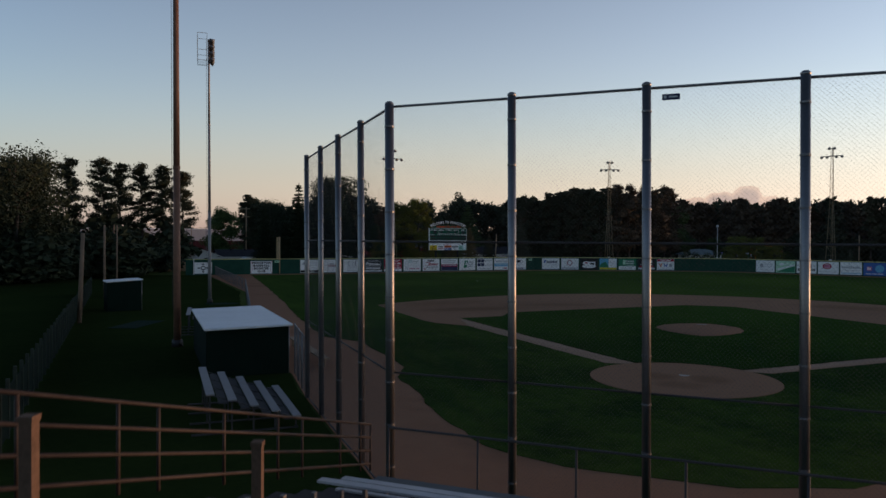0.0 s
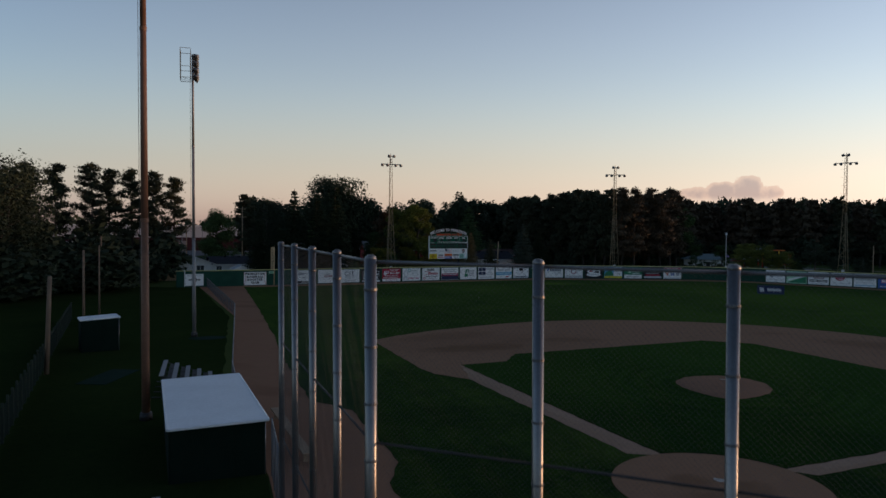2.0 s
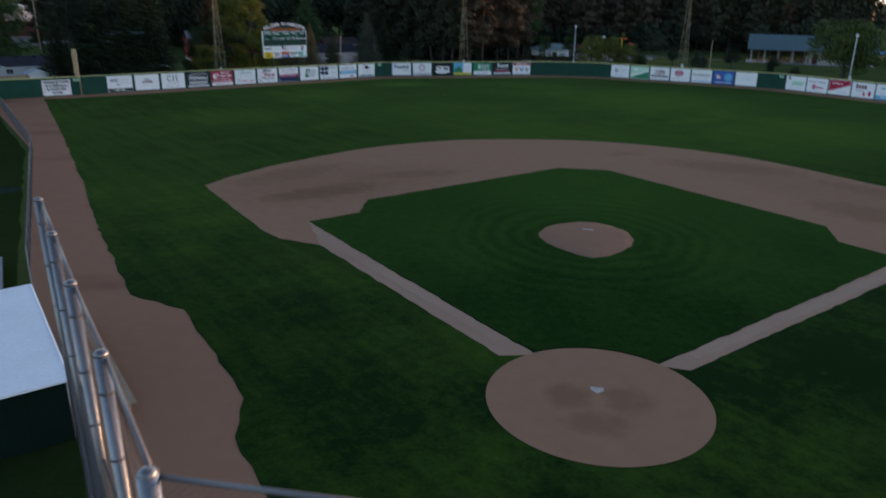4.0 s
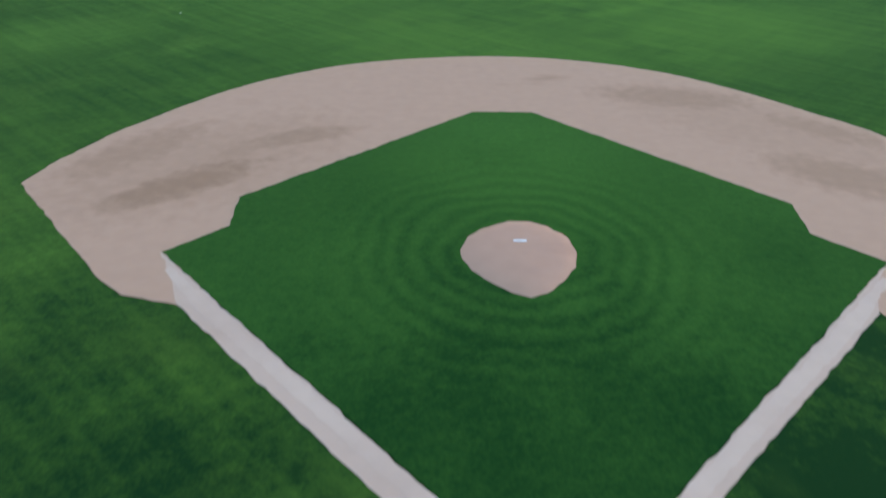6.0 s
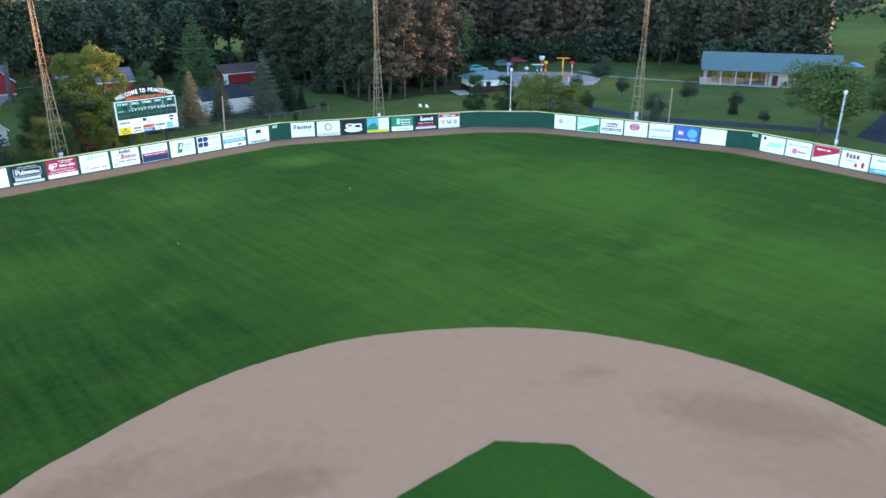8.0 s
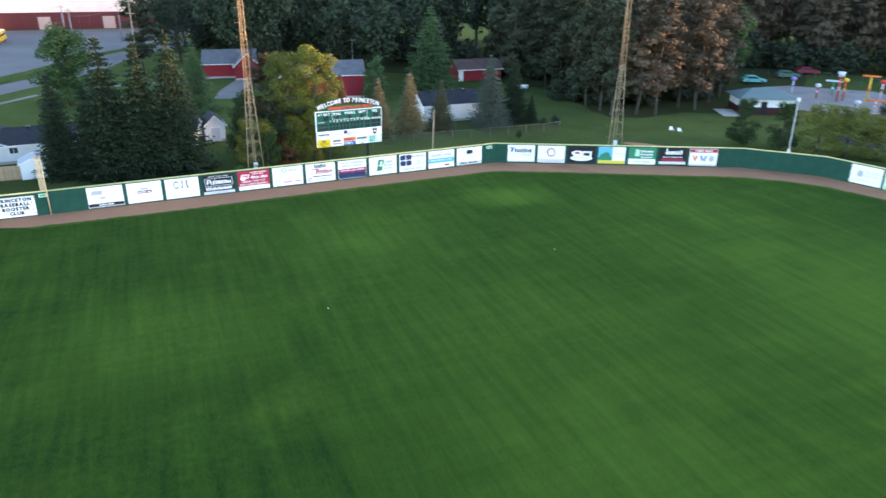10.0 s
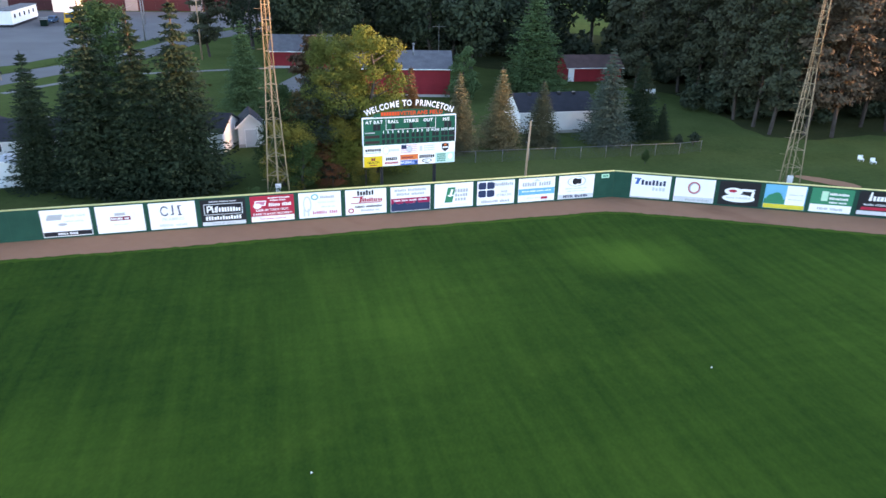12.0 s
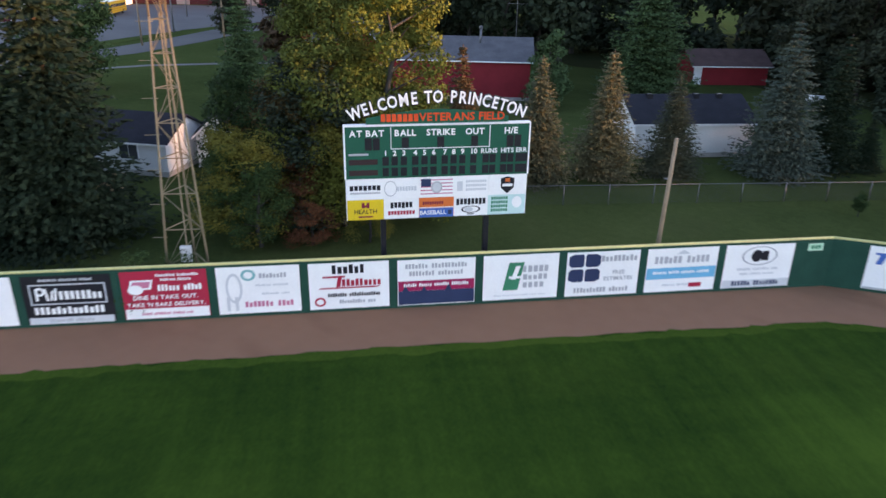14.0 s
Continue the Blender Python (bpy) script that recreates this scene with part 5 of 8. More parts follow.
                bar(0, -0.3, 0.6, 0.07, MAR)
            elif (r, c) == (1, 1):
                bars(0, 0.16, 0.95, 0.26, 6, K_)
                bars(0, -0.18, 1.15, 0.18, 9, R_)
            elif (r, c) == (1, 2):
                bar(0, -0.23, 1.46, 0.4, BLU, 0.003)
                bar(0, 0.0, 1.46, 0.04, W_, 0.005)
                bars(-0.15, 0.2, 0.9, 0.14, 9, MAR, 0.004)
                part("print", lettering("BASEBALL", 0.26, W_, thick=0.001, bold=0.004), W_, p, m=pose(cx - 0.15, y - 0.008, cz - 0.23))
                bar(0.58, -0.23, 0.16, 0.2, NAVY, 0.006)
            elif (r, c) == (1, 3):
                bars(0, 0.2, 1.3, 0.28, 8, K_)
                part("print", disc(cx, cz - 0.15, 0.42, 0.16, y, hole=0.8), K_, p)
                part("print", disc(cx - 0.1, cz - 0.15, 0.2, 0.1, y), LGREY, p)
                bar(0, -0.36, 0.3, 0.05, K_)
            else:
                part("print", disc(cx + 0.45, cz + 0.1, 0.22, 0.26, y), W_, p)
                for k in range(4):
                    bars(-0.32, 0.3 - k * 0.18, 0.75, 0.13, 7, GRN)
    return s


scoreboard()


# ---- lattice light towers ----
def lattice_tower(x, y, h, turn, side=1.9, label="rusty three-legged lattice tower with floodlights"):
    t = thing("light_tower", pose(x, y, 0, 0, 0, turn), label, "light tower", "lattice towers beyond the wall")
    knee, slim, top = 0.55 * h, 0.66, 0.44

    def corner(k, z):
        w = side + (slim - side) * z / knee if z < knee else slim + (top - slim) * (z - knee) / (h - knee)
        a = radians(90 + 120 * k)
        return Vector((w / math.sqrt(3) * math.cos(a), w / math.sqrt(3) * math.sin(a), z))

    for k in range(3):
        part("leg", Geo().rod(corner(k, 0), corner(k, knee), 0.054, 0.042, 8).rod(corner(k, knee), corner(k, h), 0.042, 0.030, 8), RUSTY, t, "", True)
    levels, z = [0.0], 0.0
    while z < h - 0.6:
        z += 1.7 - 0.9 * z / h
        levels.append(min(z, h))
    for i, z in enumerate(levels[1:], 1):
        for k in range(3):
            a, b = corner(k, z), corner((k + 1) % 3, z)
            part("strut", Geo().rod(a, b, 0.026, n=4), RUSTY, t)
            lo, hi = (corner(k, levels[i - 1]), b) if (i + k) % 2 else (corner((k + 1) % 3, levels[i - 1]), a)
            part("brace", Geo().rod(lo, hi, 0.017, n=4), RUSTY, t)
    for i in range(int(h / 1.45)):
        z = 3.0 + i * 1.45
        if z < h - 1:
            p = corner(1, z)
            part("climbing_peg", Geo().rod(p + Vector((-0.5, 0.02, 0)), p + Vector((0.12, 0.02, 0)), 0.016, n=4), RUSTY, t)
    part("cross_arm", Geo().box(-1.75, -0.06, h - 1.5, 1.75, 0.06, h - 1.36), STEEL, t)
    part("top_arm", Geo().box(-0.55, -0.05, h - 0.12, 0.55, 0.05, h), STEEL, t)
    for ax, z in ((-1.7, h - 1.55), (-0.75, h - 1.55), (0.75, h - 1.55), (1.7, h - 1.55), (-0.45, h), (0.45, h)):
        l = part("floodlight", Geo().rod((ax, -0.08, z + 0.16), (ax, -0.46, z - 0.12), 0.10, 0.27, 12), STEEL, t, "round aluminium floodlight", True)
        part("lens", disc(ax, 0, 0.25, 0.25, 0, 12), GLASS, l, m=pose(0, -0.47, z - 0.125, -36, 0, 0))
    part("mast", Geo().rod((0, 0, h - 1.6), (0, 0, h + 0.4), 0.05, n=6), STEEL, t)
    part("switch_box", Geo().box(-0.22, -side * 0.32, 1.9, 0.22, -side * 0.32 + 0.2, 2.6), paint("box_grey", (0.6, 0.6, 0.6)), t, "pale grey switch box")
    part("switch_box", Geo().box(-0.2, -side * 0.32, 1.1, 0.2, -side * 0.32 + 0.2, 1.75), paint("box_grey", (0.6, 0.6, 0.6)), t, "pale grey switch box")
    part("conduit", Geo().rod((0.05, -side * 0.28, 0), (0.05, -0.2, 12), 0.035, n=6), RUSTY, t)
    return t


lattice_tower(-54.8, 84.9, 21.6, 47)
lattice_tower(-20.9, 113.0, 21.2, 22)
lattice_tower(18.6, 117.5, 22.9, -22)


# ---- backstop ----
def chain_link(w, z0, z1, pitch=0.085, r=0.0012):
    """Crossing wires over a panel of width w in the x-z plane."""
    g = Geo()
    h = z1 - z0
    n = int((w + h) / pitch)
    for i in range(n):
        for s in (0, 1):
            c = (i + 0.5) * pitch
            xa, za = (c, 0.0) if c < w else (w, c - w)
            xb, zb = (0.0, c) if c < h else (c - h, h)
            if s:
                xa, xb = w - xa, w - xb
            y = 0.004 * (1 if s else -1)
            g.rod((xa, y, z0 + za), (xb, y, z0 + zb), r, n=3, caps=False)
    return g


BS = [(-12.36, -9.52), (-10.55, -11.54), (-8.72, -13.58), (-6.94, -15.52), (-5.16, -17.51), (-2.38, -17.52), (0.29, -17.56), (3.0, -17.56), (5.3, -17.5)]
BS += [(-x, y) for x, y in reversed(BS[:4])]
bs = thing("backstop", pose(0, -17.5, 0), "tall galvanised chain-link backstop behind home plate", "backstop")
inv = Matrix.Translation((0, 17.5, 0))
BS_H = 8.66
for i, (x, y) in enumerate(BS):
    p = part("post", Geo().rod((x + 0.07, y + 17.53, 0), (x, y + 17.5, BS_H), 0.085 if i not in (4, 8) else 0.10, n=14), POST_STEEL, bs, "thick galvanised steel post", True)
    part("post_cap", Geo().ball((x, y + 17.5, BS_H), 0.095, 0.095, 0.06, 12, 6), POST_STEEL, p, "", True)
    for k in range(9):
        z = 0.7 + k * 0.93
        part("clamp_band", Geo().rod((x + 0.07 * (1 - z / BS_H), y + 17.5 + 0.03 * (1 - z / BS_H), z), (x + 0.07 * (1 - z / BS_H), y + 17.5 + 0.03 * (1 - z / BS_H), z + 0.035), 0.095 if i not in (4, 8) else 0.112, n=14), STEEL, p)
for a, b in zip(BS, BS[1:]):
    d = math.dist(a, b)
    m = inv @ along(a, b)
    part("mesh_panel", chain_link(d, 0.05, BS_H - 0.05), WIRE, bs, "chain-link wire mesh", m=m)
    for z in (0.06, 2.78, 5.65, BS_H - 0.06):
        part("rail", Geo().rod((0, 0.05, z), (d, 0.05, z), 0.028 if z > 8 else 0.022, n=8), STEEL if z > 8 else DARK_STEEL, bs, "", True, m=m)
sg = thing("backstop_plate", pose(0.58, -17.6, 8.34), "small dark plate wired to the top of the backstop", "sign")
part("plate", Geo().box(0, -0.02, 0, 0.32, 0.0, 0.11), NAVY, sg)
part("plate_bar", Geo().box(0.03, -0.025, 0.03, 0.08, -0.021, 0.08).box(0.12, -0.025, 0.04, 0.28, -0.021, 0.07), LGREY, sg)


# ---- fences on the foul side ----
def link_fence(name, pts, h, label, gap=3.0, mesh=0.12, mat=STEEL, group="", slack=0.0):
    f = thing(name, pose(0, 0, 0), label, "fence", group)
    for a, b in zip(pts, pts[1:]):
        d = math.dist(a, b)
        n = max(1, round(d / gap))
        m = along(a, b)
        for i in range(n + 1):
            part("post", Geo().rod((d * i / n, 0, 0), (d * i / n, 0, h + 0.05), 0.03, n=8), mat, f, "", True, m=m)
        part("top_rail", Geo().rod((0, 0, h), (d, 0, h), 0.022, n=6), mat, f, "", True, m=m)
        part("mesh_panel", chain_link(d, 0.04, h, mesh, 0.003), WIRE, f, m=m)
    return f


link_fence("field_fence", [(-12.31, -9.55), (-15.3, -5.75)], 2.1, "chain-link fence beside the dugout", 1.4)
link_fence("field_fence", [(-21.75, 0.7), (-26.6, 6.4), (-46.8, 32.6), (-74.2, 61.0)], 1.35, "low chain-link fence along the earth track", 3.0)


# ---- dugouts ----
def dugout(bl, br, fr, fl, zb, zf, label):
    c = ((bl[0] + fr[0]) / 2, (bl[1] + fr[1]) / 2)
    d = thing("dugout", pose(c[0], c[1], 0), label, "dugout", "dugouts")
    q = [(p[0] - c[0], p[1] - c[1]) for p in (bl, br, fr, fl)]
    zs = (zb, zf, zf, zb)
    grow = 1.0
    vs = [(x * grow, y * grow, z - 0.09) for (x, y), z in zip(q, zs)] + [(x * grow, y * grow, z) for (x, y), z in zip(q, zs)]
    part("roof", Geo().add(vs, [(0, 1, 2, 3), (7, 6, 5, 4), (0, 4, 5, 1), (1, 5, 6, 2), (2, 6, 7, 3), (3, 7, 4, 0)][::1]), ROOF_WHITE, d, "flat white roof sheet")
    e = 1.012
    lip = Geo()
    for i, k in ((0, 1), (1, 2), (2, 3), (3, 0)):
        a, b = Vector((q[i][0], q[i][1], zs[i] - 0.04)), Vector((q[k][0], q[k][1], zs[k] - 0.04))
        lip.rod(a * 1.0, b * 1.0, 0.06, n=6)
    part("roof_edge", lip, ROOF_WHITE, d, "rolled white edge trim")
    s = 0.95
    for i, k in ((3, 0), (0, 1), (2, 3)):
        a, b = (q[i][0] * s, q[i][1] * s), (q[k][0] * s, q[k][1] * s)
        L = math.dist(a, b)
        n = max(2, round(L / 1.2))
        m = along(a, b)
        za, zb2 = zs[i] - 0.12, zs[k] - 0.12
        for t in range(n):
            x0, x1 = L * t / n, L * (t + 1) / n
            z0, z1 = za + (zb2 - za) * t / n, za + (zb2 - za) * (t + 1) / n
            part("panel", Geo().add([(x0 + .004, -.04, 0), (x1 - .004, -.04, 0), (x1 - .004, .04, 0), (x0 + .004, .04, 0), (x0 + .004, -.04, z0), (x1 - .004, -.04, z1), (x1 - .004, .04, z1), (x0 + .004, .04, z0)],
                 [(3, 2, 1, 0), (4, 5, 6, 7), (0, 1, 5, 4), (1, 2, 6, 5), (2, 3, 7, 6), (3, 0, 4, 7)]), DUG_GREEN, d, m=m)
    a, b = (q[1][0] * s, q[1][1] * s), (q[2][0] * s, q[2][1] * s)
    L = math.dist(a, b)
    for t in range(5):
        part("front_post", Geo().rod((L * t / 4, 0, 0), (L * t / 4, 0, zf - 0.1), 0.04), STEEL, d, "", True, m=along(a, b))
    part("front_mesh", chain_link(L, 0.05, 1.2, 0.12, 0.003), WIRE, d, m=along(a, b))
    part("bench", Geo().box(0.4, -1.9, 0.40, L - 0.4, -1.5, 0.46).box(0.8, -1.8, 0, 0.9, -1.6, 0.4).box(L - 0.9, -1.8, 0, L - 0.8, -1.6, 0.4), WOOD_POLE, d, m=along(a, b) @ Matrix.Scale(-1, 4, (0, 1, 0)))
    return d


dugout((-24.11, -1.82), (-21.66, 0.57), (-15.46, -5.76), (-17.98, -8.15), 2.03, 2.11, "dark green dugout with a flat white roof")
dugout((-43.0, 10.4), (-41.47, 12.5), (-43.1, 13.7), (-44.6, 11.6), 2.34, 2.46, "small dark green shelter with a white roof")


# ---- bleachers ----
FOOT = material("dull_foot_plank", (0.055, 0.055, 0.058), 0.8, 0, 0.2, 2.0, 30.0, 0.05)


def bleacher(m, label, length=4.75, rows=5):
    b = thing("bleacher", m, label, "bleacher", "small aluminium bleachers")
    for i in range(rows):
        y, z = 0.62 * i, 0.44 + 0.2 * i
        part("seat_plank", Geo().box(0, y, z - 0.04, length, y + 0.24, z), ALU, b, "ribbed aluminium seat plank")
        if i:
            part("foot_plank", Geo().box(0, y - 0.36, z - 0.30, length, y - 0.12, z - 0.26), FOOT, b)
    for k in range(4):
        x = 0.3 + (length - 0.6) * k / 3
        g = Geo().box(x - 0.025, 0.05, 0.0, x + 0.025, rows * 0.62, 0.05)
        for i in range(rows):
            g.box(x - 0.025, 0.62 * i + 0.09, 0.05, x + 0.025, 0.62 * i + 0.14, 0.40 + 0.2 * i)
        g.rod((x, 0.1, 0.3), (x, rows * 0.62 - 0.4, 0.3 + 0.2 * rows - 0.1), 0.02, n=4)
        part("support_frame", g, DARK_STEEL, b)
    return b


bleacher(along((-13.3, -9.85), (-10.05, -13.35)) @ Matrix.Scale(-1, 4, (0, 1, 0)), "five-row aluminium bleacher behind the dugout fence")
bleacher(along((-28.7, 7.2), (-25.9, 3.85)) @ Matrix.Scale(-1, 4, (0, 1, 0)), "five-row aluminium bleacher beyond the dugout")


# ---- grandstand behind home plate, with its side rail ----
gs = thing("grandstand", pose(-4.7, -19.5, 0), "raked grandstand with aluminium planks and steel decks", "grandstand")
RAKE = 0.275
STEP = material("painted_deck", (0.045, 0.038, 0.038), 0.8, 0, 0.3, 1.0, 18.0, 0.1)
GSW = 13.5
STAND_ALU = material("worn_bench_aluminium", (0.52, 0.52, 0.53), 0.6, 0.2, 0.15, 2.0, 40.0, 0.05, per_object=0.2)
part("front_deck", Geo().box(0.12, -0.3, 0.99, GSW, 0.42, 1.05), material("bluish_deck_sheet", (0.10, 0.115, 0.125), 0.7, 0, 0.2, 1.0, 18.0, 0.1), gs, "bluish grey front walkway")
for i in range(9):
    y, z = -0.3 - 0.8 * i, 1.05 + 0.8 * RAKE * i
    part("deck", Geo().box(-0.1, y - 0.8, z - 0.06, GSW, y, z), STEP, gs, "dull painted deck board")
    part("riser", Geo().box(-0.1, y - 0.82, z, GSW, y - 0.78, z + 0.8 * RAKE - 0.06), STEP, gs)
    part("seat_plank", Geo().box(-0.05 if i < 2 else 3.6, y - 0.48, z + 0.24, GSW, y - 0.30, z + 0.28), STAND_ALU, gs, "aluminium seat plank")
    part("foot_plank", Geo().box(0.1 if i < 2 else 3.6, y - 0.12, z + 0.005, GSW, y - 0.02, z + 0.04), STAND_ALU, gs)
    for k in range(5):
        part("seat_bracket", Geo().box(0.8 + k * 2.9, y - 0.43, z, 0.86 + k * 2.9, y - 0.35, z + 0.24), STEEL, gs)
for k in range(5):
    part("column", Geo().box(0.4 + k * 3.0, -0.6, 0, 0.55 + k * 3.0, -0.45, 0.99), STEEL, gs)
    part("column", Geo().box(0.4 + k * 3.0, -6.8, 0, 0.55 + k * 3.0, -6.65, 2.6), STEEL, gs)
rail = thing("stand_rail", pose(-5.17, -18.3, 0), "weathered pipe hand rail rising along the grandstand", "railing")
# post and rail colours are darkened for the patchy shade at the stand
STAND_POST = material("shaded_post_wood", (0.115, 0.072, 0.050), 0.85, 0, 0.35, 3.0, 30.0, 0.3)
RAIL_PAINT = material("worn_rail_paint", (0.048, 0.037, 0.033), 0.65, 0.3, 0.35, 3.0, 30.0, 0.1)
RISE, DRIFT = 0.279, 0.139
for z in (0.0, -0.275, -0.55, -0.83):
    part("rail", Geo().rod((0, 0, 1.82 + z), (DRIFT * 10.0, -10.0, 1.82 + z + 10.0 * RISE), 0.024, n=8), RAIL_PAINT, rail, "", True)
for y in (0.0, -0.6, -1.67, -3.31, -4.17, -5.7, -7.08, -7.75, -9.04):
    part("post", Geo().rod((-DRIFT * y, y, 0.85 - y * RISE), (-DRIFT * y, y, 1.84 - y * RISE), 0.022, n=8), RAIL_PAINT, rail, "", True)
for x, y, z0, z1, w in ((-2.53, -28.32, 2.2, 4.5, 0.09), (-2.2, -26.25, 2.0, 3.83, 0.09)):
    single("timber_post", Geo().box(-w / 2, -w / 2, z0, w / 2, w / 2, z1 - 0.04).box(-w / 2 - 0.008, -w / 2 - 0.008, z1 - 0.04, w / 2 + 0.008, w / 2 + 0.008, z1), STAND_POST, "square weathered timber post by the grandstand steps", "post", pose(x, y, 0, 0, 0, 20), "timber posts")
fr = thing("front_rail", pose(-4.4, -19.0, 0), "low dark pipe rail before the front seats", "railing")
DARK_PIPE = material("dark_pipe", (0.07, 0.065, 0.065), 0.6, 0.4, 0.2, 2.0, 20.0, 0.05)
part("rail", Geo().rod((0, 0, 2.0), (13.0, 0, 2.0), 0.024), DARK_PIPE, fr, "", True)
for k in range(8):
    part("post", Geo().rod((k * 1.85, 0, 0.0), (k * 1.85, 0, 2.0), 0.024), DARK_PIPE, fr, "", True)


# ---- light poles on the left ----
def light_pole(x, y, h, mat, r0, r1, label, head):
    p = thing("light_pole", pose(x, y, 0, 0, -0.45, 0), label, "light pole", "tall steel light poles")
    seg = [0, 0.35 * h, 0.68 * h, h]
    for a, b in zip(seg, seg[1:]):
        ra, rb = r0 + (r1 - r0) * a / h, r0 + (r1 - r0) * b / h
        part("shaft", Geo().rod((0, 0, a), (0, 0, b), ra, rb, 14), mat, p, "", True)
        part("collar", Geo().rod((0, 0, b - 0.12), (0, 0, b + 0.06), rb + 0.02, rb + 0.02, 14), mat, p)
    if head:
        CAGE = STEEL
        for k in range(4):
            part("cross_arm", Geo().box(-0.95, -0.05, h - 0.25 - k * 0.55, 0.95, 0.05, h - 0.17 - k * 0.55), CAGE, p, m=pose(0, 0, 0, 0, 0, 130))
            for j in (-0.75, -0.25, 0.25, 0.75):
                part("floodlight", Geo().rod((j, -0.05, h - 0.1 - k * 0.55), (j, -0.42, h - 0.28 - k * 0.55), 0.08, 0.21, 10), CAGE, p, "aluminium floodlight", True, m=pose(0, 0, 0, 0, 0, 130))
        g = Geo()
        for z in (h - 2.0, h - 1.1, h + 0.35):
            for a, b in (((-1, .15), (1, .15)), ((1, .15), (1, .95)), ((1, .95), (-1, .95)), ((-1, .95), (-1, .15))):
                g.rod((a[0], a[1], z), (b[0], b[1], z), 0.022, n=4)
        for x2, y2 in ((-1, .15), (1, .15), (1, .95), (-1, .95), (0, .95)):
            g.rod((x2, y2, h - 2.0), (x2, y2, h + 0.35), 0.022, n=4)
        for k in range(9):
            g.rod((-1, .15 + k * 0.1, h - 2.0), (1, .15 + k * 0.1, h - 2.0), 0.012, n=4)
        part("service_cage", g, RUSTY, p, "open steel service cage", m=pose(0, 0, 0, 0, 0, 130))
    part("cable", Geo().rod((-r0 - 0.12, 0, 2.0), (-r0 - 0.12, 0, h), 0.012, n=4), BLACK, p)
    part("base", Geo().rod((0, 0, 0), (0, 0, 0.35), r0 + 0.1, r0 + 0.08, 14), DARK_PIPE, p, "dark bolted foot", True)
    return p


light_pole(-25.3, -1.6, 27.0, POLE_BROWN, 0.19, 0.12, "tall brown steel light pole on the lawn", False)
light_pole(-41.1, 20.0, 23.2, POLE_GREY, 0.15, 0.08, "tall grey light pole with a caged lamp head", True)
MAT_GREEN = material("dull_green_mat", (0.010, 0.028, 0.020), 0.95, 0, 0.2, 1.0, 20.0, 0.05, spec=0.03)
single("green_mat", Geo().add([(-0.0 + 1.5 * math.cos(a / 24 * 2 * math.pi), 1.0 * math.sin(a / 24 * 2 * math.pi), 0.012) for a in range(24)], [tuple(range(24))]), MAT_GREEN, "round dull green mat on the lawn", "mat", pose(-39.6, 19.8, 0, 0, 0, 40))
single("green_mat", Geo().box(-2.2, -0.9, 0, 2.2, 0.9, 0.02), MAT_GREEN, "long dull green mat on the lawn", "mat", pose(-34.6, 5.0, 0, 0, 0, 110))


# ---- green post fence and wooden poles on the far left ----
gf = thing("board_fence", pose(0, 0, 0), "old dark green fence of boards and posts", "fence")
FG = material("old_green_fence", (0.03, 0.042, 0.032), 0.8, 0, 0.4, 1.0, 12.0, 0.2)
a, b = (-15.0, -19.5), (-60.0, 24.5)
d = math.dist(a, b)
n = int(d / 1.5)
frnd = random.Random(8)
for i in range(n + 1):
    part("post", Geo().box(i * 1.5 - 0.05, -0.05, 0, i * 1.5 + 0.05, 0.05, 1.75 + frnd.uniform(-0.06, 0.06)), FG, gf, m=along(a, b))
    if i < n:
        part("panel", Geo().box(i * 1.5 + 0.06, -0.015, 0.1, i * 1.5 + 1.44, 0.015, 1.5 + frnd.uniform(-0.08, 0.05)), DUG_GREEN, gf, m=along(a, b))
for x, y, h, r, lean in ((-38.6, 4.0, 6.0, 0.15, 3), (-53.9, 20.4, 6.9, 0.12, 0), (-59.6, 27.4, 7.1, 0.09, 0), (-82.4, 48.8, 7.6, 0.12, 0)):
    p = thing("wooden_pole", pose(x, y, 0, 0, lean, 0), "bare weathered wooden pole standing in grass", "pole", "bare wooden poles")
    part("shaft", Geo().rod((0, 0, 0), (0, 0, h), r, r * 0.8, 10), POLE_DARK, p, "", True)
    part("top_cut", Geo().rod((0, 0, h), (0, 0, h + 0.02), r * 0.8, r * 0.7, 10), POLE_DARK, p)
for x, y, h, r, tip in ((-40.3, 100.3, 6.9, 0.115, 2.0), (-0.9, 117.3, 9.0, 0.08, 0.0), (22.3, 112.3, 7.0, 0.09, 0.0), (40.6, 99.2, 9.0, 0.11, 0.0)):
    p = thing("wooden_pole", pose(x, y, 0, 0, tip, 0), "weathered wooden pole just behind the outfield wall" if h < 8 else "pale painted pole with a box behind the outfield wall", "pole", "poles behind the wall")
    part("shaft", Geo().rod((0, 0, 0), (0, 0, h), r, r * 0.75, 10), WOOD_POLE if h < 8 else paint("pale_pole", (0.45, 0.45, 0.44)), p, "", True)
    part("bracket", Geo().box(-0.25, -0.03, h * 0.72, 0.05, 0.03, h * 0.72 + 0.06), STEEL, p)
    if h > 8:
        part("lamp_box", Geo().box(-0.2, -0.12, h - 0.5, 0.2, 0.12, h - 0.1), paint("box_grey", (0.6, 0.6, 0.6)), p, "pale grey metal box")
        part("meter_box", Geo().box(-0.16, -0.2, 2.2, 0.16, 0.0, 2.75), paint("box_grey", (0.6, 0.6, 0.6)), p, "pale grey metal box")
link_fence("yard_fence", [(-51.2, 104.8), (-43.2, 112.9), (-33.2, 122.9), (-31.6, 125.4)], 1.25, "low chain-link fence across the back lawn", 2.6)


# ---- trees ----
TR = random.Random(21)


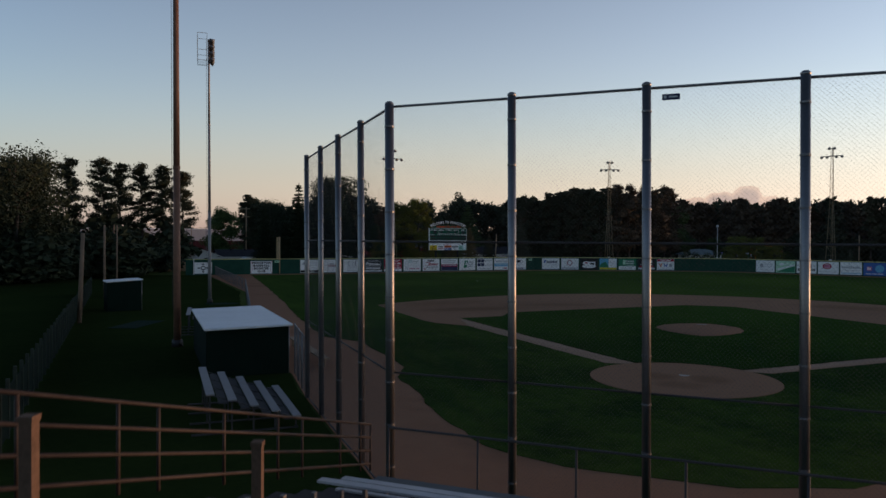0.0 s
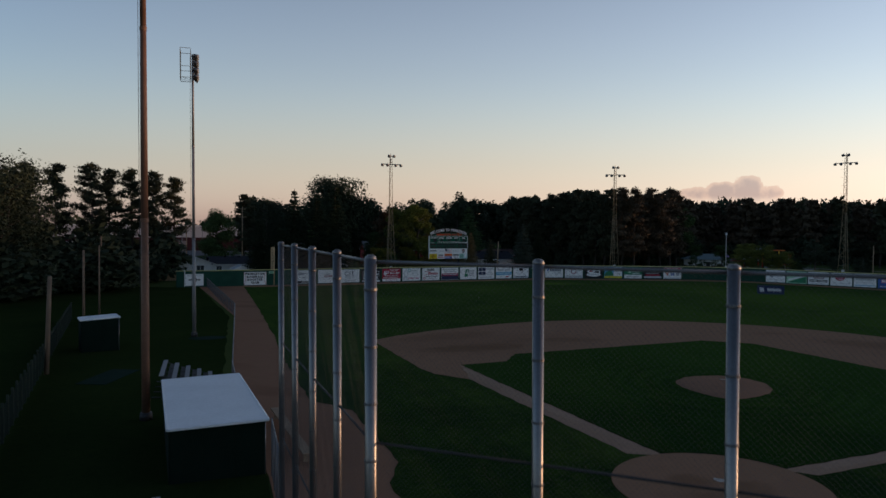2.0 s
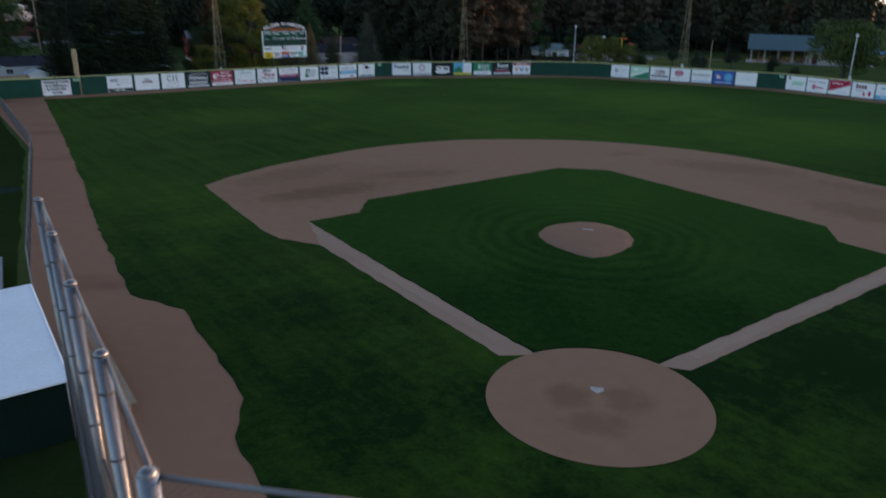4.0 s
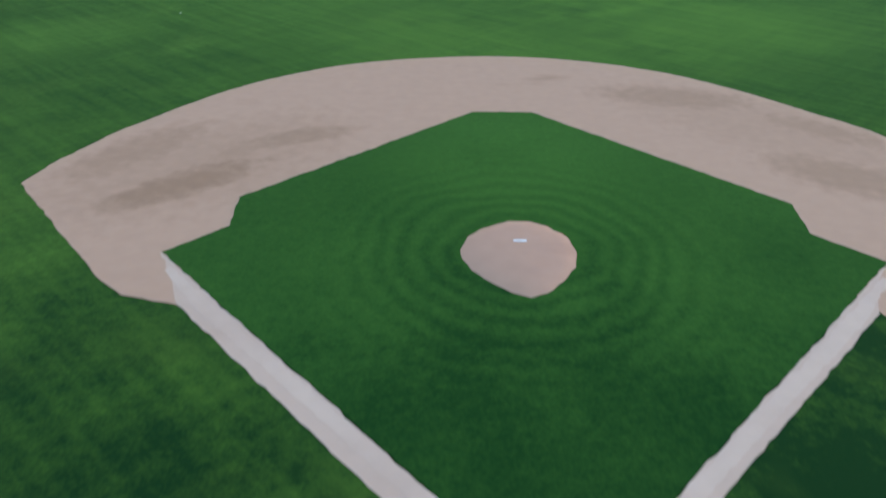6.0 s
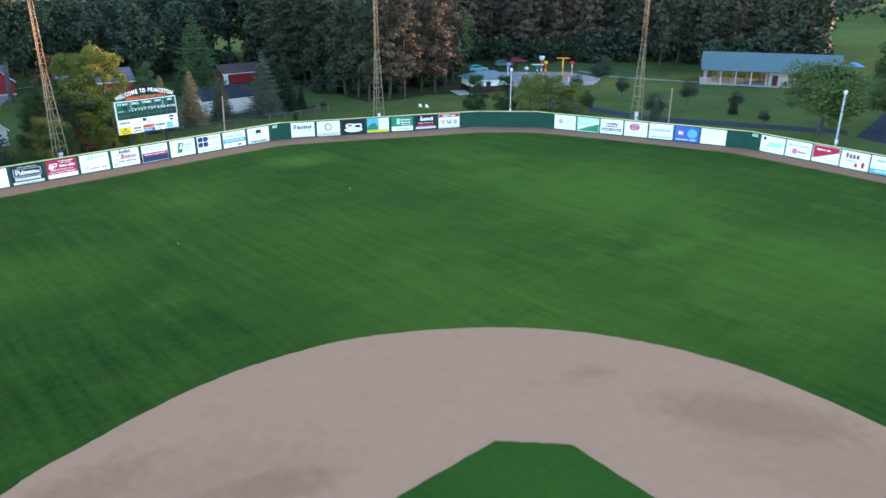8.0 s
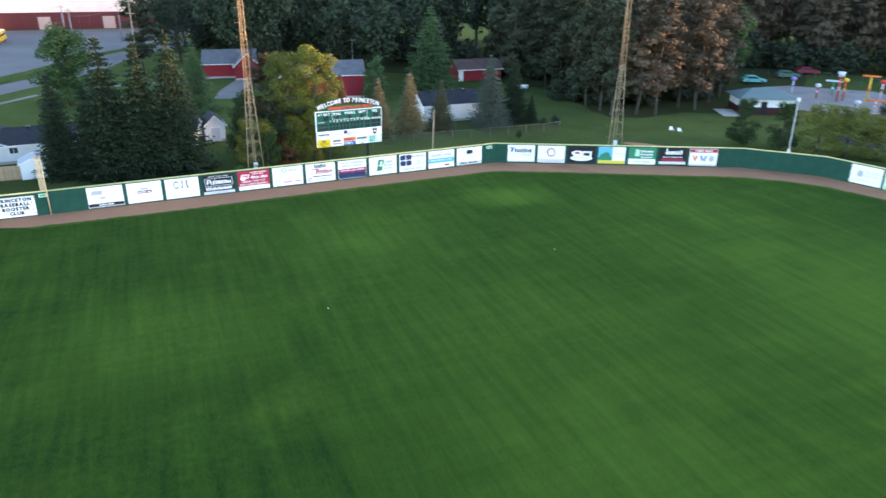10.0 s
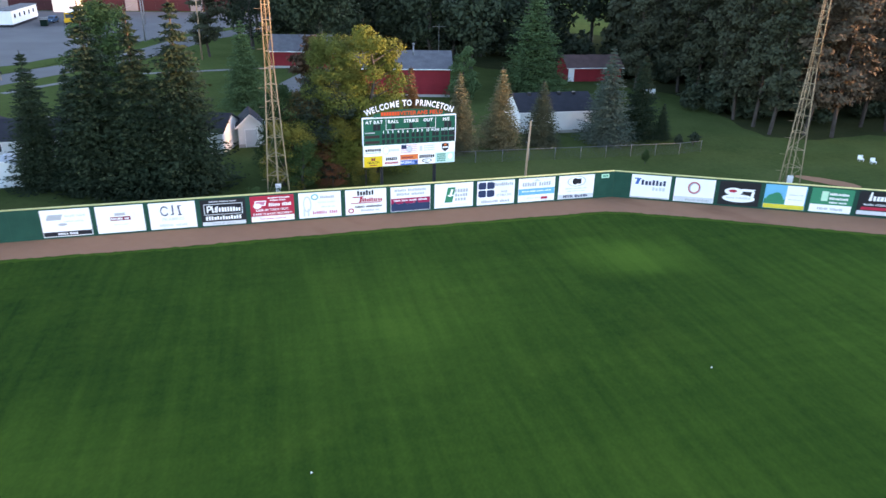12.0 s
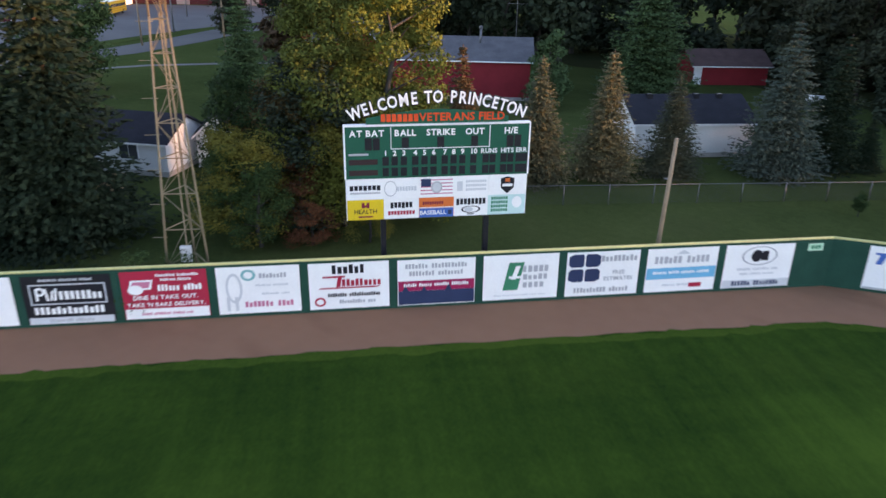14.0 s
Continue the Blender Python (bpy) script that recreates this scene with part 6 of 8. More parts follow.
def quads(centres, size, rng, droop=0.0, stretch=1.0, out=None, loose=0.7):
    """Many small leaf faces, one at each centre; they lie across the direction out, more or less, or are turned every way."""
    c = np.asarray(centres, float)
    n = len(c)
    a = rng.normal(size=(n, 3))
    if out is not None:
        nrm = np.asarray(out, float) + rng.normal(size=(n, 3)) * loose
        nrm /= np.linalg.norm(nrm, axis=1)[:, None]
        a -= nrm * (a * nrm).sum(1)[:, None]
        a /= np.linalg.norm(a, axis=1)[:, None]
        b = np.cross(nrm, a)
    else:
        a /= np.linalg.norm(a, axis=1)[:, None]
        b = np.cross(a, rng.normal(size=(n, 3)))
        b /= np.linalg.norm(b, axis=1)[:, None]
    s = size * rng.uniform(0.6, 1.4, (n, 1))
    a, b = a * s * stretch, b * s
    v = np.stack([c - a, c - b * 0.7, c + a, c + b * 0.7], 1).reshape(-1, 3)
    v[:, 2] -= droop * np.abs(rng.normal(size=len(v))) * size
    f = np.arange(4 * n).reshape(-1, 4)
    return v, f


def leaf_mesh(name, v, f, mat):
    me = bpy.data.meshes.new(name)
    me.from_pydata(v.tolist(), [], f.tolist())
    me.materials.append(mat)
    me.update()
    return me


def limbs(rng, h, r, n, z0, z1, reach, rise):
    g = Geo()
    pts = [Vector((0, 0, 0))]
    for k in range(1, 6):
        pts.append(Vector((rng.normal() * 0.012 * h, rng.normal() * 0.012 * h, h * k / 5)))
    for k in range(5):
        g.rod(pts[k], pts[k + 1], r * (1 - 0.17 * k), r * (1 - 0.17 * (k + 1)), 8, caps=False)
    tips = []
    for i in range(n):
        z = h * (z0 + (z1 - z0) * (i + rng.uniform()) / n)
        a = rng.uniform(0, 2 * math.pi)
        L = reach * h * rng.uniform(0.6, 1.1)
        p = Vector((0, 0, z))
        q = p + Vector((math.cos(a) * L, math.sin(a) * L, rise * L))
        g.rod(p, q, r * 0.28, r * 0.06, 5, caps=False)
        tips.append(q)
    return g, tips


def broad_tree(seed, h, spread, mat, count=2600, leaf=0.19, trunk=0.18, low=0.22, bark=None):
    """Broad-leaved tree: a crown of overlapping uneven clumps, with gaps, round the limbs' ends."""
    rng = np.random.default_rng(seed)
    g, tips = limbs(rng, h * 0.8, 0.02 * h, 12, low + 0.05, 0.9, spread * 0.2, 0.6)
    R = 0.30 * h * spread
    zc, zr = h * (low + 1.0) / 2, h * (1.0 - low) / 2
    cs = []
    for k in range(46):
        if 0 <= low < 0.05:
            # bushy to the ground
            a, zf = rng.uniform(0, 2 * math.pi), rng.uniform(0.04, 1.0)
            q = R * math.sqrt(rng.uniform(0.1, 1.0)) * (1.0 - 0.6 * zf ** 1.5) * 0.85
            cs.append((np.array([q * math.cos(a), q * math.sin(a), h * (0.05 + 0.84 * zf)]), rng.uniform(0.22, 0.42) * R * (1.0 - 0.3 * zf)))
            continue
        d = rng.normal(size=3)
        d /= np.linalg.norm(d)
        u = rng.uniform(0.35, 0.86)
        taper = 1.0 - 0.28 * max(0.0, d[2])
        cs.append((np.array([d[0] * R * u * taper, d[1] * R * u * taper, zc + d[2] * zr * u]), rng.uniform(0.26, 0.44) * R))
    pts, outs = [], []
    per = count // len(cs)
    for c, r in cs:
        d = rng.normal(size=(per, 3))
        d /= np.linalg.norm(d, axis=1)[:, None]
        rad = r * rng.uniform(0.25, 1.0, (per, 1)) ** 0.4 * (1.0 + 0.11 * rng.normal(size=(per, 1)))
        pts.append(c + d * rad * np.array([1, 1, 0.8]))
        outs.append(d + np.array([0, 0, 0.5]))
    p, o = np.concatenate(pts), np.concatenate(outs)
    keep = p[:, 2] > max(low * h * 0.5, 0.012 * h)
    v, f = quads(p[keep], leaf * h / 12, rng, out=o[keep], stretch=1.25)
    return g, bark or BARK_GREY, v, f, mat


def spruce_tree(seed, h, width, mat, whorls=29, per=42):
    """Spruce: tiers of drooping boughs, each with sprays along it."""
    rng = np.random.default_rng(seed)
    g = Geo().rod((0, 0, 0), (0, 0, h * 0.97), 0.014 * h, 0.003 * h, 8, caps=False)
    cs, ax = [], []
    for i in range(whorls):
        t = (i + rng.uniform(-0.2, 0.2)) / whorls
        z = h * (0.05 + 0.93 * t)
        R = width * h * (1 - t) ** 0.85 * rng.uniform(0.84, 1.1) + 0.03 * h * (1 - t) + 0.012 * h
        k = max(5, int(per * (0.4 + 0.6 * (1 - t))))
        for j in range(k):
            a = 2 * math.pi * (j + rng.uniform(0, 0.9)) / k + i * 0.7
            L = R * rng.uniform(0.55, 1.15)
            lift = rng.normal() * 0.0035 * h
            m = max(3, int(L / (0.0105 * h)))
            for s in range(m):
                u = (s + 0.6) / m
                x = L * u
                dz = -0.50 * L * u + 0.36 * L * u * u + lift
                side = rng.normal() * 0.10 * L * (0.35 + u)
                w = 0.0195 * h * (0.35 + 0.65 * (1 - abs(u - 0.5)))
                cs.append((x * math.cos(a) - side * math.sin(a), x * math.sin(a) + side * math.cos(a), z + dz - 0.25 * abs(side) + rng.normal() * 0.002 * h))
                ax.append((a + side / L * 1.2, w * (0.7 + 0.5 * rng.uniform())))
    cs, ax = np.array(cs), np.array(ax)
    n = len(cs)
    ca, sa, w = np.cos(ax[:, 0]), np.sin(ax[:, 0]), ax[:, 1]
    o = np.stack([ca, sa, np.full(n, -0.25)], 1) * w[:, None]
    s = np.stack([-sa, ca, rng.normal(size=n) * 0.35], 1) * (w * 0.50)[:, None]
    dn = np.array([0, 0, -1]) * (w * rng.uniform(0.2, 0.7, n))[:, None]
    v1 = np.stack([cs - o * 0.6, cs - s + dn, cs + o, cs + s + dn], 1).reshape(-1, 3)
    v1 = v1 + rng.normal(size=v1.shape) * 0.0028 * h
    return g, BARK, v1, np.arange(4 * n).reshape(-1, 4), mat


def pine_tree(seed, h, mat, low=0.3, spread=0.15, count=2600, size=0.016, n=34, flat=0.011, tuft=0.024, bark=None):
    """Tall pine: bare lower trunk, a ragged crown of flat needle tufts on short limbs."""
    rng = np.random.default_rng(seed)
    g, tips = limbs(rng, h * 0.95, 0.013 * h, n, low, 0.97, spread, 0.18)
    tips = [Vector((q.x * k, q.y * k, q.z)) for q in tips for k in [min(1.0, 0.35 + 1.5 * (1.0 - q.z / h)) * (0.75 if q.z < (low + 0.1) * h else 1.0)]]
    pts = []
    per = count // (len(tips) * 3 + 3)
    for q in tips + [Vector((0, 0, h * 0.95))]:
        q = np.array(q)
        for u in (0.4, 0.72, 1.0):
            c = np.array([q[0] * u, q[1] * u, q[2] - (1 - u) * 0.025 * h])
            pts.append(c + rng.normal(size=(per, 3)) * np.array([tuft, tuft, flat]) * h)
    p = np.concatenate(pts)
    v, f = quads(p, size * h, rng, stretch=1.6, out=np.tile((0.0, 0.0, 1.0), (len(p), 1)) + p * np.array([1, 1, 0]) / (0.12 * h), loose=0.8)
    return g, bark or BARK, v, f, mat


PROTO = {}


def plant(kind, key, make, x, y, h, label, category, group="", turn=None, z=0.0, wide=1.0):
    """A tree of its own; trees of one key share their meshes."""
    turn = TR.uniform(0, 360) if turn is None else turn
    if key not in PROTO:
        g, bark, v, f, mat = make()
        top = float(np.percentile(v[:, 2], 98.5))
        PROTO[key] = (g.mesh("trunk", bark, True), leaf_mesh("crown", v, f, mat), top)
    tm, cm, top = PROTO[key]
    s = h / top
    t = thing(kind, pose(x, y, z, 0, 0, turn) @ Matrix.Diagonal((s * wide, s * wide, s, 1)), label, category, group)
    part("trunk", tm, None, t)
    part("crown", cm, None, t)
    return t


def spruce(x, y, h, mat, tag, label, width=0.2, k=0):
    plant("spruce_tree", ("spruce", tag, k), lambda: spruce_tree(40 + k, 10.0, width, mat), x, y, h, label, "tree", "spruces beyond the wall")


for i, (x, y, h) in enumerate(((-76.6, 77.6, 10.3), (-73.6, 79.4, 9.2), (-71.1, 80.1, 13.9), (-67.8, 82.0, 13.4), (-65.6, 84.6, 14.2))):
    spruce(x, y, h, SPRUCE, "dark", "tall dark green spruce in a row behind the wall", 0.238, i % 2)
spruce(-53.3, 110.0, 7.3, SPRUCE_TAN, "tan", "young spruce with a tan crown, evening sun in its colour", 0.285, 0)
spruce(-50.5, 114.2, 7.5, SPRUCE_TAN, "tan", "young spruce with a tan crown, evening sun in its colour", 0.285, 1)
spruce(-47.2, 117.6, 6.1, SPRUCE_MIX, "mix", "small dull green spruce beside the garage", 0.33, 1)
spruce(-41.7, 123.0, 9.1, SPRUCE_BLUE, "blue", "pale blue-green spruce on the back lawn", 0.29, 0)
spruce(-39.4, 127.2, 8.4, SPRUCE, "fenceside", "dull green spruce beside the fence end", 0.28, 0)
spruce(-37.0, 128.3, 3.7, SPRUCE, "fenceside", "small dull green spruce beside the fence end", 0.28, 0)
spruce(-57.0, 106.4, 8.0, SPRUCE_RUST, "rust", "slim rusty young conifer behind the scoreboard", 0.19, 0)
spruce(22.1, 121.2, 3.8, SPRUCE_BLUE, "blue", "small blue-green spruce behind the wall", 0.22, 0)
spruce(37.0, 131.0, 3.2, SPRUCE, "dark", "small dark conifer beside the park path", 0.2, 0)


def broad(x, y, h, mat, tag, label, spread=1.0, k=0, group="broad-leaved trees", low=0.12, count=6500, wide=1.0, far=False, near=False, mid=False):
    plant("broadleaf_tree", ("broad", tag, k, far, near), lambda: broad_tree(70 + k * 7 + len(tag), 12.0, spread, mat, 2200 if far and tag == "copse" else 900 if far else 38000 if tag in ("yellow", "fading") else 13500 if near else count, 0.25 if far and tag == "copse" else 0.42 if far else 0.062 if tag in ("yellow", "fading") else 0.082 if near else 0.095 if tag == "shade" else 0.12 if mid else 0.16, low=low), x, y, h, label, "tree", group, wide=wide)


broad(-55.4, 98.3, 13.0, LEAF_YELLOW, "yellow", "yellowing broad-leaved tree beside the scoreboard", 1.0, 0, low=0.045, near=True, wide=1.12)
broad(-58.6, 96.4, 12.4, LEAF_FADE, "fading", "yellow-green tree beside the scoreboard", 1.0, 15, low=0.045, near=True, wide=1.0)
broad(-54.2, 84.3, 2.0, LEAF, "green", "green vine shrub at the foot of the light tower", 1.0, 1, low=0.02, near=True)
broad(-57.6, 93.4, 3.8, LEAF_RED, "red", "reddish shrub behind the light tower", 1.1, 0, low=0.02, near=True, wide=1.3)
broad(-58.9, 95.6, 9.0, LEAF_DARK, "deep", "dark green tree under the yellowing tree", 1.1, 3, low=0.01, near=True, wide=1.45)
broad(-61.2, 95.2, 7.4, LEAF_RUST, "rust", "rusty brown tree under the reddish pine", 1.1, 13, low=0.01, near=True, wide=1.4)
broad(-56.4, 95.4, 5.6, LEAF_OLIVE, "olive", "olive and orange shrub beside the scoreboard", 1.25, 4, low=0.01, near=True, wide=1.4)
broad(-57.3, 90.4, 4.4, LEAF, "green", "green shrub between the light tower and the scoreboard", 1.0, 1, low=0.02, near=True, wide=1.3)
broad(-59.0, 91.0, 5.4, LEAF_OLIVE, "olive", "olive and orange shrub behind the light tower", 1.25, 4, low=0.01, near=True, wide=1.5)
broad(-53.6, 94.6, 3.4, LEAF_OLIVE, "olive", "olive and orange shrub behind the scoreboard", 1.2, 4, low=0.02, near=True)
broad(-62.5, 92.8, 8.2, LEAF, "green", "green broad-leaved tree behind the light tower", 1.0, 1, low=0.05, near=True)
broad(-61.0, 91.4, 5.4, LEAF_OLIVE, "olive", "yellowing shrub behind the light tower", 1.25, 4, low=0.01, near=True)
broad(-55.6, 92.4, 2.2, LEAF_RED, "red", "reddish shrub below the scoreboard", 1.1, 0, low=0.02, near=True, wide=1.9)
broad(-59.5, 90.2, 5.0, LEAF, "green", "green shrub behind the light tower", 1.0, 1, low=0.02, near=True)
for x, y, h in ((-58.4, 80.0, 1.6), (-56.6, 81.4, 2.2), (-55.2, 82.6, 2.6), (-54.1, 84.0, 2.5), (-51.6, 87.2, 1.7), (-47.6, 91.4, 1.4), (-44.4, 94.8, 1.3), (-42.0, 97.6, 1.5)):
    broad(x, y, h, LEAF, "weed", "leafy green weeds against the back of the wall", 1.2, 14, "weeds behind the wall", low=0.01, count=2200, mid=True, wide=1.3)
broad(-66.5, 132.0, 7.0, LEAF_SOFT, "fresh", "small green tree beside the red house", 1.0, 2, low=0.02)
spruce(-61.8, 144.4, 13.0, LEAF_SOFT, "softer", "soft light green conifer behind the garage", 0.36, 1)
broad(-125.5, 148.0, 16.5, LEAF_DARK, "shade", "dark broad-leaved tree beside the street", 1.15, 7, low=0.06, count=6500, mid=True)
broad(-108.4, 104.8, 12.0, LEAF_OVAL, "oval", "rounded green tree among the houses", 1.0, 12, low=-0.14, count=20000, wide=1.15, mid=True)
broad(-6.6, 128.2, 6.2, LEAF, "green", "bushy green tree behind centre field", 1.0, 10, wide=1.25, low=0.02, count=9000, mid=True)
broad(-1.8, 127.6, 6.2, LEAF, "green", "bushy green tree behind centre field", 1.0, 10, wide=1.2, low=0.02, count=9000, mid=True)
broad(2.6, 126.4, 6.6, LEAF_LIME, "lime", "broad yellowing bush behind centre field", 1.25, 9, wide=1.4, low=0.01, count=9000, mid=True)
broad(6.0, 127.6, 6.4, LEAF_LIME, "lime", "broad yellowing bush behind centre field", 1.25, 9, wide=1.5, low=0.01, count=9000, mid=True)
broad(9.6, 128.4, 5.2, LEAF_LIME, "lime", "broad yellowing bush behind centre field", 1.25, 9, wide=1.5, low=0.01, count=9000, mid=True)
broad(-35.0, 117.1, 1.5, LEAF, "green", "small green sapling on the lawn before the wire fence", 1.0, 1)
broad(-34.3, 126.2, 1.3, LEAF_DARK, "dark", "low dark bush at the end of the wire fence", 1.0, 0, far=True, wide=1.3)
broad(-33.0, 127.6, 1.5, LEAF_DARK, "dark", "low dark bush at the end of the wire fence", 1.0, 0, far=True, wide=1.4)
broad(12.2, 129.6, 3.6, LEAF, "green", "low green bush behind centre field", 1.2, 1, wide=1.3)
broad(-13.4, 172.0, 16.6, LEAF_OVAL, "tall", "tall bright green tree at the edge of the wood", 0.85, 5, low=0.06, count=14000, mid=True)
for x, y, h in ((17.8, 156.6, 6.4), (20.5, 145.6, 3.8), (31.1, 138.0, 4.2), (38.1, 133.4, 3.4), (38.8, 121.0, 2.4), (22.1, 122.4, 4.6), (12.5, 152, 3.4), (22, 205, 6.5), (28, 207, 8.2), (34, 203, 7.0)):
    broad(x, y, h, LEAF_DARK, "dark", "small rounded park tree on the lawn", 1.15, 11, "park trees", low=0.14, count=3600, wide=1.15)
broad(44.4, 113.8, 10.2, LEAF_LOT, "lot", "large yellow-green tree beside the car park", 1.15, 8, wide=1.38, count=16000, mid=True, low=0.05)
broad(57.0, 118.6, 7.6, LEAF_LOT, "lot", "yellow-green tree beside the car park", 1.15, 8, wide=1.35, count=16000, mid=True, low=0.05)
broad(63.0, 128.0, 9.0, LEAF, "green", "green tree beside the car park", 1.0, 1)
broad(71.0, 150.0, 10.0, LEAF, "green", "green tree beside the car park", 1.0, 2)
broad(84.0, 150.0, 11.0, LEAF, "green", "green tree beside the car park", 1.0, 1)


def pine(x, y, h, warm=False, low=0.22, k=0, label="tall pine with a bare trunk at the wood's edge", group="pines of the wood", near=False):
    plant("pine_tree", ("pine", warm, k, near, low), lambda: pine_tree(11 + k * 3 + warm, 18.0, PINE_SUNLIT if warm else PINE, low, 0.16, 7000 if near else 1200, 0.0086 if near else 0.026, 20 if low > 0.25 else 46 if near else 34, bark=BARK_PALE if near else BARK), x, y, h, label, "tree", group)


plant("pine_tree", ("pine", "red"), lambda: pine_tree(5, 14.0, PINE_RUST, 0.10, 0.19, 7000, 0.011, 40), -62.6, 97.6, 12.0, "reddish brown pine behind the light tower", "tree")
plant("pine_tree", ("pine", "full"), lambda: pine_tree(6, 16.0, PINE, 0.12, 0.2, 8000, 0.010, 46), -124.0, 136.0, 17.6, "broad dark pine beside the street", "tree")
spruce(-86.8, 110.8, 9.8, LEAF_SOFT, "soft", "light green soft-needled tree behind the shed", 0.29, 1)
def thicket(name, spots, label, category):
    """Leafy growth that nobody could count, joined: x, y, height, width and turn of each clump."""
    _, _, v, f, mat = broad_tree(74, 12.0, 1.0, LEAF_DARK, 900, 0.42, low=0.12)
    v[:, 2] -= float(v[:, 2].min())
    top = float(np.percentile(v[:, 2], 98.5))
    V, F = [], []
    for k, (x, y, h, wide, turn) in enumerate(spots):
        c, q, z = math.cos(radians(turn)) * wide * h / top, math.sin(radians(turn)) * wide * h / top, h / top
        V.append(np.stack([v[:, 0] * c - v[:, 1] * q + x, v[:, 0] * q + v[:, 1] * c + y, v[:, 2] * z], 1))
        F.append(f + k * len(v))
    tagged(new(name, leaf_mesh(name, np.concatenate(V), np.concatenate(F), mat)), label, category, "", "stuff")


# the wood behind left-centre field
front = [(-50, 156), (-44, 158), (-40, 153), (-36, 148.5), (-32.5, 144), (-29.5, 141.5), (-27, 138.5), (-23.5, 141), (-20.6, 141.8), (-18.3, 150), (-15.5, 149.5), (-14, 156), (-13, 163)]
for i, (x, y) in enumerate(front):
    pine(x, y, 17.6 + TR.uniform(-0.8, 1.4), x > -24, low=0.13 if x < -42 else 0.17, k=i % 3, near=True)
for i in range(64):
    u, v = TR.uniform(0, 1), TR.uniform(0, 1)
    x = -62 + 49 * u
    y = (158 if x < -40 else 146 if x < -22 else 156) + 6 + 42 * v
    pine(x, y, 18.0 + TR.uniform(-1.5, 1.6), x > -18 and TR.random() < 0.5, k=i % 3, label="tall pine standing inside the wood")
for i in range(70):
    x, y = TR.uniform(-16, 78), TR.uniform(203, 245)
    pine(x, y, 18.0 + TR.uniform(-2.5, 1.2), TR.random() < 0.75, k=i % 3, label="tall pine in the wood beyond the park", group="pines beyond the park")
# those at (66, 186), (72, 189), (60, 183) are added to screen the garage
for x, y, h in ((36, 190, 17.5), (41, 194, 18.2), (47, 192, 18), (53, 197, 17.6), (60, 196, 17), (66, 186, 16.6), (72, 189, 16.8), (60, 183, 16.4), (67, 199, 17.4), (74, 203, 17)):
    pine(x, y, h, k=int(x) % 3, label="tall pine in the wood beyond the park", group="pines beyond the park")
spots = []
for i in range(46):
    u = TR.uniform(0, 1)
    x = -60 + 46 * u
    y = (162 if x < -40 else 148 if x < -22 else 157) + TR.uniform(-2, 13)
    spots.append((x, y, TR.uniform(2.6, 6.5), 1.3, TR.uniform(0, 360)))
thicket("undergrowth", spots, "dark undergrowth bushes between the pines", "bushes")
# added behind the pavilion to keep the low sun off the white garage
for x, y, h in ((57, 181, 9.5), (63, 184, 10), (69, 188, 10.5), (51, 178, 8.5), (45, 176, 8)):
    broad(x, y, h, LEAF_DARK, "dark", "rounded dark green tree behind the pavilion", 1.0, 0, "trees behind the pavilion", far=True, wide=1.3, low=0.04)
urnd = random.Random(8)
for i in range(40):
    x = -24 + 3.0 * i + urnd.uniform(-1, 1)
    broad(x, 250 + urnd.uniform(-4, 10) - 0.12 * max(0, x - 40), 18.6 + urnd.uniform(-1.0, 1.0) - 0.02 * max(0, x - 40), LEAF_DARK, "dark", "tall dark tree at the back of the far wood", 1.0, 0, "trees at the back of the far wood", far=True, wide=1.25, low=0.04)
# inner layer added to block light between the trunks and keep the wood dark
for i in range(26):
    x = -60 + 46 * (i + urnd.random()) / 26
    y = (170 if x < -40 else 158 if x < -22 else 166) + urnd.uniform(-2, 12)
    broad(x, y, urnd.uniform(6.5, 9.5), LEAF_DARK, "dark", "dark filler tree added between the pines", 1.0, 0, "young trees inside the wood", far=True, wide=1.5)
thicket("undergrowth", [(TR.uniform(-18, 82), TR.uniform(200, 214), TR.uniform(3.5, 8.0), 1.3, TR.uniform(0, 360)) for i in range(54)], "dark undergrowth bushes in the wood beyond the park", "bushes")
# mostly out of view; added to keep the low sun off wall and field
spots = [(TR.uniform(104, 150), TR.uniform(120, 215), TR.uniform(13.5, 16.5), 1.2, TR.uniform(0, 360)) for i in range(34)]
spots += [(TR.uniform(140, 176), TR.uniform(97, 126), TR.uniform(13.5, 16.5), 1.2, TR.uniform(0, 360)) for i in range(16)]
thicket("far_copse", spots, "added screen of tall dark broad-leaved trees beyond the car park", "woods")
# broad-leaved wood behind the houses
for i in range(40):
    x = TR.uniform(-150, -66)
    y = 162 + TR.uniform(0, 46) + max(0, (-100 - x)) * 0.1
    broad(x, y, TR.uniform(14.5, 18.5), LEAF_DARK, "copse", "tall dark broad-leaved tree in the wood", 0.9, i % 2, "trees of the broad-leaved wood", far=True)
broad(-92.0, 131.0, 21.0, LEAF_GREY, "crown", "very tall rounded green tree behind the houses", 1.3, 6, "trees of the broad-leaved wood", low=0.26, count=15000, mid=True)
for x, y, h in ((-104, 150, 17.5), (-112, 155, 17), (-96, 157, 16), (-134, 152, 15), (-86, 152, 15), (-76, 150, 15.5), (-70, 158, 16)):
    broad(x, y, h, LEAF_GREY, "copse", "large broad-leaved tree behind the red houses", 0.95, 2 + int(h) % 2, "trees of the broad-leaved wood", far=True)
thicket("undergrowth", [(-64 - 4.4 * i + urnd.uniform(-2, 2), 166 + urnd.uniform(0, 8), urnd.uniform(3.5, 6.5), 1.5, urnd.uniform(0, 360)) for i in range(18)], "dark undergrowth bushes under the broad-leaved trees", "bushes")
